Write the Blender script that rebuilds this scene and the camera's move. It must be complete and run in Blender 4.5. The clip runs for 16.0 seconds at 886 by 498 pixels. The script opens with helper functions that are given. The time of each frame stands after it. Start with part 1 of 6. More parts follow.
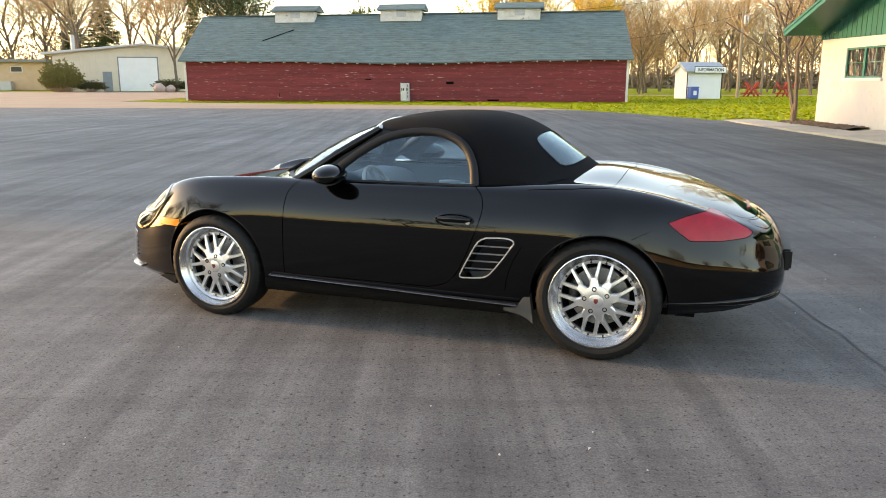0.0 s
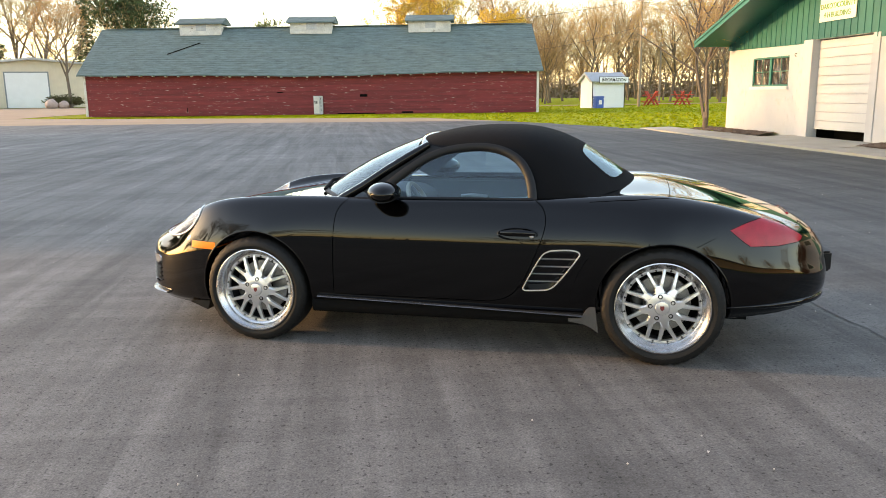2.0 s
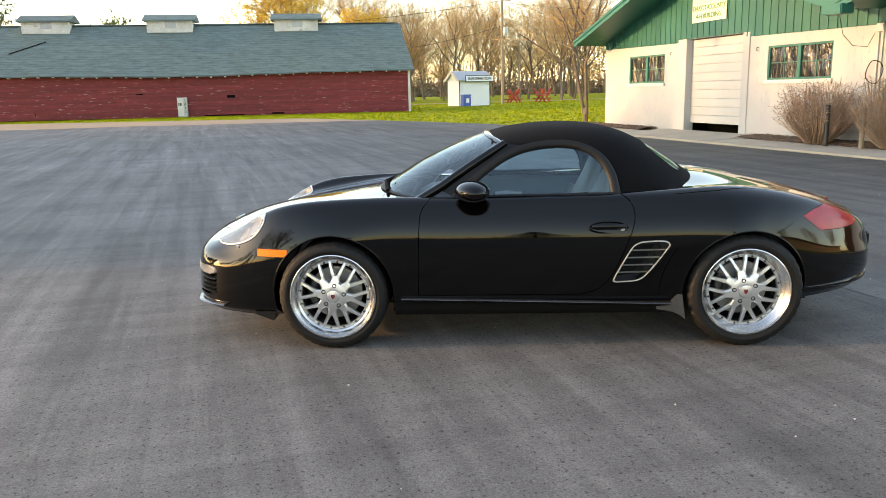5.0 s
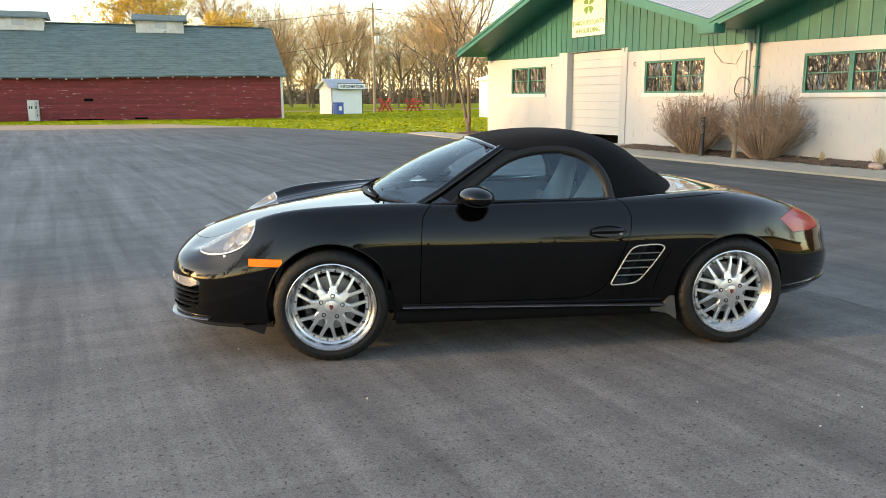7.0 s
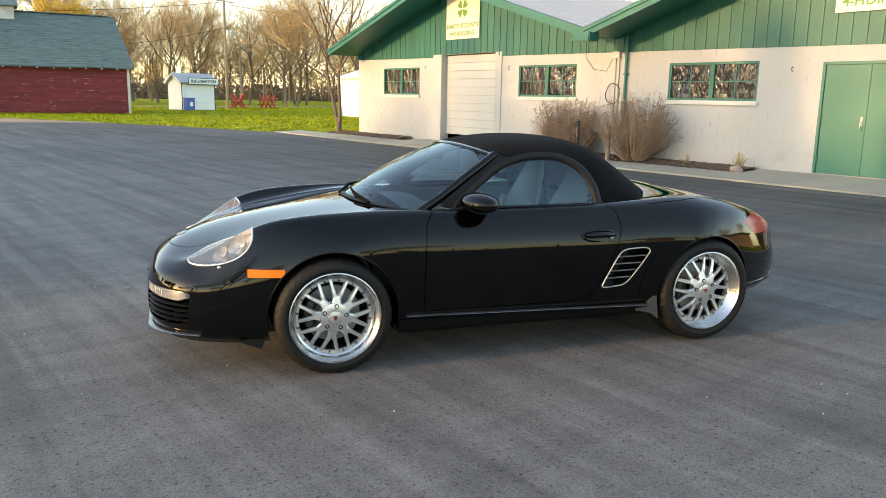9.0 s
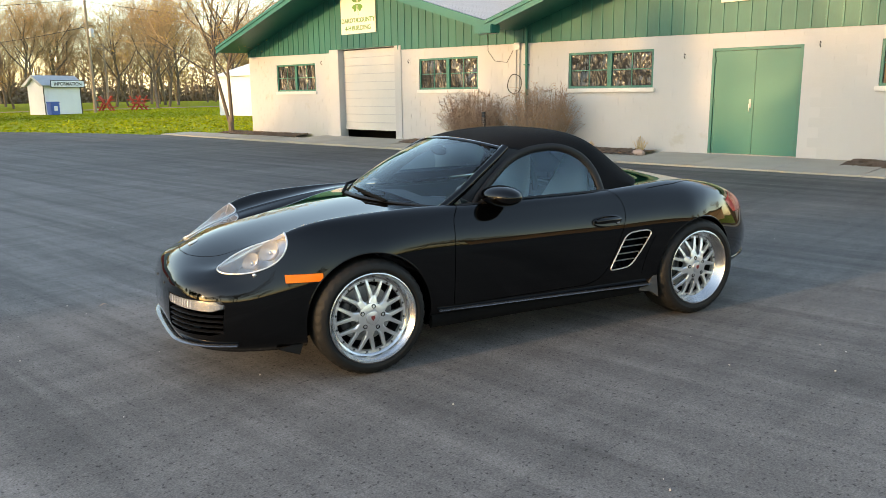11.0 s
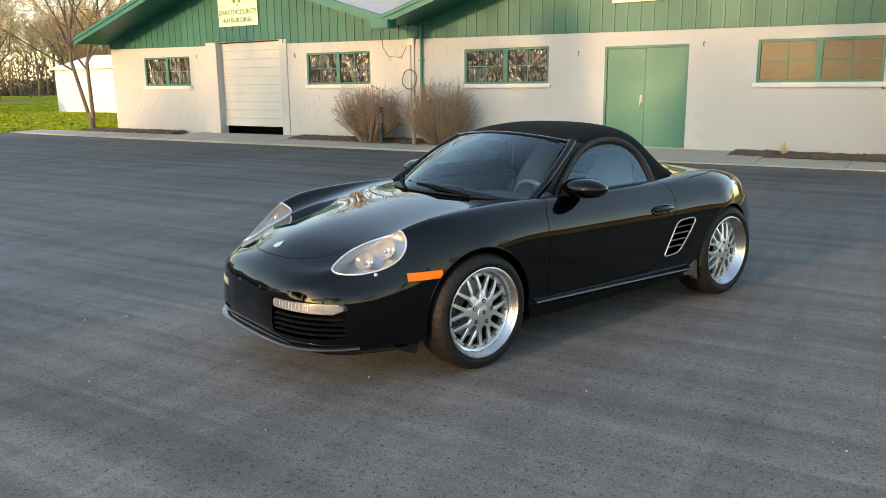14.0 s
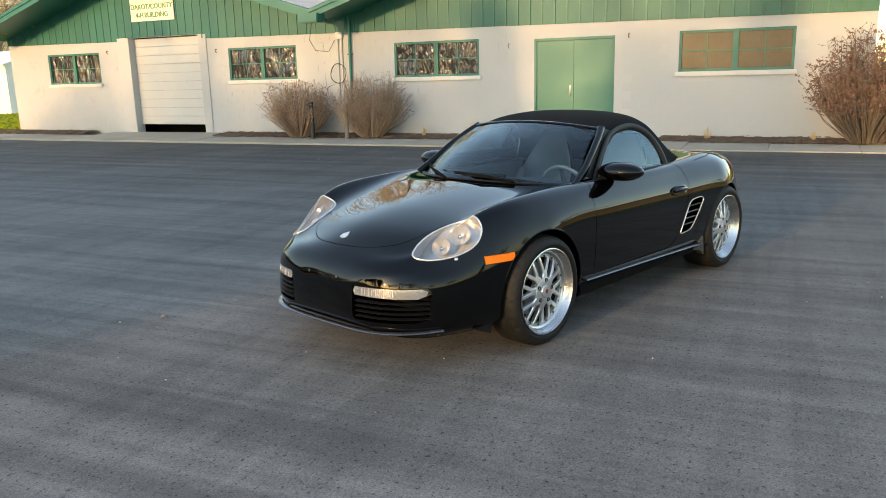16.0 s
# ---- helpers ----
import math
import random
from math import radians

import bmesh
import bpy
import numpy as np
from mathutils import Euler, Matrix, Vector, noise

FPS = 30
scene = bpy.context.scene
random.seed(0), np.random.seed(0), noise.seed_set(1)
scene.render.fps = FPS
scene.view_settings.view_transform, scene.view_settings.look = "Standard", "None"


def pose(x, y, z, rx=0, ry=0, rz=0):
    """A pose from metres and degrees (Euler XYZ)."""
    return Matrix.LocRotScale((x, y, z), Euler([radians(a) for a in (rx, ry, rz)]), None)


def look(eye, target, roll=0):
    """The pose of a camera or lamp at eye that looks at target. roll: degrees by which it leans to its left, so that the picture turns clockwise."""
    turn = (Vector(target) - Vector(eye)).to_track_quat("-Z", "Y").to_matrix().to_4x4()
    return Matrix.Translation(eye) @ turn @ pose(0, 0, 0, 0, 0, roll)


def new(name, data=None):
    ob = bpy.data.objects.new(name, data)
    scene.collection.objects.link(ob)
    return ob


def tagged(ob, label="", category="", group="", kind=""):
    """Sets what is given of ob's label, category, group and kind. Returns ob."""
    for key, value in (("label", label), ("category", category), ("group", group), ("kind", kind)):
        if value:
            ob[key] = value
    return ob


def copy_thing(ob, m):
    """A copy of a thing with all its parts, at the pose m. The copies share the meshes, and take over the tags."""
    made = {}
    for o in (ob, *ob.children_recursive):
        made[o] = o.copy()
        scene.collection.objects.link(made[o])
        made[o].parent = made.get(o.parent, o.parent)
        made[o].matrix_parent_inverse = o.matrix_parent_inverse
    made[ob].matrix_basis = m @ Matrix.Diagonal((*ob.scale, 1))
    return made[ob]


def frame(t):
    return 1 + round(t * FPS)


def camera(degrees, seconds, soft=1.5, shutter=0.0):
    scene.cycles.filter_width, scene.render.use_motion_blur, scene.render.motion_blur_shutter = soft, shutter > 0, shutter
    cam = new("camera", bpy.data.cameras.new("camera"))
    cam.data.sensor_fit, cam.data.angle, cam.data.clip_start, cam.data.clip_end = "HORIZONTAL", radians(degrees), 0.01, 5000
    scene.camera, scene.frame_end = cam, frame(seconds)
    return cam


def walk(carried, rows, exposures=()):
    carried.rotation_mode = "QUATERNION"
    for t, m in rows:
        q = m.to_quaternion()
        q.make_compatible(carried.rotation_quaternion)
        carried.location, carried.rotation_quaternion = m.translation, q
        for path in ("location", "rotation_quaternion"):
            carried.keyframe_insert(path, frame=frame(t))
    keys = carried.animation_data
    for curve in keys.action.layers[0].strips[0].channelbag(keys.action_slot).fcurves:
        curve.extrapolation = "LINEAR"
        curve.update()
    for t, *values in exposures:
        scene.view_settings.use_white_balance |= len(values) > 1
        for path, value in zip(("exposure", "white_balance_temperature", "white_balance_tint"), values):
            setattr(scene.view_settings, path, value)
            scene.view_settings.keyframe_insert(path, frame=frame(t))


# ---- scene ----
cam = camera(59.9, 16.0, soft=0.8)
METRES, EYE, TILT, LEAN, TURN = 7.1, 1.465, 0.0, 0.0, 0.0
ROWS = [
    (0.0, 0.0, 0.0, 0.0, 0.0, -12.2, -0.01),
    (0.5, -0.0301, 0.0151, 0.0028, -1.78, -12.03, 0.23),
    (1.0, -0.059, 0.0146, 0.0028, -3.55, -11.75, 0.39),
    (1.5, -0.0963, 0.0077, 0.0041, -5.38, -11.54, 0.49),
    (2.0, -0.1216, 0.0077, 0.0039, -7.08, -11.4, 0.64),
    (2.5, -0.1495, 0.0217, 0.003, -8.71, -11.4, 0.78),
    (3.0, -0.1743, 0.0328, 0.0039, -10.28, -11.48, 0.85),
    (3.5, -0.2011, 0.0353, 0.0033, -11.79, -11.58, 0.93),
    (4.0, -0.2355, 0.0351, 0.0056, -13.44, -11.71, 1.16),
    (6.5, -0.3807, 0.0852, 0.0064, -25.02, -11.13, 0.54),
    (7.0, -0.4007, 0.0989, 0.004, -27.49, -11.11, 0.21),
    (7.5, -0.4229, 0.123, 0.007, -30.12, -11.23, -0.09),
    (8.0, -0.4442, 0.1402, 0.0063, -32.87, -11.27, -0.43),
    (8.5, -0.4768, 0.1559, 0.008, -35.82, -11.18, -0.84),
    (9.0, -0.4995, 0.1706, 0.0082, -38.45, -11.11, -1.05),
    (11.5, -0.6113, 0.2707, 0.0116, -49.48, -11.74, 1.12),
    (12.0, -0.6289, 0.302, 0.0129, -51.19, -11.88, 1.28),
    (12.5, -0.6461, 0.3253, 0.0132, -52.94, -11.93, 1.21),
    (13.0, -0.6752, 0.3502, 0.0137, -54.96, -11.93, 0.95),
    (13.5, -0.6987, 0.3722, 0.0144, -57.03, -11.96, 0.67),
    (14.0, -0.7129, 0.4007, 0.0122, -59.04, -12.01, 0.52),
    (14.5, -0.7294, 0.4346, 0.0134, -60.94, -12.1, 0.49),
    (15.0, -0.7517, 0.4567, 0.0133, -62.77, -12.21, 0.64),
    (15.5, -0.7815, 0.4811, 0.0155, -64.72, -12.38, 0.91),
    (16.0, -0.7967, 0.5032, 0.0131, -66.65, -12.6, 1.36),
]
walk(cam, [(t, pose(0, 0, EYE, TILT, LEAN, TURN) @ pose(METRES * x, METRES * y, METRES * z, 90 + pitch, roll, yaw)) for t, x, y, z, yaw, pitch, roll in ROWS],
     exposures=[(0.0, 2.45, 9100, 19), (4.0, 2.43, 8950, 18), (9.0, 2.2, 8350, 13), (12.5, 2.04, 8050, 11), (16.0, 1.97, 8000, 10)])

# ---- light ----
SUN_EL, SUN_AZ = 10.0, 286.0
world = bpy.data.worlds.new("sky")
scene.world = world
world.use_nodes = True
wt = world.node_tree
sky = wt.nodes.new("ShaderNodeTexSky")
sky.sky_type, sky.sun_disc = 'NISHITA', False
sky.sun_elevation, sky.sun_rotation = radians(SUN_EL), radians(SUN_AZ)
sky.air_density, sky.dust_density, sky.ozone_density = 1.0, 0.5, 1.6
haze = wt.nodes.new("ShaderNodeMix")
haze.data_type, haze.blend_type = 'RGBA', 'ADD'
haze.inputs[0].default_value, haze.inputs[7].default_value = 1.0, (0.2, 0.27, 0.42, 1)
wt.links.new(sky.outputs[0], haze.inputs[6])
wt.links.new(haze.outputs[2], wt.nodes["Background"].inputs[0])
wt.nodes["Background"].inputs[1].default_value = 0.15
sun = new("sun", bpy.data.lights.new("sun", 'SUN'))
sun.data.energy, sun.data.angle, sun.data.color = 0.98, radians(0.6), (1.0, 0.68, 0.36)
sun_way = Vector((math.sin(radians(SUN_AZ)) * math.cos(radians(SUN_EL)), math.cos(radians(SUN_AZ)) * math.cos(radians(SUN_EL)), math.sin(radians(SUN_EL))))
sun.matrix_world = look(sun_way * 50, (0, 0, 0))


# ---- materials ----
def material(name, base, rough=0.6, metal=0.0, vary=0.15, big=2.0, fine=40.0, bump=0.1, depth=0.004, rand=0.0, coat=0.0,
             second=None, mix=0.0, stretch=(1, 1, 1), spec=0.5, glass=0.0, tint=None):
    """A node material with colour variation at two scales, fine relief and, with rand, a difference from piece to piece."""
    m = bpy.data.materials.new(name)
    m.use_nodes = True
    nt = m.node_tree
    b = nt.nodes["Principled BSDF"]
    b.inputs["Roughness"].default_value, b.inputs["Metallic"].default_value = rough, metal
    b.inputs["Specular IOR Level"].default_value = spec
    b.inputs["Coat Weight"].default_value, b.inputs["Coat Roughness"].default_value = coat, 0.015
    b.inputs["Coat IOR"].default_value = 1.5
    if glass:
        b.inputs["Transmission Weight"].default_value = glass
    tc, mp = nt.nodes.new("ShaderNodeTexCoord"), nt.nodes.new("ShaderNodeMapping")
    mp.inputs["Scale"].default_value = stretch
    nt.links.new(tc.outputs["Object"], mp.inputs[0])
    n = []
    for s, d in ((big, 4), (fine, 3)):
        t = nt.nodes.new("ShaderNodeTexNoise")
        t.inputs["Scale"].default_value, t.inputs["Detail"].default_value = s, d
        nt.links.new(mp.outputs[0], t.inputs["Vector"])
        n.append(t)
    f = nt.nodes.new("ShaderNodeMath")
    f.operation = 'MULTIPLY_ADD'
    nt.links.new(n[1].outputs[0], f.inputs[0])
    f.inputs[1].default_value = 0.6
    nt.links.new(n[0].outputs[0], f.inputs[2])
    r = nt.nodes.new("ShaderNodeMapRange")
    r.inputs["From Min"].default_value, r.inputs["From Max"].default_value = 0.45, 1.15
    r.inputs["To Min"].default_value, r.inputs["To Max"].default_value = 1 - vary, 1 + vary
    nt.links.new(f.outputs[0], r.inputs["Value"])
    last = r.outputs[0]
    if rand:
        oi, rr, mm = nt.nodes.new("ShaderNodeObjectInfo"), nt.nodes.new("ShaderNodeMapRange"), nt.nodes.new("ShaderNodeMath")
        rr.inputs["To Min"].default_value, rr.inputs["To Max"].default_value = 1 - rand, 1 + rand
        nt.links.new(oi.outputs["Random"], rr.inputs["Value"])
        mm.operation = 'MULTIPLY'
        nt.links.new(last, mm.inputs[0])
        nt.links.new(rr.outputs[0], mm.inputs[1])
        last = mm.outputs[0]
    col = nt.nodes.new("ShaderNodeVectorMath")
    col.operation = 'SCALE'
    if second:
        w, cr, mx = nt.nodes.new("ShaderNodeTexNoise"), nt.nodes.new("ShaderNodeMapRange"), nt.nodes.new("ShaderNodeMix")
        w.inputs["Scale"].default_value, w.inputs["Detail"].default_value = big * 1.7, 8
        w.inputs["Roughness"].default_value = 0.7
        nt.links.new(mp.outputs[0], w.inputs["Vector"])
        cr.inputs["From Min"].default_value, cr.inputs["From Max"].default_value = 0.62 - mix * 0.3, 0.68 - mix * 0.2
        nt.links.new(w.outputs[0], cr.inputs["Value"])
        mx.data_type = 'RGBA'
        mx.inputs[6].default_value, mx.inputs[7].default_value = (*base, 1), (*second, 1)
        nt.links.new(cr.outputs[0], mx.inputs[0])
        nt.links.new(mx.outputs[2], col.inputs[0])
    else:
        col.inputs[0].default_value = base
    nt.links.new(last, col.inputs["Scale"])
    nt.links.new(col.outputs[0], b.inputs["Base Color"])
    if bump:
        bp = nt.nodes.new("ShaderNodeBump")
        bp.inputs["Strength"].default_value, bp.inputs["Distance"].default_value = bump, depth
        nt.links.new(f.outputs[0], bp.inputs["Height"])
        nt.links.new(bp.outputs[0], b.inputs["Normal"])
    return m


def clear_glass(name, color=(0.9, 0.95, 0.93), amount=0.85, ior=1.6, sheen=(1, 1, 1)):
    """Thin window glass: mostly see-through, with a mirror gloss."""
    m = bpy.data.materials.new(name)
    m.use_nodes = True
    nt = m.node_tree
    nt.nodes.remove(nt.nodes["Principled BSDF"])
    t, g, x, fr = (nt.nodes.new("ShaderNode" + k) for k in ("BsdfTransparent", "BsdfGlossy", "MixShader", "Fresnel"))
    t.inputs[0].default_value = (*[c * amount for c in color], 1)
    g.inputs["Roughness"].default_value = 0.01
    g.inputs[0].default_value = (*sheen, 1)
    fr.inputs[0].default_value = ior
    nt.links.new(fr.outputs[0], x.inputs[0])
    nt.links.new(t.outputs[0], x.inputs[1])
    nt.links.new(g.outputs[0], x.inputs[2])
    nt.links.new(x.outputs[0], nt.nodes["Material Output"].inputs[0])
    return m


M = {}


def car_paint():
    """Deep black enamel: almost no diffuse colour, a clear mirror coat that strengthens towards grazing angles."""
    m = material("black_car_paint", (0.0007, 0.0007, 0.0008), 0.5, vary=0.1, bump=0, spec=0.0)
    nt = m.node_tree
    base = nt.nodes["Principled BSDF"]
    fr, pw, gain, g, x = (nt.nodes.new("ShaderNode" + k) for k in ("Fresnel", "Math", "Math", "BsdfGlossy", "MixShader"))
    fr.inputs[0].default_value = 1.5
    pw.operation, gain.operation = 'POWER', 'MULTIPLY'
    pw.inputs[1].default_value, gain.inputs[1].default_value = 1.28, 2.1
    gain.use_clamp = True
    g.inputs["Roughness"].default_value = 0.012
    nt.links.new(fr.outputs[0], pw.inputs[0])
    nt.links.new(pw.outputs[0], gain.inputs[0])
    nt.links.new(gain.outputs[0], x.inputs[0])
    nt.links.new(base.outputs[0], x.inputs[1])
    nt.links.new(g.outputs[0], x.inputs[2])
    nt.links.new(x.outputs[0], nt.nodes["Material Output"].inputs[0])
    return m


M["paint"] = car_paint()
M["plastic"] = material("black_plastic", (0.006, 0.006, 0.0065), 0.5, vary=0.2, fine=120, bump=0.05, depth=0.001, spec=0.25)
M["gap"] = material("shadow_black_rubber", (0.003, 0.003, 0.003), 0.9, vary=0.1, bump=0, spec=0.1)
M["canvas"] = material("black_canvas", (0.0035, 0.0035, 0.004), 0.95, vary=0.25, big=3, fine=900, bump=0.35, depth=0.002, spec=0.15)
M["silver"] = material("silver_alloy", (0.7, 0.7, 0.7), 0.3, 0.85, vary=0.06, big=6, fine=200, bump=0.03, depth=0.001)
M["polished"] = material("polished_alloy", (0.52, 0.52, 0.52), 0.27, 1.0, vary=0.05, big=6, fine=80, bump=0.02, depth=0.001)
M["rubber"] = material("tyre_rubber", (0.009, 0.0088, 0.0085), 0.62, vary=0.25, big=5, fine=90, bump=0.1, depth=0.002, spec=0.22, second=(0.011, 0.0105, 0.01), mix=0.06)
M["iron"] = material("dark_iron", (0.05, 0.05, 0.05), 0.5, 0.6, vary=0.3, fine=60)
M["chrome"] = material("satin_silver_trim", (0.7, 0.7, 0.7), 0.3, 0.75, vary=0.05, bump=0)
M["amber"] = material("amber_lens", (0.85, 0.17, 0.006), 0.3, vary=0.15, fine=200, bump=0.2, depth=0.002, coat=0.15, spec=0.2)
M["red_lens"] = material("red_lens", (0.34, 0.003, 0.012), 0.2, vary=0.3, big=14, fine=150, bump=0.3, depth=0.003, coat=0.3, spec=0.2)
M["lamp_silver"] = material("lamp_reflector", (0.6, 0.61, 0.62), 0.25, 0.45, vary=0.1, big=30, fine=200, bump=0.1, depth=0.002)
M["fog_lens"] = material("clear_ribbed_lamp", (0.5, 0.5, 0.5), 0.15, 0.75, vary=0.25, big=20, fine=120, bump=0.3, depth=0.002, coat=1.0)
M["emblem"] = material("dark_red_emblem", (0.16, 0.02, 0.02), 0.4, vary=0.3, big=60, bump=0)
M["flap"] = material("grey_plastic_flap", (0.05, 0.046, 0.042), 0.6, vary=0.2)
M["disc"] = material("brake_disc_steel", (0.3, 0.3, 0.3), 0.4, 0.8, vary=0.25, big=20, fine=200)
M["tar"] = material("dark_tar", (0.03, 0.028, 0.027), 0.6, vary=0.2)
# bright grey metal: puts the sky highlight on the black front lip
M["highlight_trim"] = material("grey_highlight_trim", (0.2, 0.2, 0.21), 0.2, 0.9, vary=0.1, bump=0)
M["lens"] = clear_glass("lamp_lens", (0.97, 0.98, 1.0), 0.97)
# blue of the reflected sky is put into the tint and sheen
M["car_glass"] = clear_glass("car_window_glass", (0.74, 0.93, 1.0), 0.97, 1.75, (0.72, 0.92, 1.0))
M["screen_glass"] = clear_glass("windscreen_glass", (0.86, 0.97, 1.0), 0.95, 1.6, (0.85, 0.96, 1.0))
M["seat"] = material("pale_grey_leather", (0.55, 0.5, 0.44), 0.5, vary=0.12, fine=90, bump=0.2, depth=0.002)
M["dash"] = material("dark_grey_dash", (0.15, 0.16, 0.17), 0.6, vary=0.15, fine=200, bump=0.1, depth=0.001)
M["mirror"] = material("mirror_glass", (0.85, 0.87, 0.87), 0.02, 1.0, vary=0.0, bump=0)
M["white_block"] = material("white_painted_block", (0.445, 0.445, 0.44), 0.75, vary=0.09, big=0.7, fine=70, bump=0.25, depth=0.004, second=(0.41, 0.395, 0.36), mix=0.1)
M["green"] = material("green_painted_board", (0.006, 0.112, 0.084), 0.5, vary=0.14, big=1.5, fine=30, bump=0.15, depth=0.003, rand=0.06, stretch=(1, 1, 0.3))
M["green_trim"] = material("green_trim_paint", (0.007, 0.135, 0.102), 0.45, vary=0.1, big=2, fine=40, bump=0.1, depth=0.002)
M["green_door"] = material("green_steel_door", (0.006, 0.148, 0.11), 0.42, vary=0.07, big=1.2, fine=120, bump=0.08, depth=0.004)
M["white_door"] = material("white_door_panel", (0.5, 0.5, 0.48), 0.5, vary=0.06, big=1.5, fine=40, bump=0.05)
M["white_trim"] = material("white_trim", (0.6, 0.59, 0.56), 0.6, vary=0.1, big=3, fine=40)
M["tin"] = material("grey_metal_roof", (0.42, 0.43, 0.44), 0.45, 0.4, vary=0.12, big=2, fine=20, stretch=(0.2, 2, 1))
M["sheeting"] = material("pane_with_plastic_sheet", (0.035, 0.034, 0.032), 0.16, vary=0.4, big=1.1, fine=3.0, bump=1.0, depth=0.2, second=(0.15, 0.14, 0.12), mix=0.2, stretch=(1, 1.6, 0.7))
M["dull_pane"] = material("dusty_window_pane", (0.06, 0.057, 0.05), 0.15, vary=0.3, big=1.5, fine=20, bump=0.1, spec=0.25)
M["barn"] = material("weathered_red_board", (0.185, 0.022, 0.024), 0.75, vary=0.28, big=2.2, fine=9, bump=0.5, depth=0.012, rand=0.2, second=(0.5, 0.4, 0.37), mix=0.06, stretch=(0.34, 1, 3.6))
M["shingle"] = material("grey_green_shingle", (0.1, 0.142, 0.136), 0.85, vary=0.4, big=1.5, fine=7, bump=0.8, depth=0.03, stretch=(0.8, 1.5, 5), rand=0.12, second=(0.06, 0.088, 0.088), mix=0.14)
M["white_board"] = material("peeling_white_board", (0.6, 0.58, 0.54), 0.7, vary=0.25, big=1.2, fine=12, bump=0.3, depth=0.01, second=(0.25, 0.2, 0.17), mix=0.06)
M["beige_metal"] = material("beige_metal_siding", (0.62, 0.55, 0.44), 0.5, vary=0.08, big=1, fine=10, bump=0.05)
M["tan_wall"] = material("tan_wall", (0.55, 0.38, 0.24), 0.7, vary=0.1, big=1, fine=12)
M["grey_roof"] = material("grey_felt_roof", (0.2, 0.2, 0.19), 0.85, vary=0.15, big=1, fine=12)
M["grey_door"] = material("grey_steel_door", (0.2, 0.23, 0.25), 0.5, vary=0.1)
M["white_metal"] = material("white_metal_panel", (0.72, 0.74, 0.76), 0.45, vary=0.05, big=1, fine=12)
M["sign"] = material("cream_sign_board", (0.74, 0.71, 0.58), 0.5, vary=0.08, big=2, fine=40, bump=0.05)
M["sign_green"] = material("sign_green_print", (0.1, 0.26, 0.04), 0.5, vary=0.1, bump=0)
M["black_print"] = material("black_print", (0.012, 0.012, 0.012), 0.6, vary=0.1, bump=0)
M["blue"] = material("blue_plastic_bin", (0.02, 0.09, 0.38), 0.4, vary=0.15, big=4, fine=60)
M["red_wood"] = material("red_painted_wood", (0.42, 0.05, 0.025), 0.6, vary=0.2, big=3, fine=30)
M["pole_wood"] = material("weathered_pole_wood", (0.24, 0.19, 0.14), 0.85, vary=0.25, big=2, fine=30, bump=0.4, stretch=(4, 4, 0.4))
M["bark"] = material("grey_brown_bark", (0.15, 0.115, 0.085), 0.9, vary=0.35, big=4, fine=30, bump=0.6, depth=0.02, stretch=(2, 2, 0.5))
M["twig"] = material("brown_twigs", (0.36, 0.24, 0.125), 0.9, vary=0.3, bump=0, rand=0.2)
M["bud_tan"] = material("tan_orange_buds", (0.46, 0.25, 0.1), 0.8, vary=0.35, bump=0, rand=0.25)
M["bud_yellow"] = material("yellow_green_buds", (0.62, 0.4, 0.05), 0.8, vary=0.3, bump=0, rand=0.2)
M["needle"] = material("dark_green_needles", (0.055, 0.082, 0.022), 0.8, vary=0.4, big=1, bump=0, rand=0.2)
M["shrub_stem"] = material("brown_shrub_stems", (0.34, 0.235, 0.165), 0.85, vary=0.35, bump=0)
M["shrub_leaf"] = material("russet_shrub_leaves", (0.17, 0.085, 0.06), 0.8, vary=0.4, bump=0)
M["evergreen"] = material("evergreen_shrub_leaves", (0.085, 0.085, 0.028), 0.8, vary=0.4, bump=0)
M["olive"] = material("olive_shrub_leaves", (0.2, 0.18, 0.045), 0.8, vary=0.4, bump=0)
M["mulch"] = material("brown_bark_mulch", (0.12, 0.075, 0.05), 0.95, vary=0.5, big=4, fine=60, bump=1.0, depth=0.03)
M["concrete"] = material("pale_concrete", (0.37, 0.33, 0.275), 0.85, vary=0.12, big=1.2, fine=60, bump=0.2, depth=0.004, rand=0.05)
M["stone"] = material("pinkish_boulder", (0.4, 0.3, 0.26), 0.8, vary=0.25, big=3, fine=30, bump=0.5)
M["dry_grass"] = material("dry_straw_grass", (0.5, 0.36, 0.17), 0.8, vary=0.3, bump=0)
M["debris"] = material("pale_grit", (0.36, 0.33, 0.29), 0.8, vary=0.3, bump=0, rand=0.4)
M["wire"] = material("black_cable", (0.015, 0.015, 0.015), 0.6, vary=0.1, bump=0)
M["galv"] = material("galvanised_grey", (0.42, 0.43, 0.44), 0.5, 0.5, vary=0.15, big=4, fine=40)


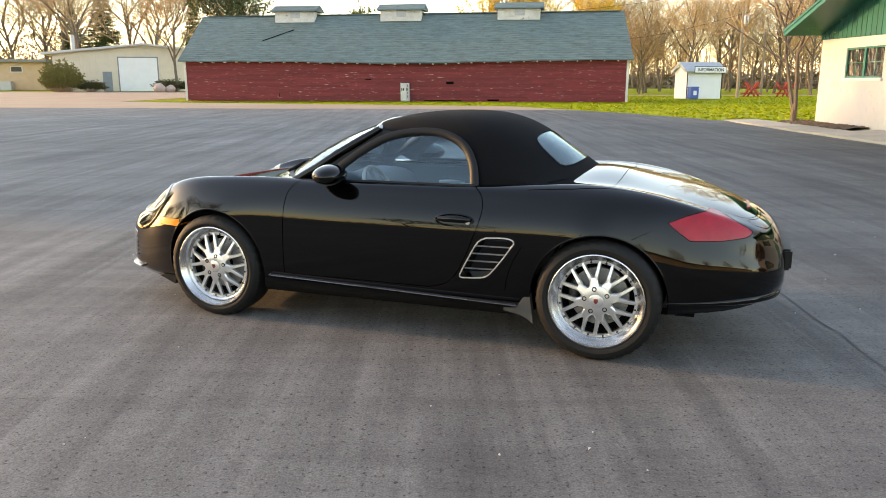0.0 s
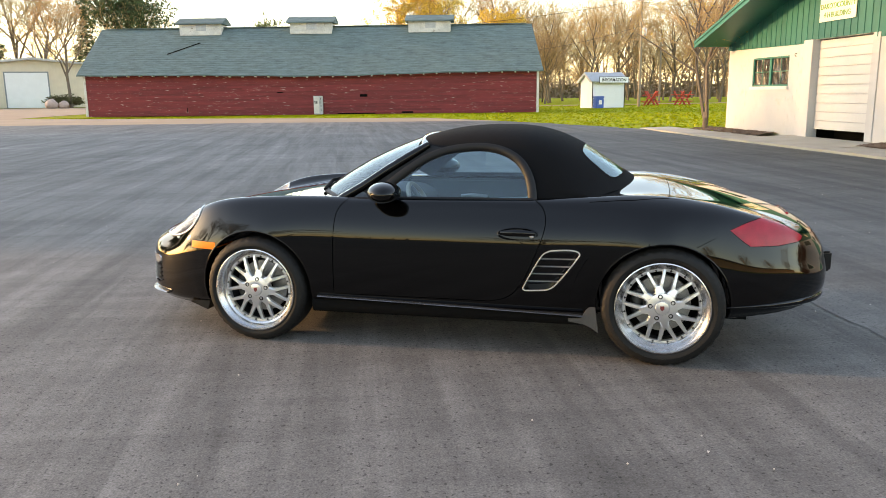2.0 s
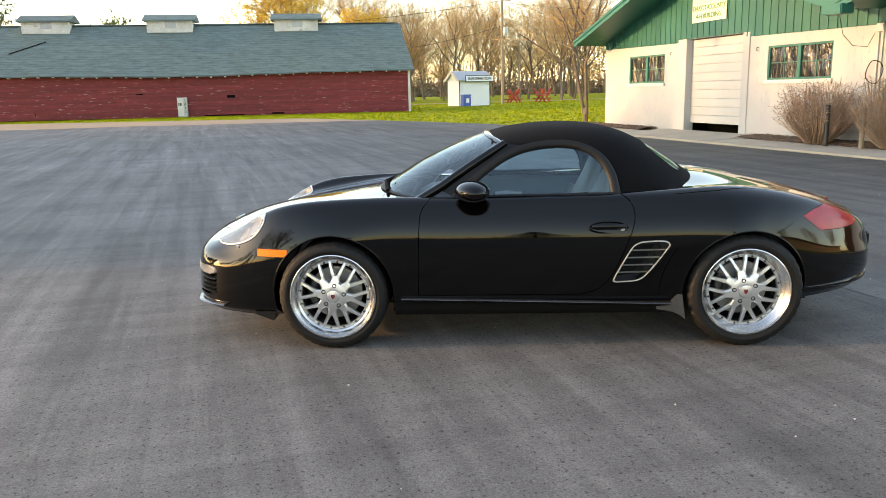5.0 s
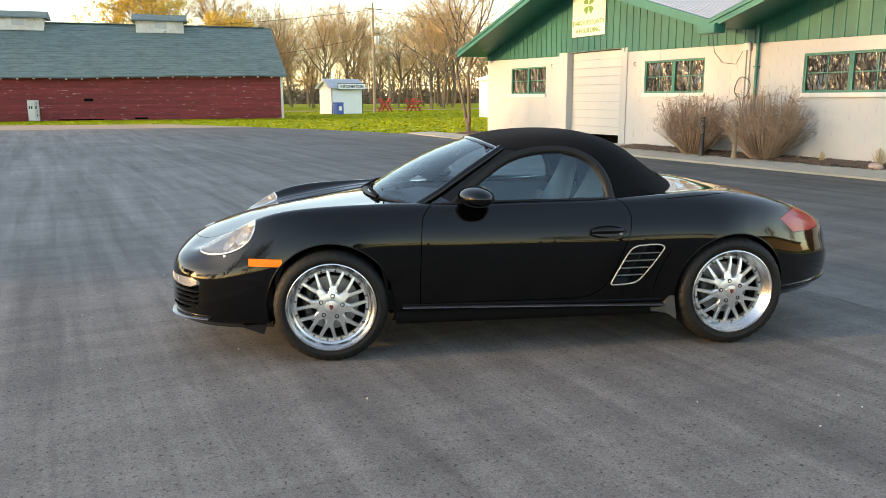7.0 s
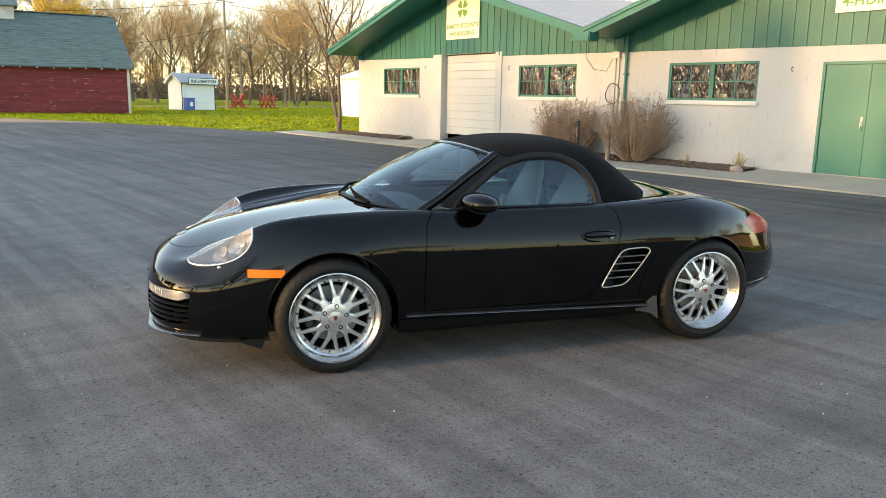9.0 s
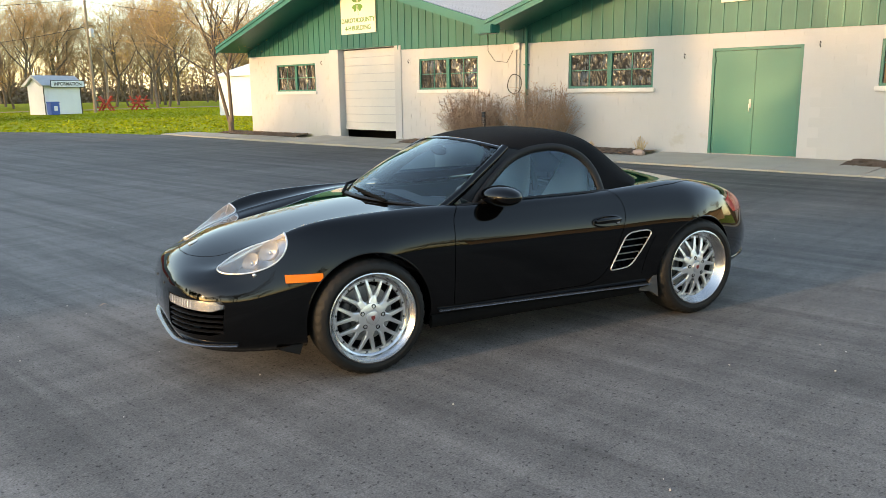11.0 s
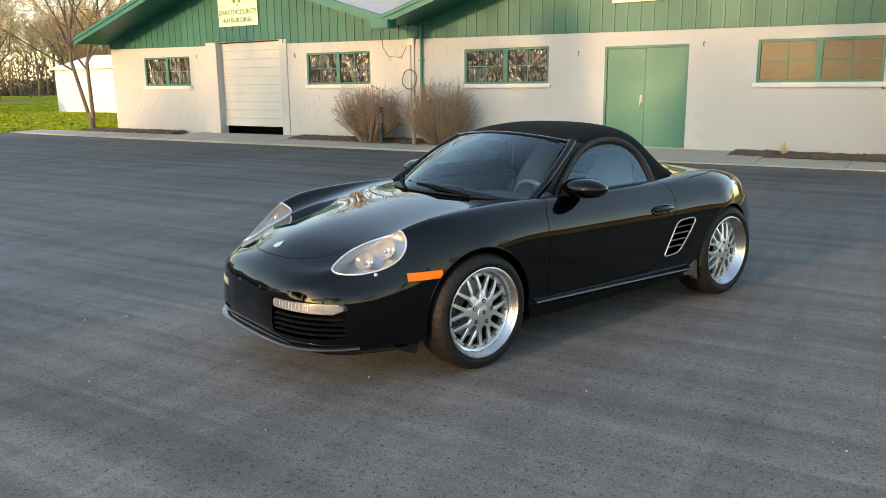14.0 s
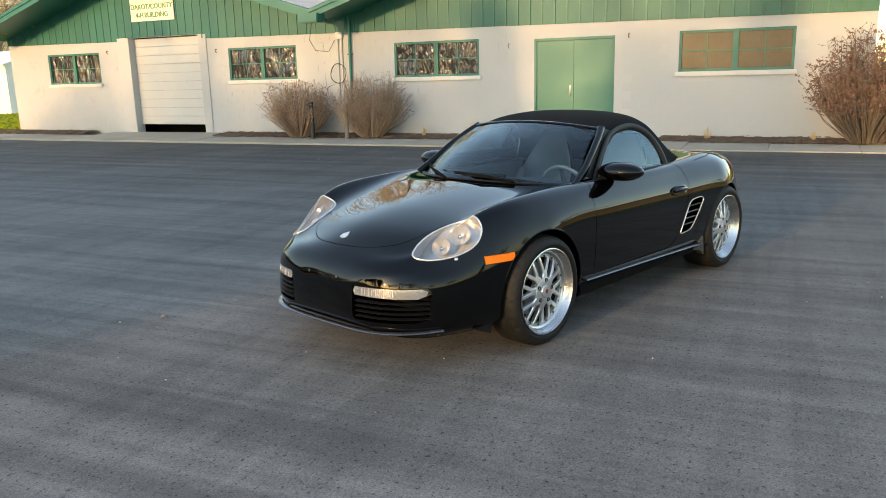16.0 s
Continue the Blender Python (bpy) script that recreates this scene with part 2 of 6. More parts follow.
def asphalt_material():
    m = material("sealed_asphalt", (0.128, 0.120, 0.113), 0.75, vary=0.1, big=0.5, fine=110, bump=0.6, depth=0.005, spec=0.25)
    nt = m.node_tree
    b = nt.nodes["Principled BSDF"]
    src = b.inputs["Base Color"].links[0].from_socket
    tc = nt.nodes.new("ShaderNodeTexCoord")
    gain = []
    # broom streaks, tyre sweeps, broad patches, coarse grit
    for sc, rot, lo, hi, s, d in (((2.4, 0.1, 1), 52, 0.86, 1.15, 1.0, 5), ((0.1, 0.9, 1), 6, 0.9, 1.1, 1.0, 4), ((3.2, 0.12, 1), 8, 0.89, 1.1, 1.0, 4),
                                  ((0.1, 0.1, 1), 0, 0.82, 1.2, 1.0, 3), ((1, 1, 1), 0, 0.72, 1.3, 110, 4), ((1, 1, 1), 0, 0.9, 1.1, 9, 6), ((1, 1, 1), 0, 0.84, 1.17, 48, 3), ((14, 0.5, 1), 12, 0.92, 1.08, 1.0, 5), ((0.45, 0.4, 1), 20, 0.9, 1.1, 1.0, 5), ((0.6, 9, 1), 3, 0.97, 1.03, 1.0, 5), ((2.2, 0.16, 1), 4, 0.88, 1.04, 1.0, 6), ((3.1, 0.2, 1), -24, 0.88, 1.04, 1.0, 6), ((0.22, 2.6, 1), 14, 0.92, 1.04, 1.0, 6), ((5.0, 0.11, 1), 7, 0.95, 1.02, 1.0, 6), ((1, 1, 1), 0, 0.4, 1.02, 42, 2)):
        mp, n, r = nt.nodes.new("ShaderNodeMapping"), nt.nodes.new("ShaderNodeTexNoise"), nt.nodes.new("ShaderNodeMapRange")
        mp.inputs["Scale"].default_value, mp.inputs["Rotation"].default_value = sc, (0, 0, radians(rot))
        n.inputs["Scale"].default_value, n.inputs["Detail"].default_value = s, d
        n.inputs["Distortion"].default_value = 0.6 if s == 1.0 else 0.0
        nt.links.new(tc.outputs["Object"], mp.inputs[0])
        nt.links.new(mp.outputs[0], n.inputs["Vector"])
        # hard-edged tyre sweeps and dark pits, else soft variation
        r.inputs["From Min"].default_value, r.inputs["From Max"].default_value = (0.44, 0.5) if d == 6 and s == 1.0 else (0.31, 0.39) if s == 42 else (0.3, 0.7)
        r.inputs["To Min"].default_value, r.inputs["To Max"].default_value = lo, hi
        nt.links.new(n.outputs[0], r.inputs["Value"])
        gain.append(r.outputs[0])
    # the asphalt gets darker towards the building
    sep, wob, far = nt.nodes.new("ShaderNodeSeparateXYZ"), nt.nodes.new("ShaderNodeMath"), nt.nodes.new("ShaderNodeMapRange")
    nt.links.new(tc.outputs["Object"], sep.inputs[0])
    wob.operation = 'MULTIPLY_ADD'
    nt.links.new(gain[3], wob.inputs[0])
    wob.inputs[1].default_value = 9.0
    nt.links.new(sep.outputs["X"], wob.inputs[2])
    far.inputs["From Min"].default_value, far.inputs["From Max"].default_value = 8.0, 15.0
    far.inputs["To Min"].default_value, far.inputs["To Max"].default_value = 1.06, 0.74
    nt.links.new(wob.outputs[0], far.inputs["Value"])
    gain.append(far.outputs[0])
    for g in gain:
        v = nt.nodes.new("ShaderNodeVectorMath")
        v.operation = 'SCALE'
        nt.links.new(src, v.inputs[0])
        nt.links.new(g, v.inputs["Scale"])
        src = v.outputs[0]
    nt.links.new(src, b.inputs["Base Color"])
    return m


M["asphalt"] = asphalt_material()
M["gravel"] = material("worn_tan_paving", (0.33, 0.225, 0.15), 0.85, vary=0.18, big=0.25, fine=20, bump=0.3, depth=0.01)
M["grass"] = material("spring_grass", (0.25, 0.28, 0.01), 0.8, vary=0.45, big=0.8, fine=14, bump=0.8, depth=0.08, second=(0.3, 0.28, 0.012), mix=0.25, spec=0.08)


# ---- building helpers ----
def part(name, bm, mat, parent=None, label="", smooth=None, m=None):
    """Links a bmesh as one mesh object, under parent if there is one. smooth: degrees below which edges are shaded smooth."""
    me = bpy.data.meshes.new(name)
    if smooth:
        bmesh.ops.recalc_face_normals(bm, faces=bm.faces)
        bm.normal_update()
        for f in bm.faces:
            f.smooth = True
        for e in bm.edges:
            if len(e.link_faces) == 2 and e.calc_face_angle(0) > radians(smooth):
                e.smooth = False
    bm.to_mesh(me)
    bm.free()
    me.materials.append(mat)
    ob = new(name, me)
    if parent:
        ob.parent = parent
    if m:
        ob.matrix_basis = m
    return tagged(ob, label)


def thing(name, label, category, m=None, group="", kind=""):
    ob = new(name)
    ob.empty_display_size = 0.2
    if m:
        ob.matrix_basis = m
    return tagged(ob, label, category, group, kind)


def box(bm, lo, hi, bevel=0.0, m=None):
    """An upright box between two corners."""
    lo, hi = Vector(lo), Vector(hi)
    r = bmesh.ops.create_cube(bm, size=1.0, matrix=Matrix.Translation((lo + hi) / 2) @ Matrix.Diagonal((*(hi - lo), 1)))
    vs = r["verts"]
    if bevel:
        es = list({e for v in vs for e in v.link_edges})
        vs = list({v for f in bmesh.ops.bevel(bm, geom=es, offset=bevel, segments=2, affect='EDGES')["faces"] for v in f.verts} | {v for v in vs if v.is_valid})
    if m:
        bmesh.ops.transform(bm, matrix=m, verts=[v for v in vs if v.is_valid])
    return bm


def boxes(*pairs, bevel=0.0):
    bm = bmesh.new()
    for lo, hi in pairs:
        box(bm, lo, hi, bevel)
    return bm


def tube(bm, pts, radii, sides=8, closed=False, cap=True, up=(0, 0, 1)):
    """A tapered tube through the points."""
    pts = [Vector(p) for p in pts]
    rings = []
    n = len(pts)
    for i, p in enumerate(pts):
        a, b = pts[(i - 1) % n if closed else max(i - 1, 0)], pts[(i + 1) % n if closed else min(i + 1, n - 1)]
        d = (b - a).normalized()
        u = Vector(up) if abs(d.dot(Vector(up))) < 0.95 else Vector((1, 0, 0.1))
        s = d.cross(u).normalized()
        w = s.cross(d)
        r = radii[i] if isinstance(radii, list) else radii
        ru, rw = r if isinstance(r, tuple) else (r, r)
        rings.append([bm.verts.new(p + s * math.cos(q) * ru + w * math.sin(q) * rw) for q in (2 * math.pi * k / sides for k in range(sides))])
    for i in range(n if closed else n - 1):
        a, b = rings[i], rings[(i + 1) % n]
        for k in range(sides):
            bm.faces.new((a[k], a[(k + 1) % sides], b[(k + 1) % sides], b[k]))
    if cap and not closed:
        bm.faces.new(rings[0][::-1])
        bm.faces.new(rings[-1])
    return bm


def lathe(bm, profile, seg=48, closed=False, wobble=None):
    """Turns (radius, y) points about the y axis."""
    rings = []
    for i in range(seg):
        q = 2 * math.pi * i / seg
        rings.append([bm.verts.new(((r + (wobble(i, j) if wobble else 0)) * math.cos(q), y, (r + (wobble(i, j) if wobble else 0)) * math.sin(q))) for j, (r, y) in enumerate(profile)])
    n = len(profile)
    for i in range(seg):
        a, b = rings[i], rings[(i + 1) % seg]
        for j in range(n if closed else n - 1):
            k = (j + 1) % n
            bm.faces.new((a[j], a[k], b[k], b[j]))
    return bm


def prism(bm, outline, axis, lo, hi):
    """Extrudes a flat outline along an axis: its points give the two other coordinates, in the order x, y, z."""
    i = "xyz".index(axis)
    ends = []
    for v in (lo, hi):
        ends.append([bm.verts.new((*p[:i], v, *p[i:])) for p in outline])
    n = len(outline)
    fs = [bm.faces.new(ends[0]), bm.faces.new(ends[1][::-1])]
    fs += [bm.faces.new((ends[0][k], ends[1][k], ends[1][(k + 1) % n], ends[0][(k + 1) % n])) for k in range(n)]
    bmesh.ops.recalc_face_normals(bm, faces=fs)
    return bm


def ball(bm, c, r, u=16, v=10):
    bmesh.ops.create_uvsphere(bm, u_segments=u, v_segments=v, radius=1.0, matrix=Matrix.Translation(c) @ Matrix.Diagonal((*r, 1)))
    return bm


def lettering(text, size, mat, parent, m, name="lettering", depth=0.004, label="", weight=0.012):
    cu = bpy.data.curves.new("text", 'FONT')
    cu.body, cu.size, cu.extrude, cu.align_x, cu.align_y = text, size, depth, 'CENTER', 'CENTER'
    cu.offset = size * weight
    tmp = new("text", cu)
    me = bpy.data.meshes.new_from_object(tmp.evaluated_get(bpy.context.evaluated_depsgraph_get()))
    bpy.data.objects.remove(tmp)
    me.materials.clear()
    me.materials.append(mat)
    ob = new(name, me)
    ob.parent, ob.matrix_basis = parent, m
    return tagged(ob, label)


# ---- ground ----
def sheet(name, outline, z, mat, label, category, drop=0.0):
    bm = bmesh.new()
    f = bm.faces.new([bm.verts.new((x, y, z)) for x, y in outline])
    bmesh.ops.triangulate(bm, faces=[f])
    return tagged(part(name, bm, mat, None, label), "", category, "", "structure")


sheet("ground", [(-1800, -1800), (1800, -1800), (1800, 1800), (-1800, 1800)], -0.05, M["grass"], "bright green spring grass over flat ground", "ground")


def ragged(a, b, n, amp, seed):
    """Points from a to b with a slightly uneven line."""
    rng = random.Random(seed)
    out = []
    for i in range(n):
        f = i / n
        out.append((a[0] + (b[0] - a[0]) * f + rng.uniform(-amp, amp), a[1] + (b[1] - a[1]) * f + rng.uniform(-amp, amp)))
    return out


lot = [(-90, -60), (10.35, -60), (10.47, 2.0), (10.55, 14.0)] + ragged((10.75, 24), (11.1, 30.8), 3, 0.02, 1)
lot += ragged((11.1, 30.8), (8.9, 39), 8, 0.12, 2) + ragged((8.9, 39), (4.3, 50), 8, 0.15, 3) + ragged((4.3, 50), (-22, 60.0), 20, 0.12, 4) + [(-26, 62), (-90, 62)]
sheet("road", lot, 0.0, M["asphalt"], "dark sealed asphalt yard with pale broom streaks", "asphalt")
tan = [(-90, 62), (-90, 50)] + ragged((-60, 50), (-5, 45), 12, 0.3, 5) + ragged((-5, 45), (6.2, 42.5), 6, 0.2, 6) + ragged((7.6, 42.2), (4.2, 49.9), 8, 0.1, 7) + ragged((4.2, 49.9), (-22.1, 59.9), 20, 0.1, 8) + [(-26, 61.9)]
sheet("pavement", tan, 0.006, M["gravel"], "worn tan paving beyond the asphalt", "paving")
sheet("drive", [(-26, 61), (-24, 131), (-75, 132), (-130, 100), (-130, 58), (-88, 58), (-88, 61)], -0.02, M["gravel"], "worn tan drive before the sheds", "paving")
sheet("park_road", [(14, 88), (60, 96), (140, 96), (140, 100), (60, 101), (14, 94)], -0.03, M["gravel"], "pale park road behind the booth", "road")

# building frame: y runs along the facade, x into the building
BLD = pose(12.48, 0, 0, 0, 0, -1.558)


def in_bld(name, label, category, kind="structure"):
    return thing(name, label, category, BLD, "", kind)


# walk of separate slabs, rising from the asphalt to the beds
walkway = in_bld("walkway", "pale concrete walk of jointed slabs along the white building", "pavement")
y = -6.0
while y < 31:
    y1 = y + 1.62
    bm = bmesh.new()
    x0, x1 = -2.05, -0.78
    if 6.0 < y1 < 10.4 or 18.6 < y1 < 24:
        x1 = -0.02
    vs = [bm.verts.new(p) for p in ((x0, y, -0.1), (x1, y, -0.1), (x1, y1 - 0.012, -0.1), (x0, y1 - 0.012, -0.1),
                                    (x0, y, 0.02), (x1, y, 0.1 - 0.05 * (x1 < -0.5)), (x1, y1 - 0.012, 0.1 - 0.05 * (x1 < -0.5)), (x0, y1 - 0.012, 0.02))]
    for q in ((3, 2, 1, 0), (4, 5, 6, 7), (0, 1, 5, 4), (1, 2, 6, 5), (2, 3, 7, 6), (3, 0, 4, 7)):
        bm.faces.new([vs[k] for k in q])
    part("slab", bm, M["concrete"], walkway)
    y = y1

for i, (a, b) in enumerate(((-6.0, 6.05), (10.35, 18.6), (23.9, 29.0))):
    bm = bmesh.new()
    rng = random.Random(20 + i)
    n = int((b - a) / 0.12)
    rows = []
    for k in range(n + 1):
        yy = a + (b - a) * k / n
        rows.append([bm.verts.new((xx, yy, z + rng.uniform(-0.012, 0.018))) for xx, z in ((-0.82 + rng.uniform(-0.05, 0.04), 0.06), (-0.6, 0.1), (-0.4, 0.115), (-0.2, 0.12), (0.05, 0.13))])
    for r, s in zip(rows, rows[1:]):
        for k in range(4):
            bm.faces.new((r[k], r[k + 1], s[k + 1], s[k]))
    bed = tagged(part("planting_bed", bm, M["mulch"], None, "brown bark mulch bed against the white wall", m=BLD), "", "mulch", "", "stuff")
    # chips lying on the mulch
    bm = bmesh.new()
    for k in range(int((b - a) * 60)):
        p = Vector((rng.uniform(-0.95, -0.05), rng.uniform(a, b), 0.125))
        p.z = 0.075 + 0.07 * min(1, (p.x + 0.95) / 0.7)
        box(bm, (-0.03, -0.008, -0.005), (0.03, 0.008, 0.006), 0, Matrix.Translation(p) @ Euler((rng.uniform(-.4, .4), rng.uniform(-.4, .4), rng.uniform(0, 6))).to_matrix().to_4x4() @ Matrix.Scale(rng.uniform(0.4, 1.3), 4))
    tagged(part("bark_chips", bm, M["mulch"], None, "loose bark chips and dead leaves on the mulch", m=BLD), "", "bark chips", "", "stuff")

# ---- the white and green building ----
Y0, Y1, VAL, RIDGE_A, RIDGE_B = 1.9, 27.72, 14.6, 21.15, 8.25
wall = in_bld("wall_west", "white painted concrete block wall", "wall")
opens = [(3.38, 5.74, 1.55, 2.43), (7.17, 9.11, 0.0, 2.40), (10.54, 12.93, 1.58, 2.46), (16.01, 18.38, 1.61, 2.52), (19.31, 22.27, 0.0, 2.95), (23.56, 25.9, 1.62, 2.57)]
TOP = 3.0
edges = [Y0]
for a, b, lo, hi in opens:
    edges += [a, b]
edges.append(Y1)
bm = bmesh.new()
for i in range(0, len(edges), 2):
    box(bm, (0, edges[i], -0.1), (0.25, edges[i + 1], TOP))
for a, b, lo, hi in opens:
    if lo > 0:
        box(bm, (0, a, -0.1), (0.25, b, lo))
    if hi < TOP:
        box(bm, (0, a, hi), (0.25, b, TOP))
part("blockwork", bm, M["white_block"], wall)
# blocks stand 3 mm proud of their joints
rng = random.Random(5)
course = 0
z = 0.12
blocks = []
while z < 2.72:
    yy = Y0 + (0.203 if course % 2 else 0.0)
    while yy + 0.4 < Y1:
        a, b = yy + 0.004, yy + 0.402
        if not any(b > o[0] - 0.03 and a < o[1] + 0.03 and z + 0.2 > o[2] - 0.1 and z < o[3] + 0.03 for o in opens):
            blocks.append((a, z))
        yy += 0.406
    z += 0.203
    course += 1
bm = boxes(((-0.003, 0.0, 0.004), (0.002, 0.398, 0.199)))
bme = bpy.data.meshes.new("block")
bm.to_mesh(bme)
bm.free()
bme.materials.append(M["white_block"])
near = [b for b in blocks if 9.0 > b[0]][:290]
for a, z in near:
    o = new("block", bme)
    o.parent, o.location = wall, (rng.uniform(-0.001, 0.001), a, z)
bm = bmesh.new()
for a, z in blocks:
    if (a, z) not in near:
        box(bm, (-0.003, a, z + 0.004), (0.002, a + 0.398, z + 0.199))
tagged(part("far_blocks", bm, M["white_block"], wall), "", "", "", "stuff")
# end and back walls
ends = in_bld("wall_ends", "white painted end and back walls of the building", "wall")
part("north_end", boxes(((0.25, Y1 - 0.25, -0.1), (14, Y1, 3.1))), M["white_block"], ends)
part("south_end", boxes(((0.25, Y0, -0.1), (14, Y0 + 0.25, 3.1))), M["white_block"], ends)
part("back_wall", boxes(((13.75, Y0 + 0.25, -0.1), (14, Y1 - 0.25, 3.1))), M["white_block"], ends)


def roof_z(yy):
    """Underside of the twin gable roof."""
    if yy > VAL:
        return 3.12 + 0.3 * (VAL and (yy - VAL if yy < RIDGE_A else 2 * RIDGE_A - VAL - yy))
    return 3.12 + 0.3 * (VAL - yy if yy > RIDGE_B else yy - (2 * RIDGE_B - VAL))


# gable cladding: upright boards with battens over the joints
gable = in_bld("gable_cladding", "green painted vertical boards with battens on the gables", "siding")
yy = Y0
k = 0
while yy < Y1 - 0.05:
    b = min(yy + 0.305, Y1)
    z0 = 2.66 + 0.0105 * (yy - 3)
    if 19.2 < yy < 22.4:
        z0 = max(z0, 2.96)
    bm = bmesh.new()
    vs = [bm.verts.new(p) for p in ((-0.02, yy, z0), (-0.02, b - 0.006, z0), (-0.02, b - 0.006, roof_z(b) + 0.02), (-0.02, yy, roof_z(yy) + 0.02))]
    f = bm.faces.new(vs)
    e = bmesh.ops.extrude_face_region(bm, geom=[f])
    bmesh.ops.translate(bm, vec=(0.05, 0, 0), verts=[v for v in e["geom"] if isinstance(v, bmesh.types.BMVert)])
    bmesh.ops.recalc_face_normals(bm, faces=bm.faces)
    part("board", bm, M["green"], gable)
    bm = bmesh.new()
    prism(bm, [(-0.038, b - 0.022), (-0.021, b - 0.028), (-0.021, b + 0.016), (-0.038, b + 0.010)], 'z', z0 + 0.01, min(roof_z(b - 0.02), roof_z(b + 0.02)) + 0.01)
    part("batten", bm, M["green_trim"], gable)
    yy += 0.305

roof = in_bld("roof", "twin gable roof with green fascia and grey metal sheets", "roof")
OVER = -1.32
for side, (a, b) in enumerate(((Y1 + 0.12, RIDGE_A), (RIDGE_A, VAL), (VAL, RIDGE_B), (RIDGE_B, Y0 - 0.12))):
    za, zb = roof_z(a), roof_z(b)
    bm = bmesh.new()
    prism(bm, [(a, za), (b, zb), (b, zb + 0.06), (a, za + 0.06)], 'x', OVER + 0.04, 14.2)
    part("soffit", bm, M["green_trim"], roof)
    bm = bmesh.new()
    lo = 0.04
    prism(bm, [(a, za - lo), (b, zb - lo), (b, zb + 0.17), (a, za + 0.17)], 'x', OVER, OVER + 0.04)
    part("fascia", bm, M["green_trim"], roof)
    bm = bmesh.new()
    prism(bm, [(a, za + 0.1), (b, zb + 0.1), (b, zb + 0.19), (a, za + 0.19)], 'x', OVER - 0.03, OVER)
    part("rake_trim", bm, M["green_trim"], roof)
    # ribbed sheets: ribs run down the slope
    bm = bmesh.new()
    prev = None
    xx = OVER - 0.02
    while xx < 14.2:
        for dx, dz in ((0, 0.0), (0.14, 0.0), (0.165, 0.022), (0.195, 0.022), (0.22, 0.0)):
            cur = [bm.verts.new((xx + dx, a, za + 0.2 + dz)), bm.verts.new((xx + dx, b, zb + 0.2 + dz))]
            if prev:
                bm.faces.new((prev[0], prev[1], cur[1], cur[0]))
            prev = cur
        xx += 0.22
    part("metal_sheet", bm, M["tin"], roof)
part("valley_box", boxes(((OVER - 0.12, VAL - 0.3, 2.98), (OVER + 0.25, VAL + 0.28, 3.2)), bevel=0.02), M["green_trim"], roof)

# windows
def window(num, a, b, lo, hi, pane_mat, label):
    w = in_bld("window_%d" % num, label, "window")
    t = 0.055
    part("window_frame", boxes(((0.02, a, lo), (0.12, b, lo + t)), ((0.02, a, hi - t), (0.12, b, hi)), ((0.022, a, lo + t), (0.12, a + t, hi - t)), ((0.022, b - t, lo + t), (0.12, b, hi - t)),
                               ((0.015, (a + b) / 2 - 0.06, lo + t), (0.12, (a + b) / 2 + 0.06, hi - t))), M["green_trim"], w)
    zc = (lo + hi) / 2
    for c, d in ((a + t, (a + b) / 2 - 0.06), ((a + b) / 2 + 0.06, b - t)):
        part("glazing_bar", boxes(((0.05, c, zc - 0.012), (0.09, d, zc + 0.012))), M["green_trim"], w)
        mid = (c + d) / 2
        part("glazing_bar", boxes(((0.052, mid - 0.012, lo + t), (0.088, mid + 0.012, zc - 0.012)), ((0.052, mid - 0.012, zc + 0.012), (0.088, mid + 0.012, hi - t))), M["green_trim"], w)
        for e, f in ((c, mid - 0.012), (mid + 0.012, d)):
            for g, h in ((lo + t, zc - 0.012), (zc + 0.012, hi - t)):
                part("pane", boxes(((0.066, e, g), (0.072, f, h))), pane_mat, w)
    part("window_sill", boxes(((-0.06, a - 0.06, lo - 0.1), (0.1, b + 0.06, lo - 0.004)), bevel=0.01), M["white_trim"], w)
    part("reveal", boxes(((0.2, a, lo), (0.24, b, hi))), M["dash"], w)


for num, i in ((1, 5), (2, 3), (3, 2), (4, 0)):
    window(num, *opens[i], M["dull_pane"] if i == 0 else M["sheeting"],
           "green framed window with dusty panes and white sill" if i == 0 else "green framed window with crumpled plastic behind its panes and white sill")

# sectional door, raised a hand's width
gd = in_bld("door_1", "white sectional garage door, raised a little above the slab", "garage door")
z = 0.33
k = 0
while z < 2.9:
    h = min(0.262, 2.93 - z)
    bm = boxes(((0.135, 19.45, z), (0.17, 22.15, z + h - 0.022)), bevel=0.008)
    part("door_panel", bm, M["white_door"], gd)
    z += h
part("backing_panel", boxes(((0.175, 19.45, 0.34), (0.185, 22.15, 2.93))), M["galv"], gd)
part("jamb", boxes(((-0.1, 22.15, 0.0), (0.24, 22.62, 2.96)), bevel=0.006), M["white_block"], gd)
part("jamb", boxes(((-0.03, 19.15, 0.0), (0.24, 19.45, 2.96)), bevel=0.006), M["white_block"], gd)
part("dark_interior", boxes(((0.9, 19.3, -0.05), (0.95, 22.3, 3.0)), ((0.24, 19.2, -0.05), (0.95, 19.3, 3.0)), ((0.24, 22.3, -0.05), (0.95, 22.4, 3.0))), M["gap"], gd)

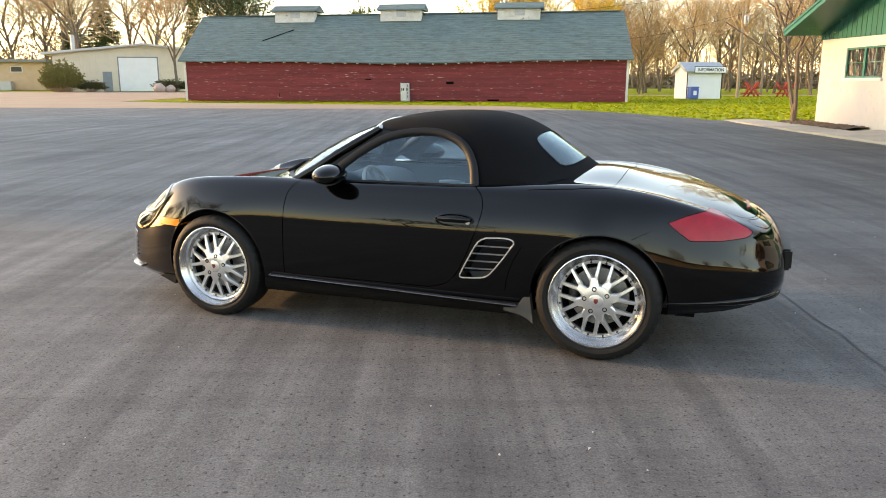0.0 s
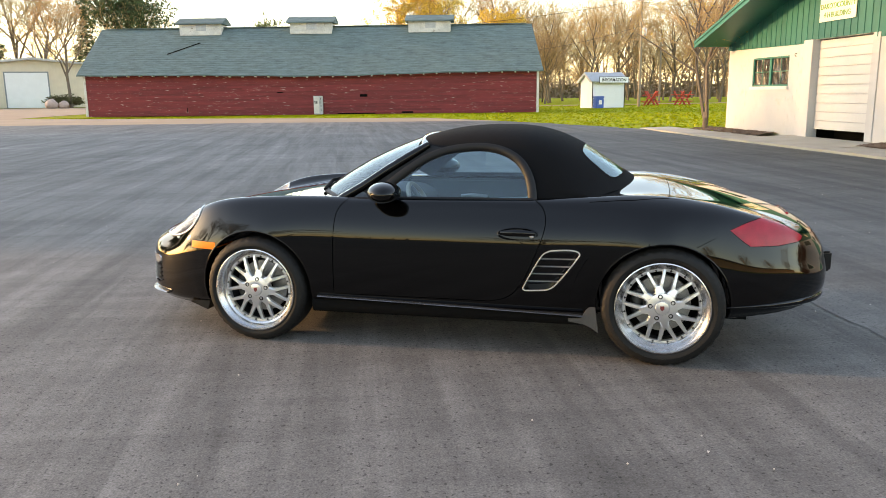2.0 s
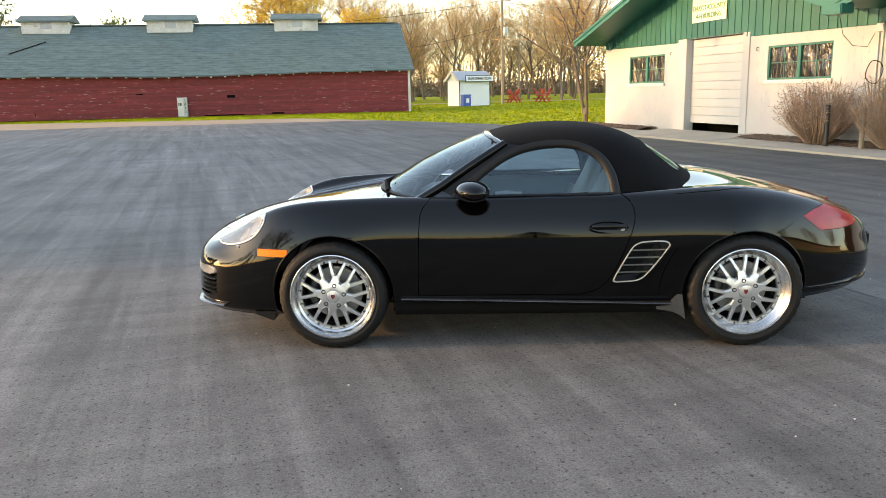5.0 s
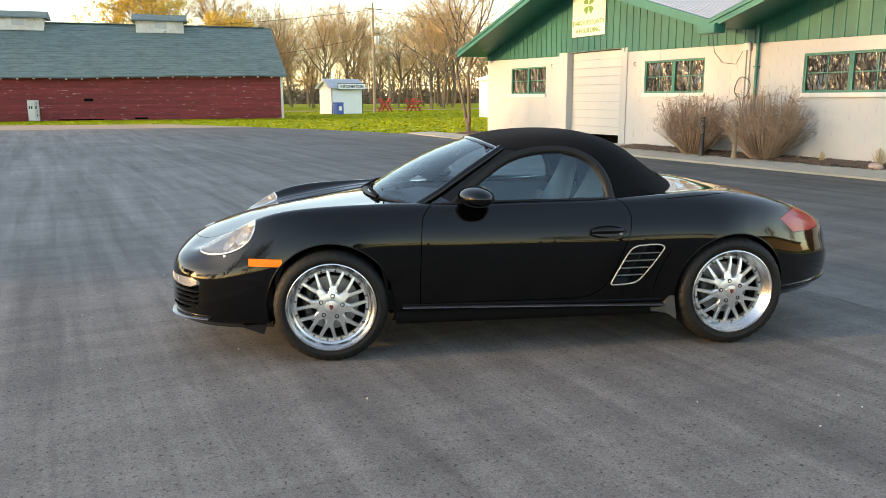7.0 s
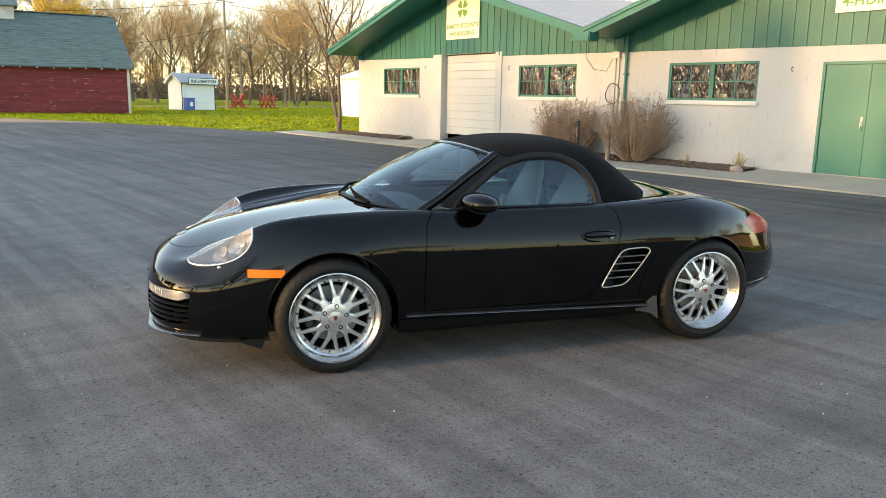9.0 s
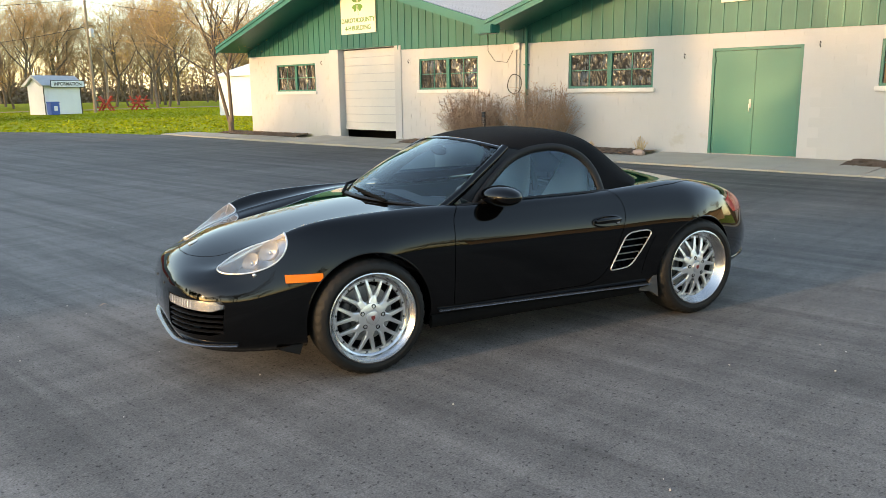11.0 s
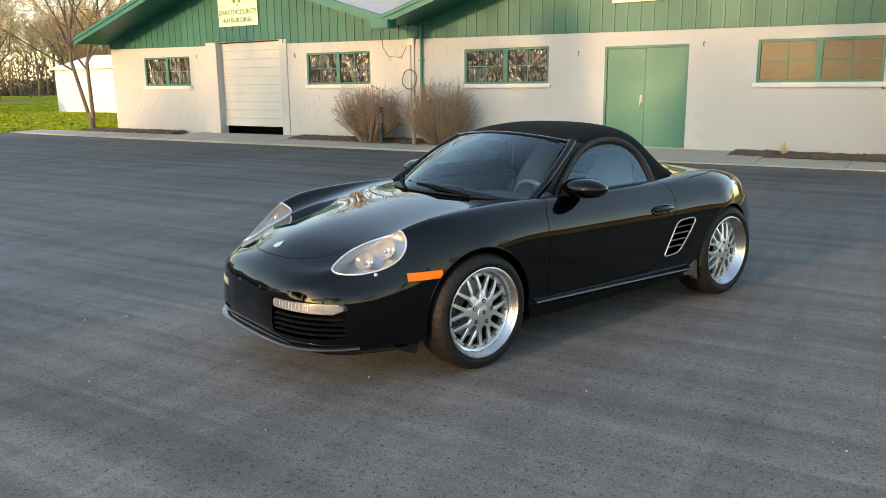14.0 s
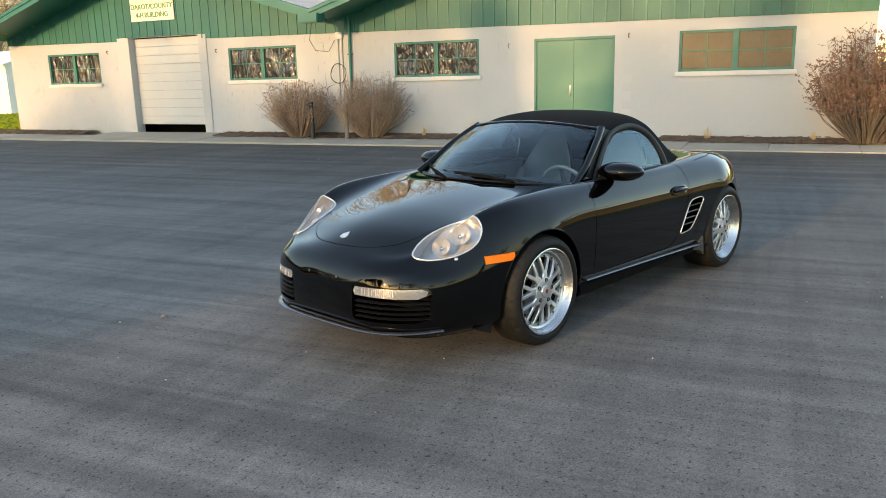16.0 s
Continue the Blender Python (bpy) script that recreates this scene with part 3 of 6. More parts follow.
dd = in_bld("door_2", "closed green steel double door with chrome handle", "double door")
part("door_frame", boxes(((0.0, 7.17, 0.1), (0.14, 7.23, 2.4)), ((0.0, 9.05, 0.1), (0.14, 9.11, 2.4)), ((0.001, 7.23, 2.34), (0.14, 9.05, 2.4))), M["green_trim"], dd)
for a, b in ((7.235, 8.137), (8.143, 9.045)):
    leaf = part("door_leaf", boxes(((0.03, a, 0.12), (0.08, b, 2.335)), bevel=0.004), M["green_door"], dd)
    hy = a + 0.01 if a < 8 else b - 0.01
    for hz in (0.35, 1.2, 2.1):
        part("hinge", boxes(((0.012, hy - 0.012, hz), (0.032, hy + 0.012, hz + 0.12))), M["green_trim"], leaf)
    if a > 8:
        part("lock_plate", boxes(((0.02, 8.195, 1.12), (0.03, 8.245, 1.3)), bevel=0.004), M["galv"], leaf)
        bm = bmesh.new()
        tube(bm, [(0.02, 8.22, 1.22), (-0.03, 8.22, 1.2), (-0.03, 8.22, 1.06), (0.02, 8.22, 1.04)], 0.01, 8)
        part("pull_handle", bm, M["chrome"], leaf, smooth=40)
part("threshold", boxes(((-0.02, 7.17, 0.06), (0.2, 9.11, 0.118))), M["concrete"], dd)

# downpipe, conduits, cable loops
pipe = in_bld("downpipe", "green painted downpipe at the valley of the roofs", "downpipe", "")
bm = bmesh.new()
tube(bm, [(-0.07, 14.23, 0.2), (-0.07, 14.23, 3.1), (-0.07, 14.3, 3.3)], 0.038, 10)
part("pipe", bm, M["green_trim"], pipe, smooth=40)
for z in (0.8, 2.2):
    part("strap", boxes(((-0.12, 14.17, z), (0.0, 14.29, z + 0.03))), M["green_trim"], pipe)
meter = in_bld("electric_conduit", "grey conduits with a coiled black cable on the wall", "conduit", "")
for yy in (14.5, 14.62):
    bm = bmesh.new()
    tube(bm, [(-0.03, yy, 1.0), (-0.03, yy, 2.75)], 0.018, 8)
    part("conduit", bm, M["galv"], meter, smooth=40)
part("junction_box", boxes(((-0.09, 14.46, 2.62), (0.0, 14.66, 2.8)), bevel=0.01), M["galv"], meter)
bm = bmesh.new()
tube(bm, [(-0.08 + 0.02 * math.sin(3 * q), 14.62 + 0.24 * math.cos(q), 1.72 + 0.26 * math.sin(q)) for q in (2 * math.pi * i / 24 for i in range(24))], 0.011, 6, closed=True)
part("coiled_cable", bm, M["wire"], meter, smooth=60)
bm = bmesh.new()
tube(bm, [(-1.1, 14.7, 3.0), (-0.5, 15.2, 2.6), (-0.1, 15.3, 2.35), (-0.06, 14.9, 2.3), (-0.06, 14.7, 2.6)], 0.007, 6)
part("hanging_cable", bm, M["wire"], meter, smooth=60)
for yy, z in ((5.95 + 0.9, 2.42), (9.75, 2.3), (18.8, 2.5), (23.15, 2.6)):
    hk = thing("wall_hook", "small rusty hook on the white wall", "hook", BLD @ pose(0, yy, z), "wall hooks")
    bm = bmesh.new()
    tube(bm, [(0, 0, 0), (-0.05, 0, 0.01), (-0.07, 0, -0.03), (-0.05, 0, -0.07), (-0.02, 0, -0.09)], 0.01, 6)
    part("hook", bm, M["iron"], hk, smooth=60)

# signs on the gables
sg = thing("sign", "cream sign board with a green clover and green lettering", "sign", BLD @ pose(-0.06, 21.09, 4.16))
part("board", boxes(((-0.015, -0.86, -0.74), (0.01, 0.86, 0.7)), bevel=0.004), M["sign"], sg)
for word, along_y, up_z in (("DAKOTA", 0.40, -0.33), ("COUNTY", -0.40, -0.33), ("4-H", 0.49, -0.57), ("BUILDING", -0.17, -0.57)):
    lettering(word, 0.205, M["sign_green"], sg, pose(-0.019, along_y, up_z, 90, 0, -90))
bm = bmesh.new()
for q in (45, 135, 225, 315):
    # a heart-shaped leaf with its point at the middle
    ca, sa = math.cos(radians(q)), math.sin(radians(q))
    half = [(0.03, 0.0), (0.10, 0.055), (0.17, 0.10), (0.23, 0.115), (0.27, 0.095), (0.285, 0.06), (0.27, 0.02), (0.245, 0.0)]
    leaf_line = half + [(a, -b) for a, b in half[-2:0:-1]]
    prism(bm, [(a * ca - b * sa, 0.2 + a * sa + b * ca) for a, b in leaf_line], 'x', -0.0195, -0.015)
prism(bm, [(-0.012, 0.18), (-0.05, -0.16), (-0.03, -0.17), (0.012, 0.18)], 'x', -0.0185, -0.015)
part("clover_emblem", bm, M["sign_green"], sg)
s2 = thing("sign", "cream sign board with green lettering on the gable", "sign", BLD @ pose(-0.06, 8.1, 3.75))
part("board", boxes(((-0.015, -0.85, -0.4), (0.01, 0.85, 0.4)), bevel=0.004), M["sign"], s2)
for word, along_y in (("4-H", 0.5), ("DINING", -0.23)):
    lettering(word, 0.28, M["sign_green"], s2, pose(-0.019, along_y, -0.2, 90, 0, -90))

# ---- long red barn ----
BARN = pose(-3.7, 63.0, 0, 0, 0, -8.95)
barn = thing("barn", "long weathered red barn with grey shingle roof and white vents", "barn", BARN)
HL, EV, RD, DP = 17.95, 3.2, 7.1, 9.6
part("front_wall", boxes(((-HL, 0.03, 0.0), (HL, 0.2, 3.25))), M["barn"], barn)
rng = random.Random(9)
z = 0.12
while z < 3.15:
    xx = -HL
    while xx < HL - 0.1:
        L = min(rng.uniform(3.2, 5.4), HL - xx)
        bm = bmesh.new()
        prism(bm, [(0.028, z + 0.14), (0.012, z), (0.03, z), (0.032, z + 0.14)], 'x', xx + 0.01, xx + L - 0.01)
        tilt = rng.uniform(-0.12, 0.12)
        part("board", bm, M["barn"], barn, m=pose(0, rng.uniform(-0.008, 0.004), rng.uniform(-0.008, 0.008), 0, tilt * 0.3, 0))
        xx += L
    z += 0.145
part("gable_wall", boxes(((HL - 0.15, 0.2, 0), (HL, DP, 3.2))), M["barn"], barn)
part("gable_wall", boxes(((-HL, 0.2, 0), (-HL + 0.15, DP, 3.2))), M["barn"], barn)
part("back_wall", boxes(((-HL + 0.15, DP - 0.15, 0), (HL - 0.15, DP, 3.2))), M["barn"], barn)
for s in (-1, 1):
    bm = bmesh.new()
    prism(bm, [(0.2, 3.2), (DP, 3.2), (DP / 2, RD - 0.1)], 'x', s * HL - 0.1, s * HL + 0.0)
    part("gable_top", bm, M["barn"], barn)
    part("corner_board", boxes(((s * HL - 0.09 + s * 0.06, -0.03, 0), (s * HL + 0.09 + s * 0.06, 0.03, 3.2))), M["white_board"], barn)
for x0, x1, z0, z1 in ((-9.9, -9.0, 0.28, 0.62), (4.0, 4.6, 1.35, 1.55), (7.3, 8.2, 0.05, 0.18), (2.2, 5.2, 0.02, 0.1), (-2.6, -2.1, 1.7, 1.78)):
    part("gap", boxes(((x0, -0.004, z0), (x1, 0.02, z1))), M["gap"], barn, "dark hole in the boards")
part("low_hatch", boxes(((-9.85, -0.02, 0.05), (-8.9, 0.01, 0.95)), bevel=0.01), M["barn"], barn)
# sagging eave: roof in strips along its length
sag = lambda xx: -0.2 * math.exp(-((xx - 1.0) / 8.0) ** 2) + 0.02 * math.sin(xx * 1.3)
ROWS_N, SEG = 22, 60
for front in (True, False):
    bm = bmesh.new()
    grid = []
    for i in range(SEG + 1):
        xx = -HL - 0.45 + (2 * HL + 0.9) * i / SEG
        col = []
        for j in range(ROWS_N + 1):
            f = j / ROWS_N
            for lip in (0.0, 0.018):
                yy = -0.45 + (DP / 2 + 0.45) * f if front else DP + 0.45 - (DP / 2 + 0.45) * f
                # the ends of the ridge stand in, so the verges lean
                col.append(bm.verts.new((xx * (1 - 0.014 * f) - 0.28 * f, yy, EV - 0.02 + sag(xx) * (1 - f) + (RD - EV) * f + lip + 0.05)))
        grid.append(col)
    for a, b in zip(grid, grid[1:]):
        for k in range(1, len(a) - 1):
            bm.faces.new((a[k], b[k], b[k + 1], a[k + 1]) if front else (a[k + 1], b[k + 1], b[k], a[k]))
    e = bmesh.ops.extrude_face_region(bm, geom=bm.faces[:])
    bmesh.ops.translate(bm, vec=(0, 0, -0.1), verts=[v for v in e["geom"] if isinstance(v, bmesh.types.BMVert)])
    bmesh.ops.recalc_face_normals(bm, faces=bm.faces)
    part("roof_slope", bm, M["shingle"], barn)
part("ridge_cap", boxes(((-HL * 0.985 - 0.28, DP / 2 - 0.16, RD + 0.04), (HL * 0.985 - 0.28, DP / 2 + 0.16, RD + 0.1))), M["shingle"], barn)
i = 0
xx = -HL + 1.5
while xx < HL:
    part("rafter_tail", boxes(((xx, -0.44, EV - 0.13 + sag(xx)), (xx + 0.09, 0.0, EV - 0.04 + sag(xx)))), M["white_board"], barn)
    xx += 1.02
part("eave_board", boxes(((-HL, -0.02, 2.96), (HL, 0.0, 3.1))), M["barn"], barn)
tear = part("roof_tear", boxes(((-1.42, -0.045, 0), (1.42, 0.045, 0.03))), M["gap"], barn, "dark torn strip of shingles", m=Matrix.Translation((-10.64, 2.4, 5.36)) @ Matrix((Vector((2.2, 1.388, 0.952)).normalized(), Vector((-1.388, 1.82, 1.25)).normalized(), Vector((0, -0.565, 0.825)))).transposed().to_4x4())
for c in (-9.7, -0.45, 9.4):
    cup = part("roof_vent", boxes(((c - 1.72, DP / 2 - 0.9, RD - 0.6), (c + 1.72, DP / 2 + 0.9, RD + 0.33))), M["white_board"], barn, "peeling white boarded roof vent")
    for k in range(4):
        part("louvre_board", boxes(((c - 1.74, DP / 2 - 0.93, RD - 0.55 + k * 0.215), (c + 1.74, DP / 2 - 0.9, RD - 0.345 + k * 0.215))), M["white_board"], cup)
    part("vent_hatch", boxes(((c - 0.35, DP / 2 - 0.96, RD - 0.25), (c + 0.5, DP / 2 - 0.93, RD + 0.28))), M["galv"], cup)
    bm = bmesh.new()
    prism(bm, [(DP / 2 - 1.25, RD + 0.28), (DP / 2 + 1.25, RD + 0.28), (DP / 2 + 1.2, RD + 0.38), (DP / 2, RD + 0.86), (DP / 2 - 1.2, RD + 0.38)], 'x', c - 2.0, c + 2.0)
    part("vent_roof", bm, M["shingle"], cup)
bx = thing("meter_box", "pale grey upright cabinet with faded stencil marks beside the barn wall", "cabinet", BARN @ pose(0.72, -0.22, 0))
part("cabinet_body", boxes(((-0.36, -0.1, 0.02), (0.36, 0.18, 1.45)), bevel=0.015), M["galv"], bx)
part("cabinet_door", boxes(((-0.33, -0.115, 0.1), (0.08, -0.1, 1.4)), bevel=0.004), M["white_board"], bx)
for k, (a, b) in enumerate(((-0.28, -0.2), (-0.15, -0.05), (0.12, 0.16))):
    part("stencil_bar", boxes(((a, -0.12, 0.85), (b, -0.1155 if a < 0.1 else -0.1, 1.05))), M["black_print"], bx)
for k in range(4):
    part("stencil_bar", boxes(((0.2, -0.105, 0.3 + 0.28 * k), (0.24, -0.1, 0.48 + 0.28 * k))), M["black_print"], bx)

# ---- information booth ----
bo = thing("booth", "small white information booth with grey gabled roof on the grass", "booth", pose(22.75, 73.4, 0, 0, 0, 13))
part("body", boxes(((0, 0, 0), (3.65, 2.2, 2.45)), bevel=0.01), M["white_metal"], bo)
bm = bmesh.new()
prism(bm, [(-0.32, 2.42), (0.0, 2.44), (1.1, 3.16), (2.2, 2.44), (2.52, 2.42), (2.55, 2.52), (1.1, 3.4), (-0.35, 2.52)], 'x', -0.3, 3.95)
part("roof", bm, M["galv"], bo)
bm = bmesh.new()
prism(bm, [(0.0, 2.45), (2.2, 2.45), (1.1, 3.15)], 'x', 0.0, 3.65)
part("gable", bm, M["white_metal"], bo)
for a in (-0.01, 3.57):
    part("corner_trim", boxes(((a, -0.02, 0), (a + 0.08, 0.0, 2.45))), M["plastic"], bo)
part("sign_board", boxes(((0.55, -0.42, 2.38), (3.75, -0.38, 2.9)), bevel=0.005), M["white_metal"], bo)
part("sign_edge", boxes(((0.5, -0.4, 2.33), (3.8, -0.37, 2.95))), M["plastic"], bo)
lettering("INFORMATION", 0.4, M["black_print"], bo, pose(2.15, -0.424, 2.63, 90, 0, 0), weight=0.02)
part("shutter", boxes(((0.4, -0.03, 0.7), (3.3, -0.0, 2.2))), M["white_metal"], bo)
bn = thing("recycling_bin", "blue plastic recycling bin with a white panel", "bin", pose(23.1, 72.5, 0, 0, 0, 13))
part("bin_body", boxes(((-0.4, -0.35, 0), (0.4, 0.35, 0.95)), bevel=0.05), M["blue"], bn)
part("lid", boxes(((-0.43, -0.38, 0.95), (0.43, 0.38, 1.12)), bevel=0.05), M["blue"], bn)
part("panel", boxes(((-0.16, -0.37, 0.35), (0.16, -0.35, 0.75))), M["white_metal"], bn, "white printed panel")


def picnic_table(m, group="picnic tables"):
    t = thing("picnic_table", "red painted wooden picnic table on the grass", "picnic table", m, group)
    for k in range(5):
        part("top_board", boxes(((-1.2, -0.38 + k * 0.155, 0.71), (1.2, -0.24 + k * 0.155, 0.79))), M["red_wood"], t)
    for s in (-1, 1):
        for k in range(2):
            part("seat_board", boxes(((-1.2, s * 0.72 - 0.14 + k * 0.145, 0.4), (1.2, s * 0.72 - 0.01 + k * 0.145, 0.48))), M["red_wood"], t)
    for x in (-0.85, 0.85):
        for s in (-1, 1):
            bm = bmesh.new()
            tube(bm, [(x, s * 0.62, 0), (x, s * 0.2, 0.72)], 0.1, 4)
            part("leg", bm, M["red_wood"], t)
        part("crossbeam", boxes(((x - 0.04, -0.8, 0.36), (x + 0.04, 0.8, 0.43))), M["red_wood"], t)
    return t


pt = picnic_table(pose(33.4, 85, -0.05, 0, 0, 55))
for x, y, q in ((37.3, 85.5, 48), (51, 86, 5), (53.5, 87, 20), (56, 86, 40), (58.2, 87.5, 10), (60.5, 86.5, -15), (52.7, 89, 80), (55.2, 89.5, 60)):
    copy_thing(pt, pose(x, y, -0.05, 0, 0, q))
# a second table lies upside down on each of these
for x, y, q in ((33.4, 85, 62), (37.3, 85.5, 40), (51, 86, 12), (56, 86, 33), (58.2, 87.5, 2)):
    up = copy_thing(pt, pose(x, y, 1.535, 180, 0, q))
    tagged(up, "red wooden picnic table lying upside down on another", "picnic table", "picnic tables")

# poles and lines
def utility_pole(x, y, h, q, label):
    p = thing("utility_pole", label, "utility pole", pose(x, y, 0, 0, 0, q), "utility poles")
    bm = bmesh.new()
    tube(bm, [(0, 0, -0.2), (0.02, 0, h * 0.5), (0, 0.02, h)], [0.17, 0.14, 0.11], 10)
    part("pole", bm, M["pole_wood"], p, smooth=40)
    part("crossarm", boxes(((-1.2, -0.2, h - 0.7), (1.2, -0.1, h - 0.58))), M["pole_wood"], p)
    return p


p1 = utility_pole(30.0, 80.0, 11.5, 20, "weathered wooden utility pole on the grass")
bm = bmesh.new()
lathe(bm, [(0.0, -0.4), (0.22, -0.4), (0.24, -0.35), (0.24, 0.35), (0.2, 0.42), (0, 0.44)], 16)
bmesh.ops.rotate(bm, matrix=Matrix.Rotation(radians(90), 3, 'X'), verts=bm.verts)
part("transformer", bm, M["galv"], p1, smooth=40, m=pose(0.1, -0.38, 7.6))
utility_pole(40.5, 100, 8.0, 20, "shorter wooden utility pole in the park")
utility_pole(22.0, 118, 9.5, 20, "slim wooden utility pole beyond the barn")
wires = tagged(new("overhead_wires"), "sagging overhead wires between the poles", "wires")
for (a, b, s) in (((30, 80, 10.8), (-6, 120, 11.5), 1.2), ((30.6, 80, 8.4), (22, 118, 7.5), 0.7), ((30, 80, 10.6), (70, 70, 10.6), 1.2)):
    bm = bmesh.new()
    a, b = Vector(a), Vector(b)
    tube(bm, [a.lerp(b, f) - Vector((0, 0, s * 4 * f * (1 - f))) for f in (i / 12 for i in range(13))], 0.02, 4)
    part("wire", bm, M["wire"], wires)

# ---- far sheds ----
sh = thing("metal_shed", "beige ribbed metal shed with white roller door and grey door", "shed", pose(-60.5, 133.5, 0, 0, 0, 12))
prof = [(-5, 0), (20, 0), (20, 6.6), (9.5, 7.7), (-5, 6.25)]
bm = bmesh.new()
prism(bm, prof, 'y', 0, 18)
part("shell", bm, M["beige_metal"], sh)
for k in range(50):
    xx = -5 + 0.5 * k + 0.2
    zt = 6.2 + (xx + 5) / 14.5 * 1.4 if xx < 9.5 else 7.6 - (xx - 9.5) / 10.5 * 1.1
    part("rib", boxes(((xx, -0.05, 0), (xx + 0.06, 0, zt))), M["beige_metal"], sh)
bm = bmesh.new()
prism(bm, [(-6.6, 6.0), (9.5, 7.7), (21, 6.5), (21, 6.85), (9.5, 8.05), (-6.6, 6.4)], 'y', -0.9, 18.5)
part("roof", bm, M["galv"], sh)
part("roller_door", boxes(((5.4, -0.1, 0.02), (11.6, -0.06, 5.6)), bevel=0.01), M["white_metal"], sh)
part("door_surround", boxes(((5.2, -0.13, 0), (5.4, -0.02, 5.8)), ((11.6, -0.13, 0), (11.8, -0.02, 5.8)), ((5.4, -0.13, 5.6), (11.6, -0.02, 5.8))), M["grey_door"], sh)
part("side_door", boxes(((2.7, -0.11, 0.02), (4.2, -0.06, 3.3)), bevel=0.01), M["grey_door"], sh)
bm = bmesh.new()
tube(bm, [(-2.5, 4, 6.4), (-2.5, 4, 9.5)], 0.35, 10)
part("flue", bm, M["galv"], sh, smooth=40)
ho = thing("low_house", "low tan building with a flat grey roof and small dark windows", "building", pose(-95, 150, 0, 0, 0, 8))
part("wall", boxes(((-14, 0, 0), (18, 12, 5.3))), M["tan_wall"], ho)
part("roof", boxes(((-15, -1.2, 5.3), (19, 13, 5.85))), M["grey_roof"], ho)
for x in (6.0, 12.0):
    w = part("window", boxes(((x, -0.08, 3.4), (x + 2.2, -0.01, 4.6))), M["white_trim"], ho)
    part("pane", boxes(((x + 0.15, -0.1, 3.55), (x + 2.05, -0.082, 4.45))), M["dull_pane"], w)
part("condenser", boxes(((10.5, -2.6, 0), (12.8, -0.9, 1.7)), bevel=0.08), M["galv"], ho)
s2 = thing("white_shed", "white ribbed metal shed behind the building", "shed", pose(28.8, 48.2, 0, 0, 0, -4))
bm = bmesh.new()
prism(bm, [(0, -0.1), (6, -0.1), (6, 2.9), (3.0, 3.85), (0, 2.95)], 'y', 0, 8)
part("shell", bm, M["white_metal"], s2)
bm = bmesh.new()
prism(bm, [(-0.25, 2.88), (3.0, 3.86), (6.25, 2.88), (6.25, 3.0), (3.0, 3.98), (-0.25, 3.0)], 'y', -0.2, 8.2)
part("roof", bm, M["white_metal"], s2)
for k in range(16):
    part("rib", boxes(((0.1 + 0.44 * k, -0.03, 0), (0.14 + 0.44 * k, 0, 2.5))), M["white_metal"], s2)
part("door_panel", boxes(((1.2, -0.05, 0.05), (2.4, -0.03, 2.1))), M["white_trim"], s2)

lh = thing("low_house", "long low tan building across the yard, lit by the evening sun", "building", pose(30, -34, 0, 0, 0, 28))
part("wall", boxes(((-22, 0, -0.1), (22, 10, 3.4))), M["tan_wall"], lh)
part("roof", boxes(((-23, -1.0, 3.4), (23, 11, 3.75))), M["grey_roof"], lh)
for x in range(-18, 20, 6):
    w = part("window", boxes(((x, -0.06, 1.2), (x + 1.8, 0.01, 2.4))), M["white_trim"], lh)
    part("pane", boxes(((x + 0.1, -0.08, 1.3), (x + 1.7, -0.062, 2.3))), M["dull_pane"], w)


# ---- the car: x forward, y to its left, z up ----
from mathutils.bvhtree import BVHTree

CAR = pose(-0.032, 5.147, 0, 0, 0, 160.1)
car = thing("car", "parked black two-seat roadster with black canvas top and silver wheels", "car", CAR)
X_MID, X_HALF, NST, NSEG = 0.015, 2.185, 230, 9


def turn_of(x):
    return math.asin(max(-1, min(1, (x - X_MID) / X_HALF)))


STN = np.linspace(-math.pi / 2, math.pi / 2, NST)


def along(rows):
    """Smooth curves along the car from rows of x and values."""
    rows = sorted(rows)
    th = [turn_of(r[0]) for r in rows]
    out = []
    k = np.exp(-0.5 * (np.arange(-12, 13) / 3.6) ** 2)
    k /= k.sum()
    for c in range(1, len(rows[0])):
        v = np.interp(STN, th, [r[c] for r in rows])
        pad = np.concatenate([2 * v[0] - v[12:0:-1], v, 2 * v[-1] - v[-2:-14:-1]])
        out.append(np.convolve(pad, k, 'valid'))
    return out


CENTRE = [(2.20, .43), (2.188, .52), (2.15, .585), (2.08, .638), (1.98, .69), (1.85, .74), (1.6, .798), (1.3, .846), (1.0, .89), (.8, .905), (.5, .895), (-.5, .89),
          (-.9, .95), (-1.1, .972), (-1.22, .955), (-1.3, .932), (-1.6, .872), (-1.85, .805), (-2.02, .735), (-2.1, .68), (-2.15, .58), (-2.17, .48)]
VALLEY = [(2.20, .03, .43), (2.15, .25, .575), (2.08, .32, .612), (1.98, .42, .625), (1.9, .47, .672), (1.8, .5, .715), (1.6, .52, .772), (1.3, .55, .824), (1.0, .58, .866), (.8, .6, .88),
          (0, .62, .885), (-.8, .6, .912), (-1.1, .56, .928), (-1.3, .52, .912), (-1.6, .5, .866), (-1.85, .47, .798), (-2.02, .42, .725), (-2.1, .35, .66), (-2.17, .15, .48)]
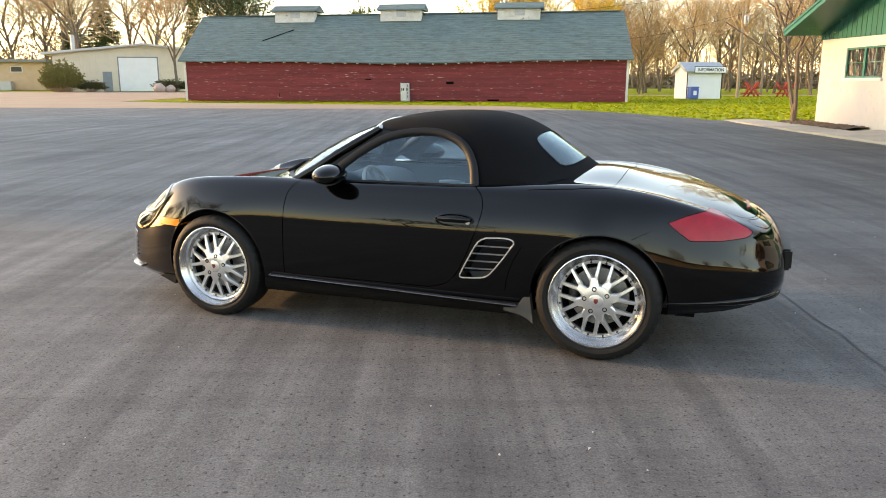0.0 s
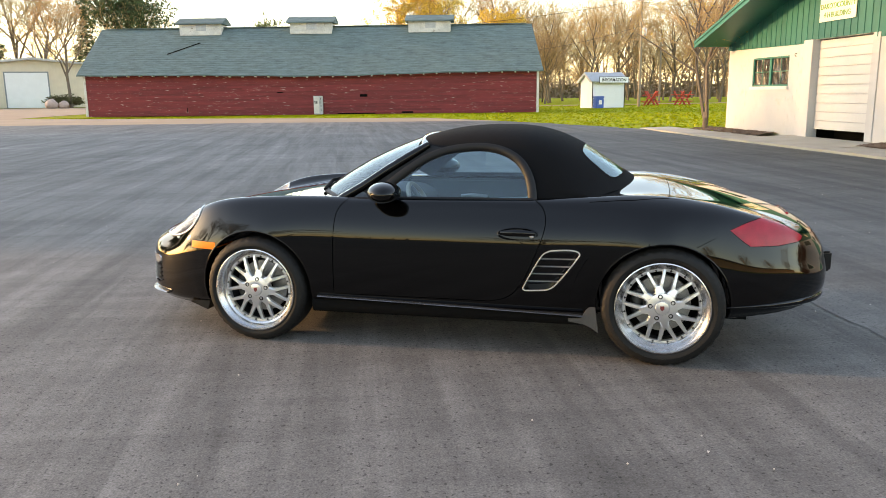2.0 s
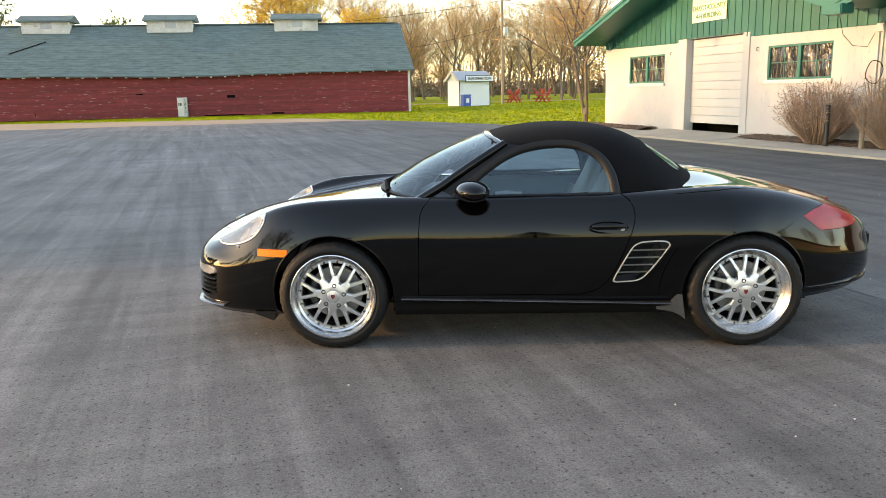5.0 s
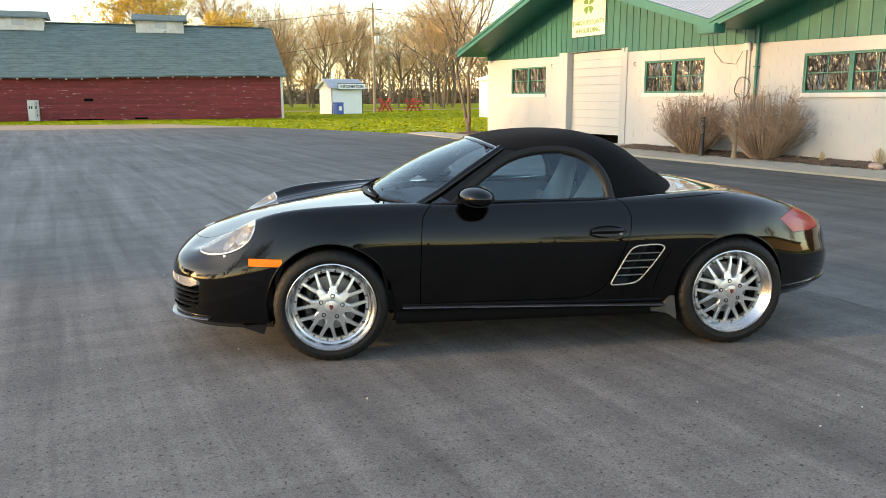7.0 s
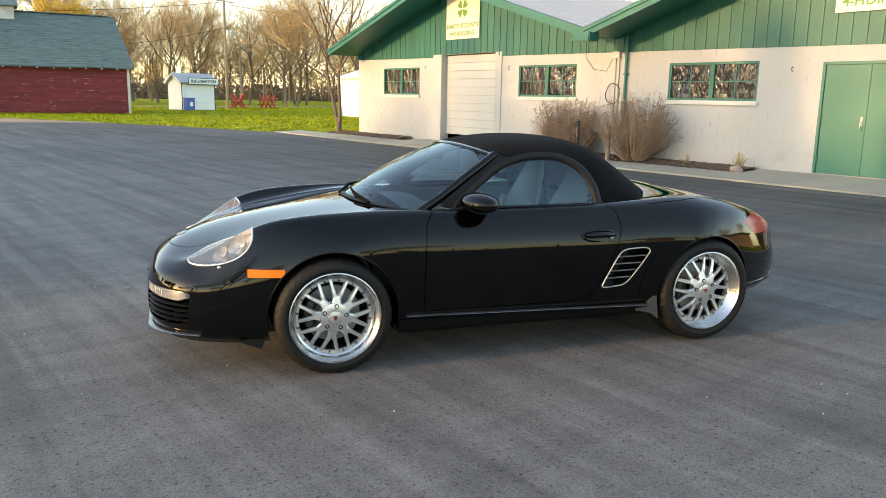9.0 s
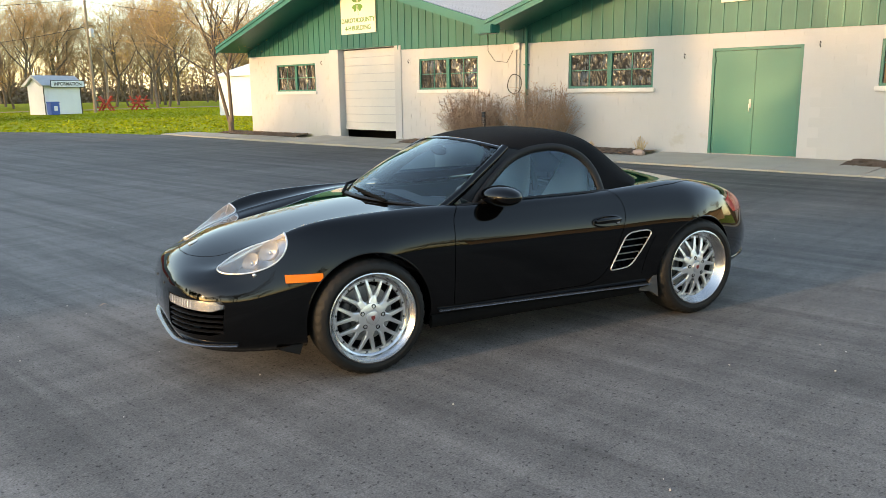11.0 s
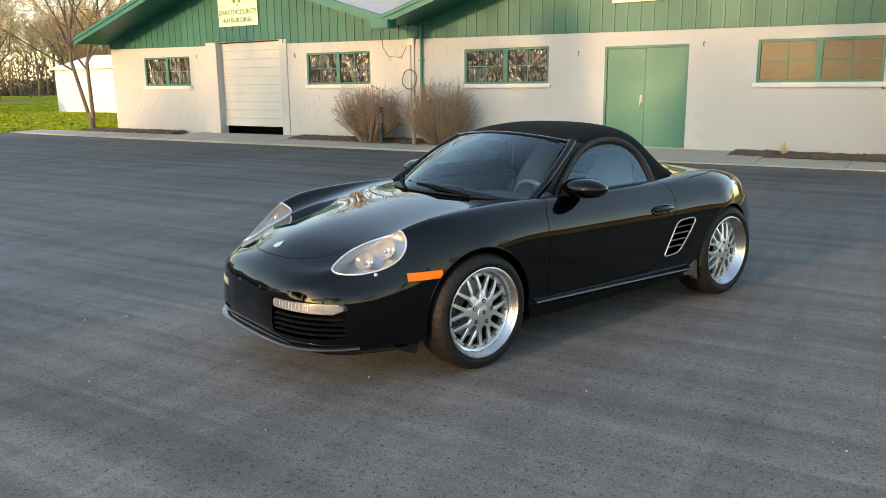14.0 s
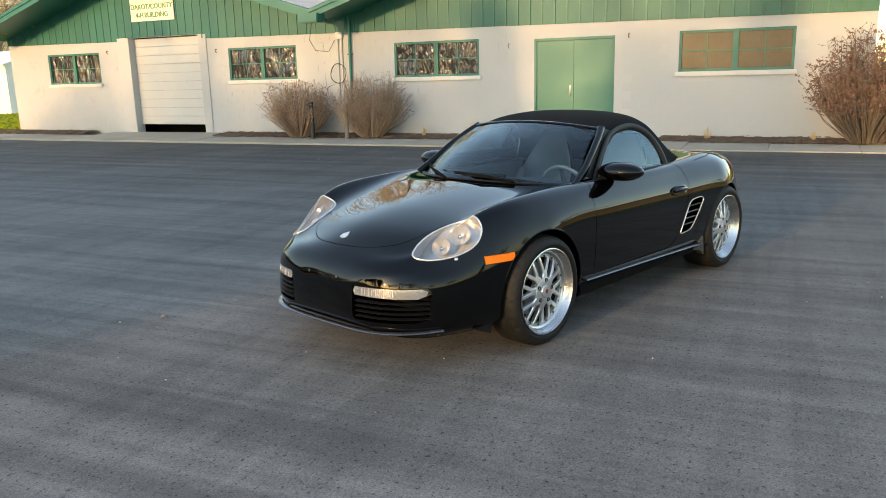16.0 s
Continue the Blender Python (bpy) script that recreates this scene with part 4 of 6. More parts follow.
CREST = [(2.20, .05, .425), (2.15, .40, .555), (2.08, .48, .578), (1.97, .57, .63), (1.87, .62, .71), (1.75, .665, .803), (1.64, .685, .845), (1.46, .70, .872), (1.2, .71, .885), (.9, .715, .892),
         (.5, .735, .888), (0, .745, .892), (-.5, .745, .895), (-.8, .735, .910), (-1.05, .715, .925), (-1.3, .70, .918), (-1.6, .69, .882), (-1.8, .67, .83), (-1.95, .60, .76), (-2.05, .52, .69), (-2.12, .4, .6), (-2.17, .22, .48)]
SHOULDER = [(2.20, .06, .41), (2.15, .47, .52), (2.08, .58, .545), (1.98, .665, .56), (1.92, .71, .61), (1.82, .755, .68), (1.7, .78, .745), (1.5, .80, .785), (1.2, .81, .80), (.9, .81, .81),
            (.5, .80, .825), (0, .80, .83), (-.5, .805, .825), (-.9, .825, .83), (-1.2, .84, .83), (-1.5, .83, .81), (-1.75, .80, .76), (-1.92, .73, .68), (-2.05, .6, .6), (-2.12, .46, .53), (-2.17, .27, .47)]
WAIST = [(2.20, .065, .40), (2.15, .52, .45), (2.08, .65, .46), (1.98, .73, .47), (1.9, .79, .5), (1.8, .82, .52), (1.6, .85, .57), (1.2, .868, .64), (.8, .852, .665), (.3, .85, .665), (-.3, .855, .665),
         (-.8, .875, .665), (-1.2, .903, .65), (-1.5, .895, .6), (-1.8, .85, .53), (-1.98, .76, .5), (-2.09, .6, .48), (-2.17, .28, .45)]
SILL = [(2.20, .065, .375), (2.17, .48, .30), (2.10, .62, .255), (1.98, .72, .25), (1.8, .80, .26), (1.5, .83, .3), (.8, .845, .34), (0, .845, .34), (-.8, .855, .34), (-1.4, .86, .34), (-1.8, .81, .33),
        (-2.0, .7, .33), (-2.09, .56, .35), (-2.17, .28, .41)]
UNDER = [(2.20, .05, .36), (2.17, .40, .24), (2.10, .53, .19), (1.98, .62, .175), (1.8, .70, .175), (1.5, .72, .19), (.8, .80, .22), (-.8, .80, .22), (-1.4, .78, .235), (-1.8, .72, .255),
         (-2.0, .6, .27), (-2.09, .48, .30), (-2.17, .2, .38)]


def ease(a, b, x):
    f = max(0.0, min(1.0, (x - a) / (b - a)))
    return f * f * (3 - 2 * f)


def catmull(p, n):
    """A smooth line through the points, n steps between each two."""
    p = [p[0]] + p + [2 * p[-1] - p[-2]]
    p[0] = np.array([-p[2][0], p[2][1]])
    out = []
    for i in range(1, len(p) - 2):
        a, b, c, d = p[i - 1], p[i], p[i + 1], p[i + 2]
        for k in range(n):
            t = k / n
            m1, m2 = (c - a) * 0.5, (d - b) * 0.5
            out.append((2 * t ** 3 - 3 * t * t + 1) * b + (t ** 3 - 2 * t * t + t) * m1 + (3 * t * t - 2 * t ** 3) * c + (t ** 3 - t * t) * m2)
    out.append(p[-2])
    return out


def bent(x, y):
    """Plan curvature of nose and tail."""
    if x > 0:
        return x - 0.31 * ease(0.9, 2.0, x) * (abs(y) / 0.85) ** 4
    return x + 0.4 * ease(0.9, 2.0, -x) * (abs(y) / 0.85) ** 3


def car_shell():
    (za,) = along(CENTRE)
    curves = [along(c) for c in (VALLEY, CREST, SHOULDER, WAIST, SILL, UNDER)]
    bm = bmesh.new()
    rings = []
    for i in range(NST):
        x = X_MID + X_HALF * math.sin(STN[i])
        pts = [np.array([0.0, za[i]])] + [np.array([c[0][i], c[1][i]]) for c in curves]
        half = catmull(pts, NSEG)
        left = [(y, z) for y, z in half] + [(half[-1][0] * 0.5, half[-1][1])]
        ring = [bm.verts.new((bent(x, y), y, z)) for y, z in left]
        ring.append(bm.verts.new((x, 0, left[-1][1])))
        ring += [bm.verts.new((bent(x, y), -y, z)) for y, z in left[:0:-1]]
        rings.append(ring)
    n = len(rings[0])
    for a, b in zip(rings, rings[1:]):
        for k in range(n):
            bm.faces.new((a[k], a[(k + 1) % n], b[(k + 1) % n], b[k]))
    bm.faces.new(rings[0])
    bm.faces.new(rings[-1][::-1])
    bmesh.ops.recalc_face_normals(bm, faces=bm.faces)
    return bm


def to_mesh(bm):
    me = bpy.data.meshes.new("solid")
    bm.to_mesh(me)
    bm.free()
    return me


def combine(me_a, bm_b, how):
    """Boolean of a mesh with a bmesh of closed solids."""
    a, b = new("solid_a", me_a), new("solid_b", to_mesh(bm_b))
    md = a.modifiers.new("cut", 'BOOLEAN')
    md.operation, md.object, md.solver = how, b, 'EXACT'
    bpy.context.view_layer.update()
    me = bpy.data.meshes.new_from_object(a.evaluated_get(bpy.context.evaluated_depsgraph_get()))
    bpy.data.objects.remove(a)
    bpy.data.objects.remove(b)
    return me


shell_bm = car_shell()
shell_bm.normal_update()
BASE_TREE = BVHTree.FromBMesh(shell_bm)
shell_bm.verts.ensure_lookup_table()
shell_bm.faces.ensure_lookup_table()
BASE_N = [f.normal.copy() for f in shell_bm.faces]
VERT_N = [[(v.co.copy(), v.normal.copy()) for v in f.verts] for f in shell_bm.faces]
shell = to_mesh(shell_bm)


def skin_normal(co):
    hit, nrm, idx, dist = BASE_TREE.find_nearest(co)
    n, tot = Vector(), 0.0
    for c, vn in VERT_N[idx]:
        w = 1.0 / ((c - hit).length + 1e-4) ** 2
        n += vn * w
        tot += w
    return n.normalized(), nrm, dist


def skin_part(name, me, mat, parent, label=""):
    """A panel cut from the shell, shaded like the uncut skin."""
    me.materials.clear()
    me.materials.append(mat)
    cache = {}
    nrm = [None] * len(me.loops)
    for p in me.polygons:
        p.use_smooth = True
        p.material_index = 0
        for li in p.loop_indices:
            vi = me.loops[li].vertex_index
            if vi not in cache:
                cache[vi] = skin_normal(me.vertices[vi].co)
            sn, fn, dist = cache[vi]
            nrm[li] = sn if dist < 0.002 and p.normal.dot(fn) > 0.8 else p.normal
    me.normals_split_custom_set([tuple(v) for v in nrm])
    ob = new(name, me)
    ob.parent = parent
    return tagged(ob, label)


def side_y(x, z, y0=1.2, s=1):
    """Where the skin lies at x, z, seen from the car's left side."""
    hit = BASE_TREE.ray_cast(Vector((x, s * y0, z)), Vector((0, -s, 0)))
    return hit[0].y if hit[0] else s * 0.85


def nose_x(y, z, s=1):
    """Where the skin of nose (s = 1) or tail (s = -1) lies at y, z."""
    hit = BASE_TREE.ray_cast(Vector((s * 3, y, z)), Vector((-s, 0, 0)))
    return hit[0].x if hit[0] else s * 2.0


def grow(outline, d):
    """The outline moved outwards by d."""
    c = Vector((sum(p[0] for p in outline) / len(outline), sum(p[1] for p in outline) / len(outline)))
    out = []
    n = len(outline)
    area = sum(outline[i][0] * outline[(i + 1) % n][1] - outline[(i + 1) % n][0] * outline[i][1] for i in range(n))
    sg_ = 1 if area > 0 else -1
    for i in range(n):
        a, b, c = Vector(outline[i - 1]), Vector(outline[i]), Vector(outline[(i + 1) % n])
        e1, e2 = (b - a).normalized(), (c - b).normalized()
        nn = Vector((e1.y + e2.y, -e1.x - e2.x))
        nn = nn.normalized() if nn.length > 1e-6 else Vector((e1.y, -e1.x))
        out.append(tuple(b + nn * d * sg_))
    return out


def curve2(pts, n=6):
    """A smooth open line through flat points."""
    p = [np.array(q, float) for q in pts]
    p = [2 * p[0] - p[1]] + p + [2 * p[-1] - p[-2]]
    out = []
    for i in range(1, len(p) - 2):
        for k in range(n):
            t = k / n
            out.append(tuple(0.5 * (2 * p[i] + (p[i + 1] - p[i - 1]) * t + (2 * p[i - 1] - 5 * p[i] + 4 * p[i + 1] - p[i + 2]) * t * t + (3 * p[i] - p[i - 1] - 3 * p[i + 1] + p[i + 2]) * t ** 3)))
    out.append(tuple(p[-2]))
    return out


DOOR = curve2([(.62, .885), (.665, .83), (.68, .757), (.69, .55), (.695, .325)]) + curve2([(-.25, .325), (-.33, .345), (-.393, .387), (-.45, .47), (-.511, .611), (-.55, .72), (-.561, .798), (-.54, .86), (-.49, .90)]) + [(-.49, 1.1), (.62, 1.1)]
HOOD = curve2([(2.065, 0), (2.045, .15), (1.985, .28), (1.89, .39), (1.74, .455), (1.5, .51), (1.2, .55), (.95, .58)])
HOOD = HOOD + [(.93, .58), (.93, -.58)] + [(x, -y) for x, y in HOOD[:0:-1]]
LID = curve2([(-1.25, .0), (-1.25, .3), (-1.238, .6), (-1.226, .685), (-1.25, .70), (-1.32, .688), (-1.42, .66), (-1.54, .60), (-1.64, .535), (-1.73, .485), (-1.83, .465), (-1.91, .425), (-1.965, .33), (-1.99, .2), (-2.0, 0)], 4)
LID = LID + [(x, -y) for x, y in LID[-2:0:-1]]
TAIL = [(-1.547, .756), (-1.637, .788), (-1.70, .802), (-1.745, .807), (-1.775, .80), (-1.851, .762), (-1.94, .71), (-1.962, .692), (-1.95, .677), (-1.927, .668), (-1.808, .660), (-1.659, .666), (-1.607, .705)]
SPOIL = curve2([(-2.018, 0), (-2.012, .2), (-1.985, .33), (-1.945, .415), (-1.965, .44), (-2.035, .36), (-2.07, .2), (-2.08, 0)], 4)
SPOIL = SPOIL + [(x, -y) for x, y in SPOIL[-2:0:-1]]
MARK = [(1.665, .605), (1.475, .605), (1.475, .563), (1.665, .563)]
VENT = [(-.60, .634), (-.70, .640), (-.743, .634), (-.757, .618), (-.745, .595), (-.685, .51), (-.628, .44), (-.60, .417), (-.565, .405), (-.47, .398), (-.45, .402), (-.447, .418), (-.50, .52), (-.553, .608)]
FOG = [(.27, .475), (.64, .475), (.655, .45), (.645, .30), (.60, .285), (.28, .285), (.265, .30)]
VENT = curve2(VENT + [VENT[0]], 3)[:-1]
R_ARCH = 0.366

# cut-outs: wheel wells, cabin, then the panels
cut = bmesh.new()
for x in (1.2075, -1.2075):
    for s in (-1, 1):
        lo, hi = sorted((s * 0.56, s * 1.3))
        prism(cut, [(x + R_ARCH * math.cos(q), 0.325 + R_ARCH * math.sin(q)) for q in (2 * math.pi * k / 72 for k in range(72))], 'y', lo, hi)
body_me = combine(shell, cut, 'DIFFERENCE')
cut = boxes(((-0.74, -0.625, 0.3), (0.75, 0.625, 1.6)))
body_me = combine(body_me, cut, 'DIFFERENCE')
doors, marks, tails = {}, {}, {}
for s in (1, -1):
    def slab(outline, near=0.5, far=1.3):
        lo, hi = sorted((s * near, s * far))
        return prism(bmesh.new(), outline, 'y', lo, hi)
    doors[s] = combine(body_me.copy(), slab(DOOR, 0.6), 'INTERSECT')
    marks[s] = combine(body_me.copy(), slab(MARK), 'INTERSECT')
    tails[s] = combine(body_me.copy(), slab(TAIL, 0.5), 'INTERSECT')
FOGLAMP = [(.285, .470), (.62, .470), (.642, .455), (.638, .432), (.61, .416), (.285, .424), (.275, .445)]
fogs = {s: combine(body_me.copy(), prism(bmesh.new(), [(s * y, z) for y, z in FOGLAMP], 'x', 1.88, 2.6), 'INTERSECT') for s in (1, -1)}
hood_me = combine(body_me.copy(), prism(bmesh.new(), HOOD, 'z', 0.55, 1.2), 'INTERSECT')
lid_me = combine(body_me.copy(), prism(bmesh.new(), LID, 'z', 0.6, 1.2), 'INTERSECT')
for s in (1, -1):
    body_me = combine(body_me, slab(grow(DOOR, 0.0045), 0.6) if s == 1 else prism(bmesh.new(), grow(DOOR, 0.0045), 'y', -1.3, -0.6), 'DIFFERENCE')
spoil_me = combine(body_me.copy(), prism(bmesh.new(), SPOIL, 'z', 0.6, 1.2), 'INTERSECT')
for o, lo in ((HOOD, 0.55), (LID, 0.6), (SPOIL, 0.6)):
    body_me = combine(body_me, prism(bmesh.new(), grow(o, 0.004), 'z', lo, 1.2), 'DIFFERENCE')
cut = bmesh.new()
for s in (1, -1):
    prism(cut, grow(MARK, 0.003), 'y', *sorted((s * 0.6, s * 1.3)))
    prism(cut, grow(TAIL, 0.003), 'y', *sorted((s * 0.5, s * 1.3)))
    prism(cut, [(-.80, s * .766), (-1.05, s * .749), (-1.226, s * .708), (-1.226, s * .70), (-1.05, s * .742), (-.80, s * .761)], 'z', 0.86, 1.2)
    prism(cut, VENT, 'y', *sorted((s * 0.77, s * 1.3)))
body_me = combine(body_me, cut, 'DIFFERENCE')
cut = bmesh.new()
for s in (1, -1):
    # joint between rear wing and bumper
    prism(cut, [(-1.37, .669), (-1.551, .757), (-1.553, .7605), (-1.372, .673)], 'y', *sorted((s * 0.80, s * 1.3)))
    prism(cut, grow(curve2([(-.80, .60), (-.775, .56), (-.74, .49), (-.715, .41), (-.705, .345)], 4) + curve2([(-.709, .345), (-.719, .41), (-.744, .49), (-.779, .56), (-.803, .598)], 4), 0.0), 'y', *sorted((s * 0.83, s * 1.3)))
    prism(cut, FOG if s == 1 else [(-y, z) for y, z in FOG], 'x', 1.86, 2.6)
body_me = combine(body_me, cut, 'DIFFERENCE')
cut = bmesh.new()
# lamp pockets: egg-shaped, along the long axis of each headlamp
LC, LA = Vector((1.772, .595, .688)), Vector((-.305, .20, .202)).normalized()
ln = Vector((.62, .40, .68)).normalized()
LW = ln.cross(LA).normalized()
LN = LA.cross(LW).normalized()
if LN.z < 0:
    LW, LN = -LW, -LN


def lamp_outline(scale, lift, s):
    out = []
    for k in range(40):
        q = 2 * math.pi * k / 40
        a = 0.205 * math.cos(q)
        w = 0.116 * math.sin(q) * (1 + 0.2 * math.cos(q))
        p = LC + LA * a * scale + LW * w * scale + LN * lift
        out.append(Vector((p.x, s * p.y, p.z)))
    return out


lenses = {}
for s in (1, -1):
    lo, hi = lamp_outline(1.0, -0.10, s), lamp_outline(1.0, 0.25, s)
    for bmx in (cut,):
        e0, e1 = [bmx.verts.new(p) for p in lo], [bmx.verts.new(p) for p in hi]
        fs = [bmx.faces.new(e0), bmx.faces.new(e1[::-1])] + [bmx.faces.new((e0[k], e1[k], e1[(k + 1) % 40], e0[(k + 1) % 40])) for k in range(40)]
        bmesh.ops.recalc_face_normals(bmx, faces=fs)
body_me = combine(body_me, cut, 'DIFFERENCE')

body = skin_part("body", body_me, M["paint"], car)
skin_part("hood", hood_me, M["paint"], car)
skin_part("engine_lid", lid_me, M["paint"], car)
for s in (1, -1):
    d = skin_part("door", doors[s], M["paint"], car)
    skin_part("side_marker", marks[s], M["amber"], car, "amber side marker lamp")
    skin_part("tail_lamp", tails[s], M["red_lens"], car, "red tail lamp lens")
    # door handle in an oval recess
    yy = side_y(-.41, .72, s=s)
    bm = bmesh.new()
    tube(bm, [(-.41 + 0.112 * math.cos(q), yy + s * 0.002, .72 + 0.034 * math.sin(q)) for q in (2 * math.pi * k / 32 for k in range(32))], 0.006, 6, closed=True)
    part("handle_rim", bm, M["paint"], d, smooth=60)
    bm = bmesh.new()
    ball(bm, (-.41, yy - s * 0.004, .72), (0.108, 0.008, 0.031), 24, 10)
    part("handle_recess", bm, M["plastic"], d, smooth=60)
    bm = bmesh.new()
    tube(bm, [(-.505, yy + s * 0.008, .724), (-.45, yy + s * 0.022, .728), (-.37, yy + s * 0.022, .728), (-.315, yy + s * 0.008, .724)], [(0.010, 0.014), (0.012, 0.018), (0.012, 0.018), (0.01, 0.012)], 10)
    part("door_handle", bm, M["paint"], d, smooth=60)
    bm = bmesh.new()
    ball(bm, (-.49, yy + s * 0.012, .712), (0.014, 0.006, 0.014), 12, 8)
    part("key_lock", bm, M["chrome"], d, smooth=60)
    # vent with silver frame and slats
    vent = bmesh.new()
    pts = [(x, side_y(x, z, s=s) + s * 0.002, z) for x, z in VENT]
    tube(vent, pts, (0.0045, 0.005), 6, closed=True, up=(0, 1, 0))
    part("vent_frame", vent, M["chrome"], car, "satin silver side vent frame", smooth=60)
    for k in range(4):
        z = 0.452 + 0.044 * k
        xa, xb = -.447 - (z - .418) * .555, -.628 - (z - .44) * .75
        bm = bmesh.new()
        ya, yb = side_y(xa, z, s=s), side_y(xb, z, s=s)
        tube(bm, [(xa, ya - s * 0.012, z), (xb, yb - s * 0.012, z + 0.004)], [(0.012, 0.0034)] * 2, 6, up=(0, 0, 1))
        part("vent_slat", bm, M["silver"], car, smooth=60)
    # sill strip and skirt
    bm = bmesh.new()
    tube(bm, [(x, side_y(x, 0.325, s=s) + s * 0.004, 0.305 - 0.003 * k) for k, x in enumerate(np.linspace(0.80, -0.78, 14))], (0.022, 0.007), 8)
    part("sill_strip", bm, M["highlight_trim"], car, smooth=60)
    bm = bmesh.new()
    tube(bm, [(x, s * 0.815, 0.245) for x in np.linspace(0.84, -0.84, 8)], (0.03, 0.045), 8)
    part("side_skirt", bm, M["gap"], car, smooth=60)
    bm = bmesh.new()
    prism(bm, [(-.80, .30), (-.833, .335), (-.845, .33), (-.868, .165), (-.838, .19), (-.79, .213), (-.70, .228), (-.70, .245), (-.77, .25)], 'y', *sorted((s * 0.80, s * 0.85)))
    part("mud_flap", bm, M["flap"], car, "grey plastic mud flap")
    bm = bmesh.new()
    prism(bm, [(1.575, .22), (1.60, .15), (1.70, .19), (1.72, .20)], 'y', *sorted((s * 0.6, s * 0.75)))
    part("air_deflector", bm, M["plastic"], car)
    # head lamp: bowls behind a clear lens
    hl = part("head_lamp", (lambda b: (b.faces.new([b.verts.new(p) for p in lamp_outline(0.99, -0.085, s)]), b)[1])(bmesh.new()), M["lamp_silver"], car, "clear oval headlamp with silver reflectors")
    bm = bmesh.new()
    r0, r1 = [bm.verts.new(p) for p in lamp_outline(0.985, -0.085, s)], []
    for p in lamp_outline(0.985, 0.2, s):
        nn = Vector((LN.x, s * LN.y, LN.z))
        hit = BASE_TREE.ray_cast(p, -nn)
        r1.append(bm.verts.new((hit[0] if hit[0] else p - nn * 0.2) - nn * 0.002))
    for k in range(40):
        bm.faces.new((r0[k], r0[(k + 1) % 40], r1[(k + 1) % 40], r1[k]))
    part("lamp_housing", bm, M["lamp_silver"], hl, smooth=60)
    for off, r in ((0.075, 0.062), (-0.045, 0.052)):
        c = LC + LA * off - LN * 0.05
        bm = bmesh.new()
        lathe(bm, [(r, 0.035), (r * 0.95, 0.03), (r * 0.7, 0.0), (r * 0.35, -0.018), (0.001, -0.02)], 24)
        rot = LN.to_track_quat('Y', 'Z').to_matrix().to_4x4()
        mm = Matrix.Translation(c) @ rot
        if s < 0:
            mm = Matrix.Diagonal((1, -1, 1, 1)) @ mm
        bmesh.ops.transform(bm, matrix=mm, verts=bm.verts)
        part("reflector", bm, M["lamp_silver"], hl, smooth=60)
        bm = bmesh.new()
        c2 = c + LN * 0.012
        ball(bm, (c2.x, s * c2.y, c2.z), (0.013, 0.013, 0.013), 16, 10)
        part("projector", bm, M["polished"], hl, smooth=60)
    bm = bmesh.new()
    proj = []
    for sc in (1.0, 0.85, 0.65, 0.4, 0.15):
        ring = []
        for p in lamp_outline(sc, 0.2, s):
            nn = Vector((LN.x, s * LN.y, LN.z))
            hit = BASE_TREE.ray_cast(p, -nn)
            ring.append(bm.verts.new((hit[0] if hit[0] else p - nn * 0.2) + nn * 0.003))
        proj.append(ring)
    for a, b in zip(proj, proj[1:]):
        for k in range(40):
            bm.faces.new((a[k], a[(k + 1) % 40], b[(k + 1) % 40], b[k]))
    bm.faces.new(proj[-1])
    bmesh.ops.recalc_face_normals(bm, faces=bm.faces)
    rimline = [v.co.copy() for v in proj[0]]
    lens = part("lens", bm, M["lens"], hl, smooth=80)
    lens.visible_shadow = False
    bm = bmesh.new()
    tube(bm, rimline, 0.005, 6, closed=True)
    part("lamp_rim", bm, M["chrome"], hl, smooth=60)
    bm = bmesh.new()
    c = LC + LA * -0.02 + LW * (0.125 if LW.z < 0 else -0.125)
    hit = BASE_TREE.find_nearest(Vector((c.x, s * c.y, c.z)))[0]
    ball(bm, hit, (0.012, 0.012, 0.01), 10, 6)
    part("washer_nozzle", bm, M["chrome"], car, smooth=60)
    # fog lamp and slatted intake
    fog = skin_part("fog_lamp", fogs[s], M["fog_lens"], car, "clear ribbed front turn and fog lamp")
    for k in range(9):
        y = 0.33 + 0.022 * k
        bm = bmesh.new()
        tube(bm, [(nose_x(y, z) - 0.001, s * y, z) for z in (0.428, 0.445, 0.462)], 0.002, 4)
        part("lens_rib", bm, M["lamp_silver"], fog)
    for k in range(4):
        bm = bmesh.new()
        z = 0.305 + 0.028 * k
        tube(bm, [(nose_x(y, z) - 0.02, s * y, z) for y in np.linspace(0.28, 0.64, 8)], [(0.02, 0.006)] * 8, 6)
        part("intake_slat", bm, M["plastic"], car, smooth=60)
    bm = bmesh.new()
    prism(bm, [(s * .25, .28), (s * .66, .28), (s * .66, .48), (s * .25, .48)], 'x', 1.85, 1.88)
    part("intake_backing", bm, M["gap"], car)

for x in (1.2075, -1.2075):
    for s in (1, -1):
        bm = bmesh.new()
        pts = []
        for k in range(41):
            q = radians(-8 + 196 * k / 40)
            px, pz = x + R_ARCH * math.cos(q), 0.325 + R_ARCH * math.sin(q)
            pts.append((px, side_y(px, pz, s=s) - s * 0.006, pz))
        tube(bm, pts, 0.007, 8, up=(0, 1, 0))
        part("arch_lip", bm, M["paint"], car, smooth=60)

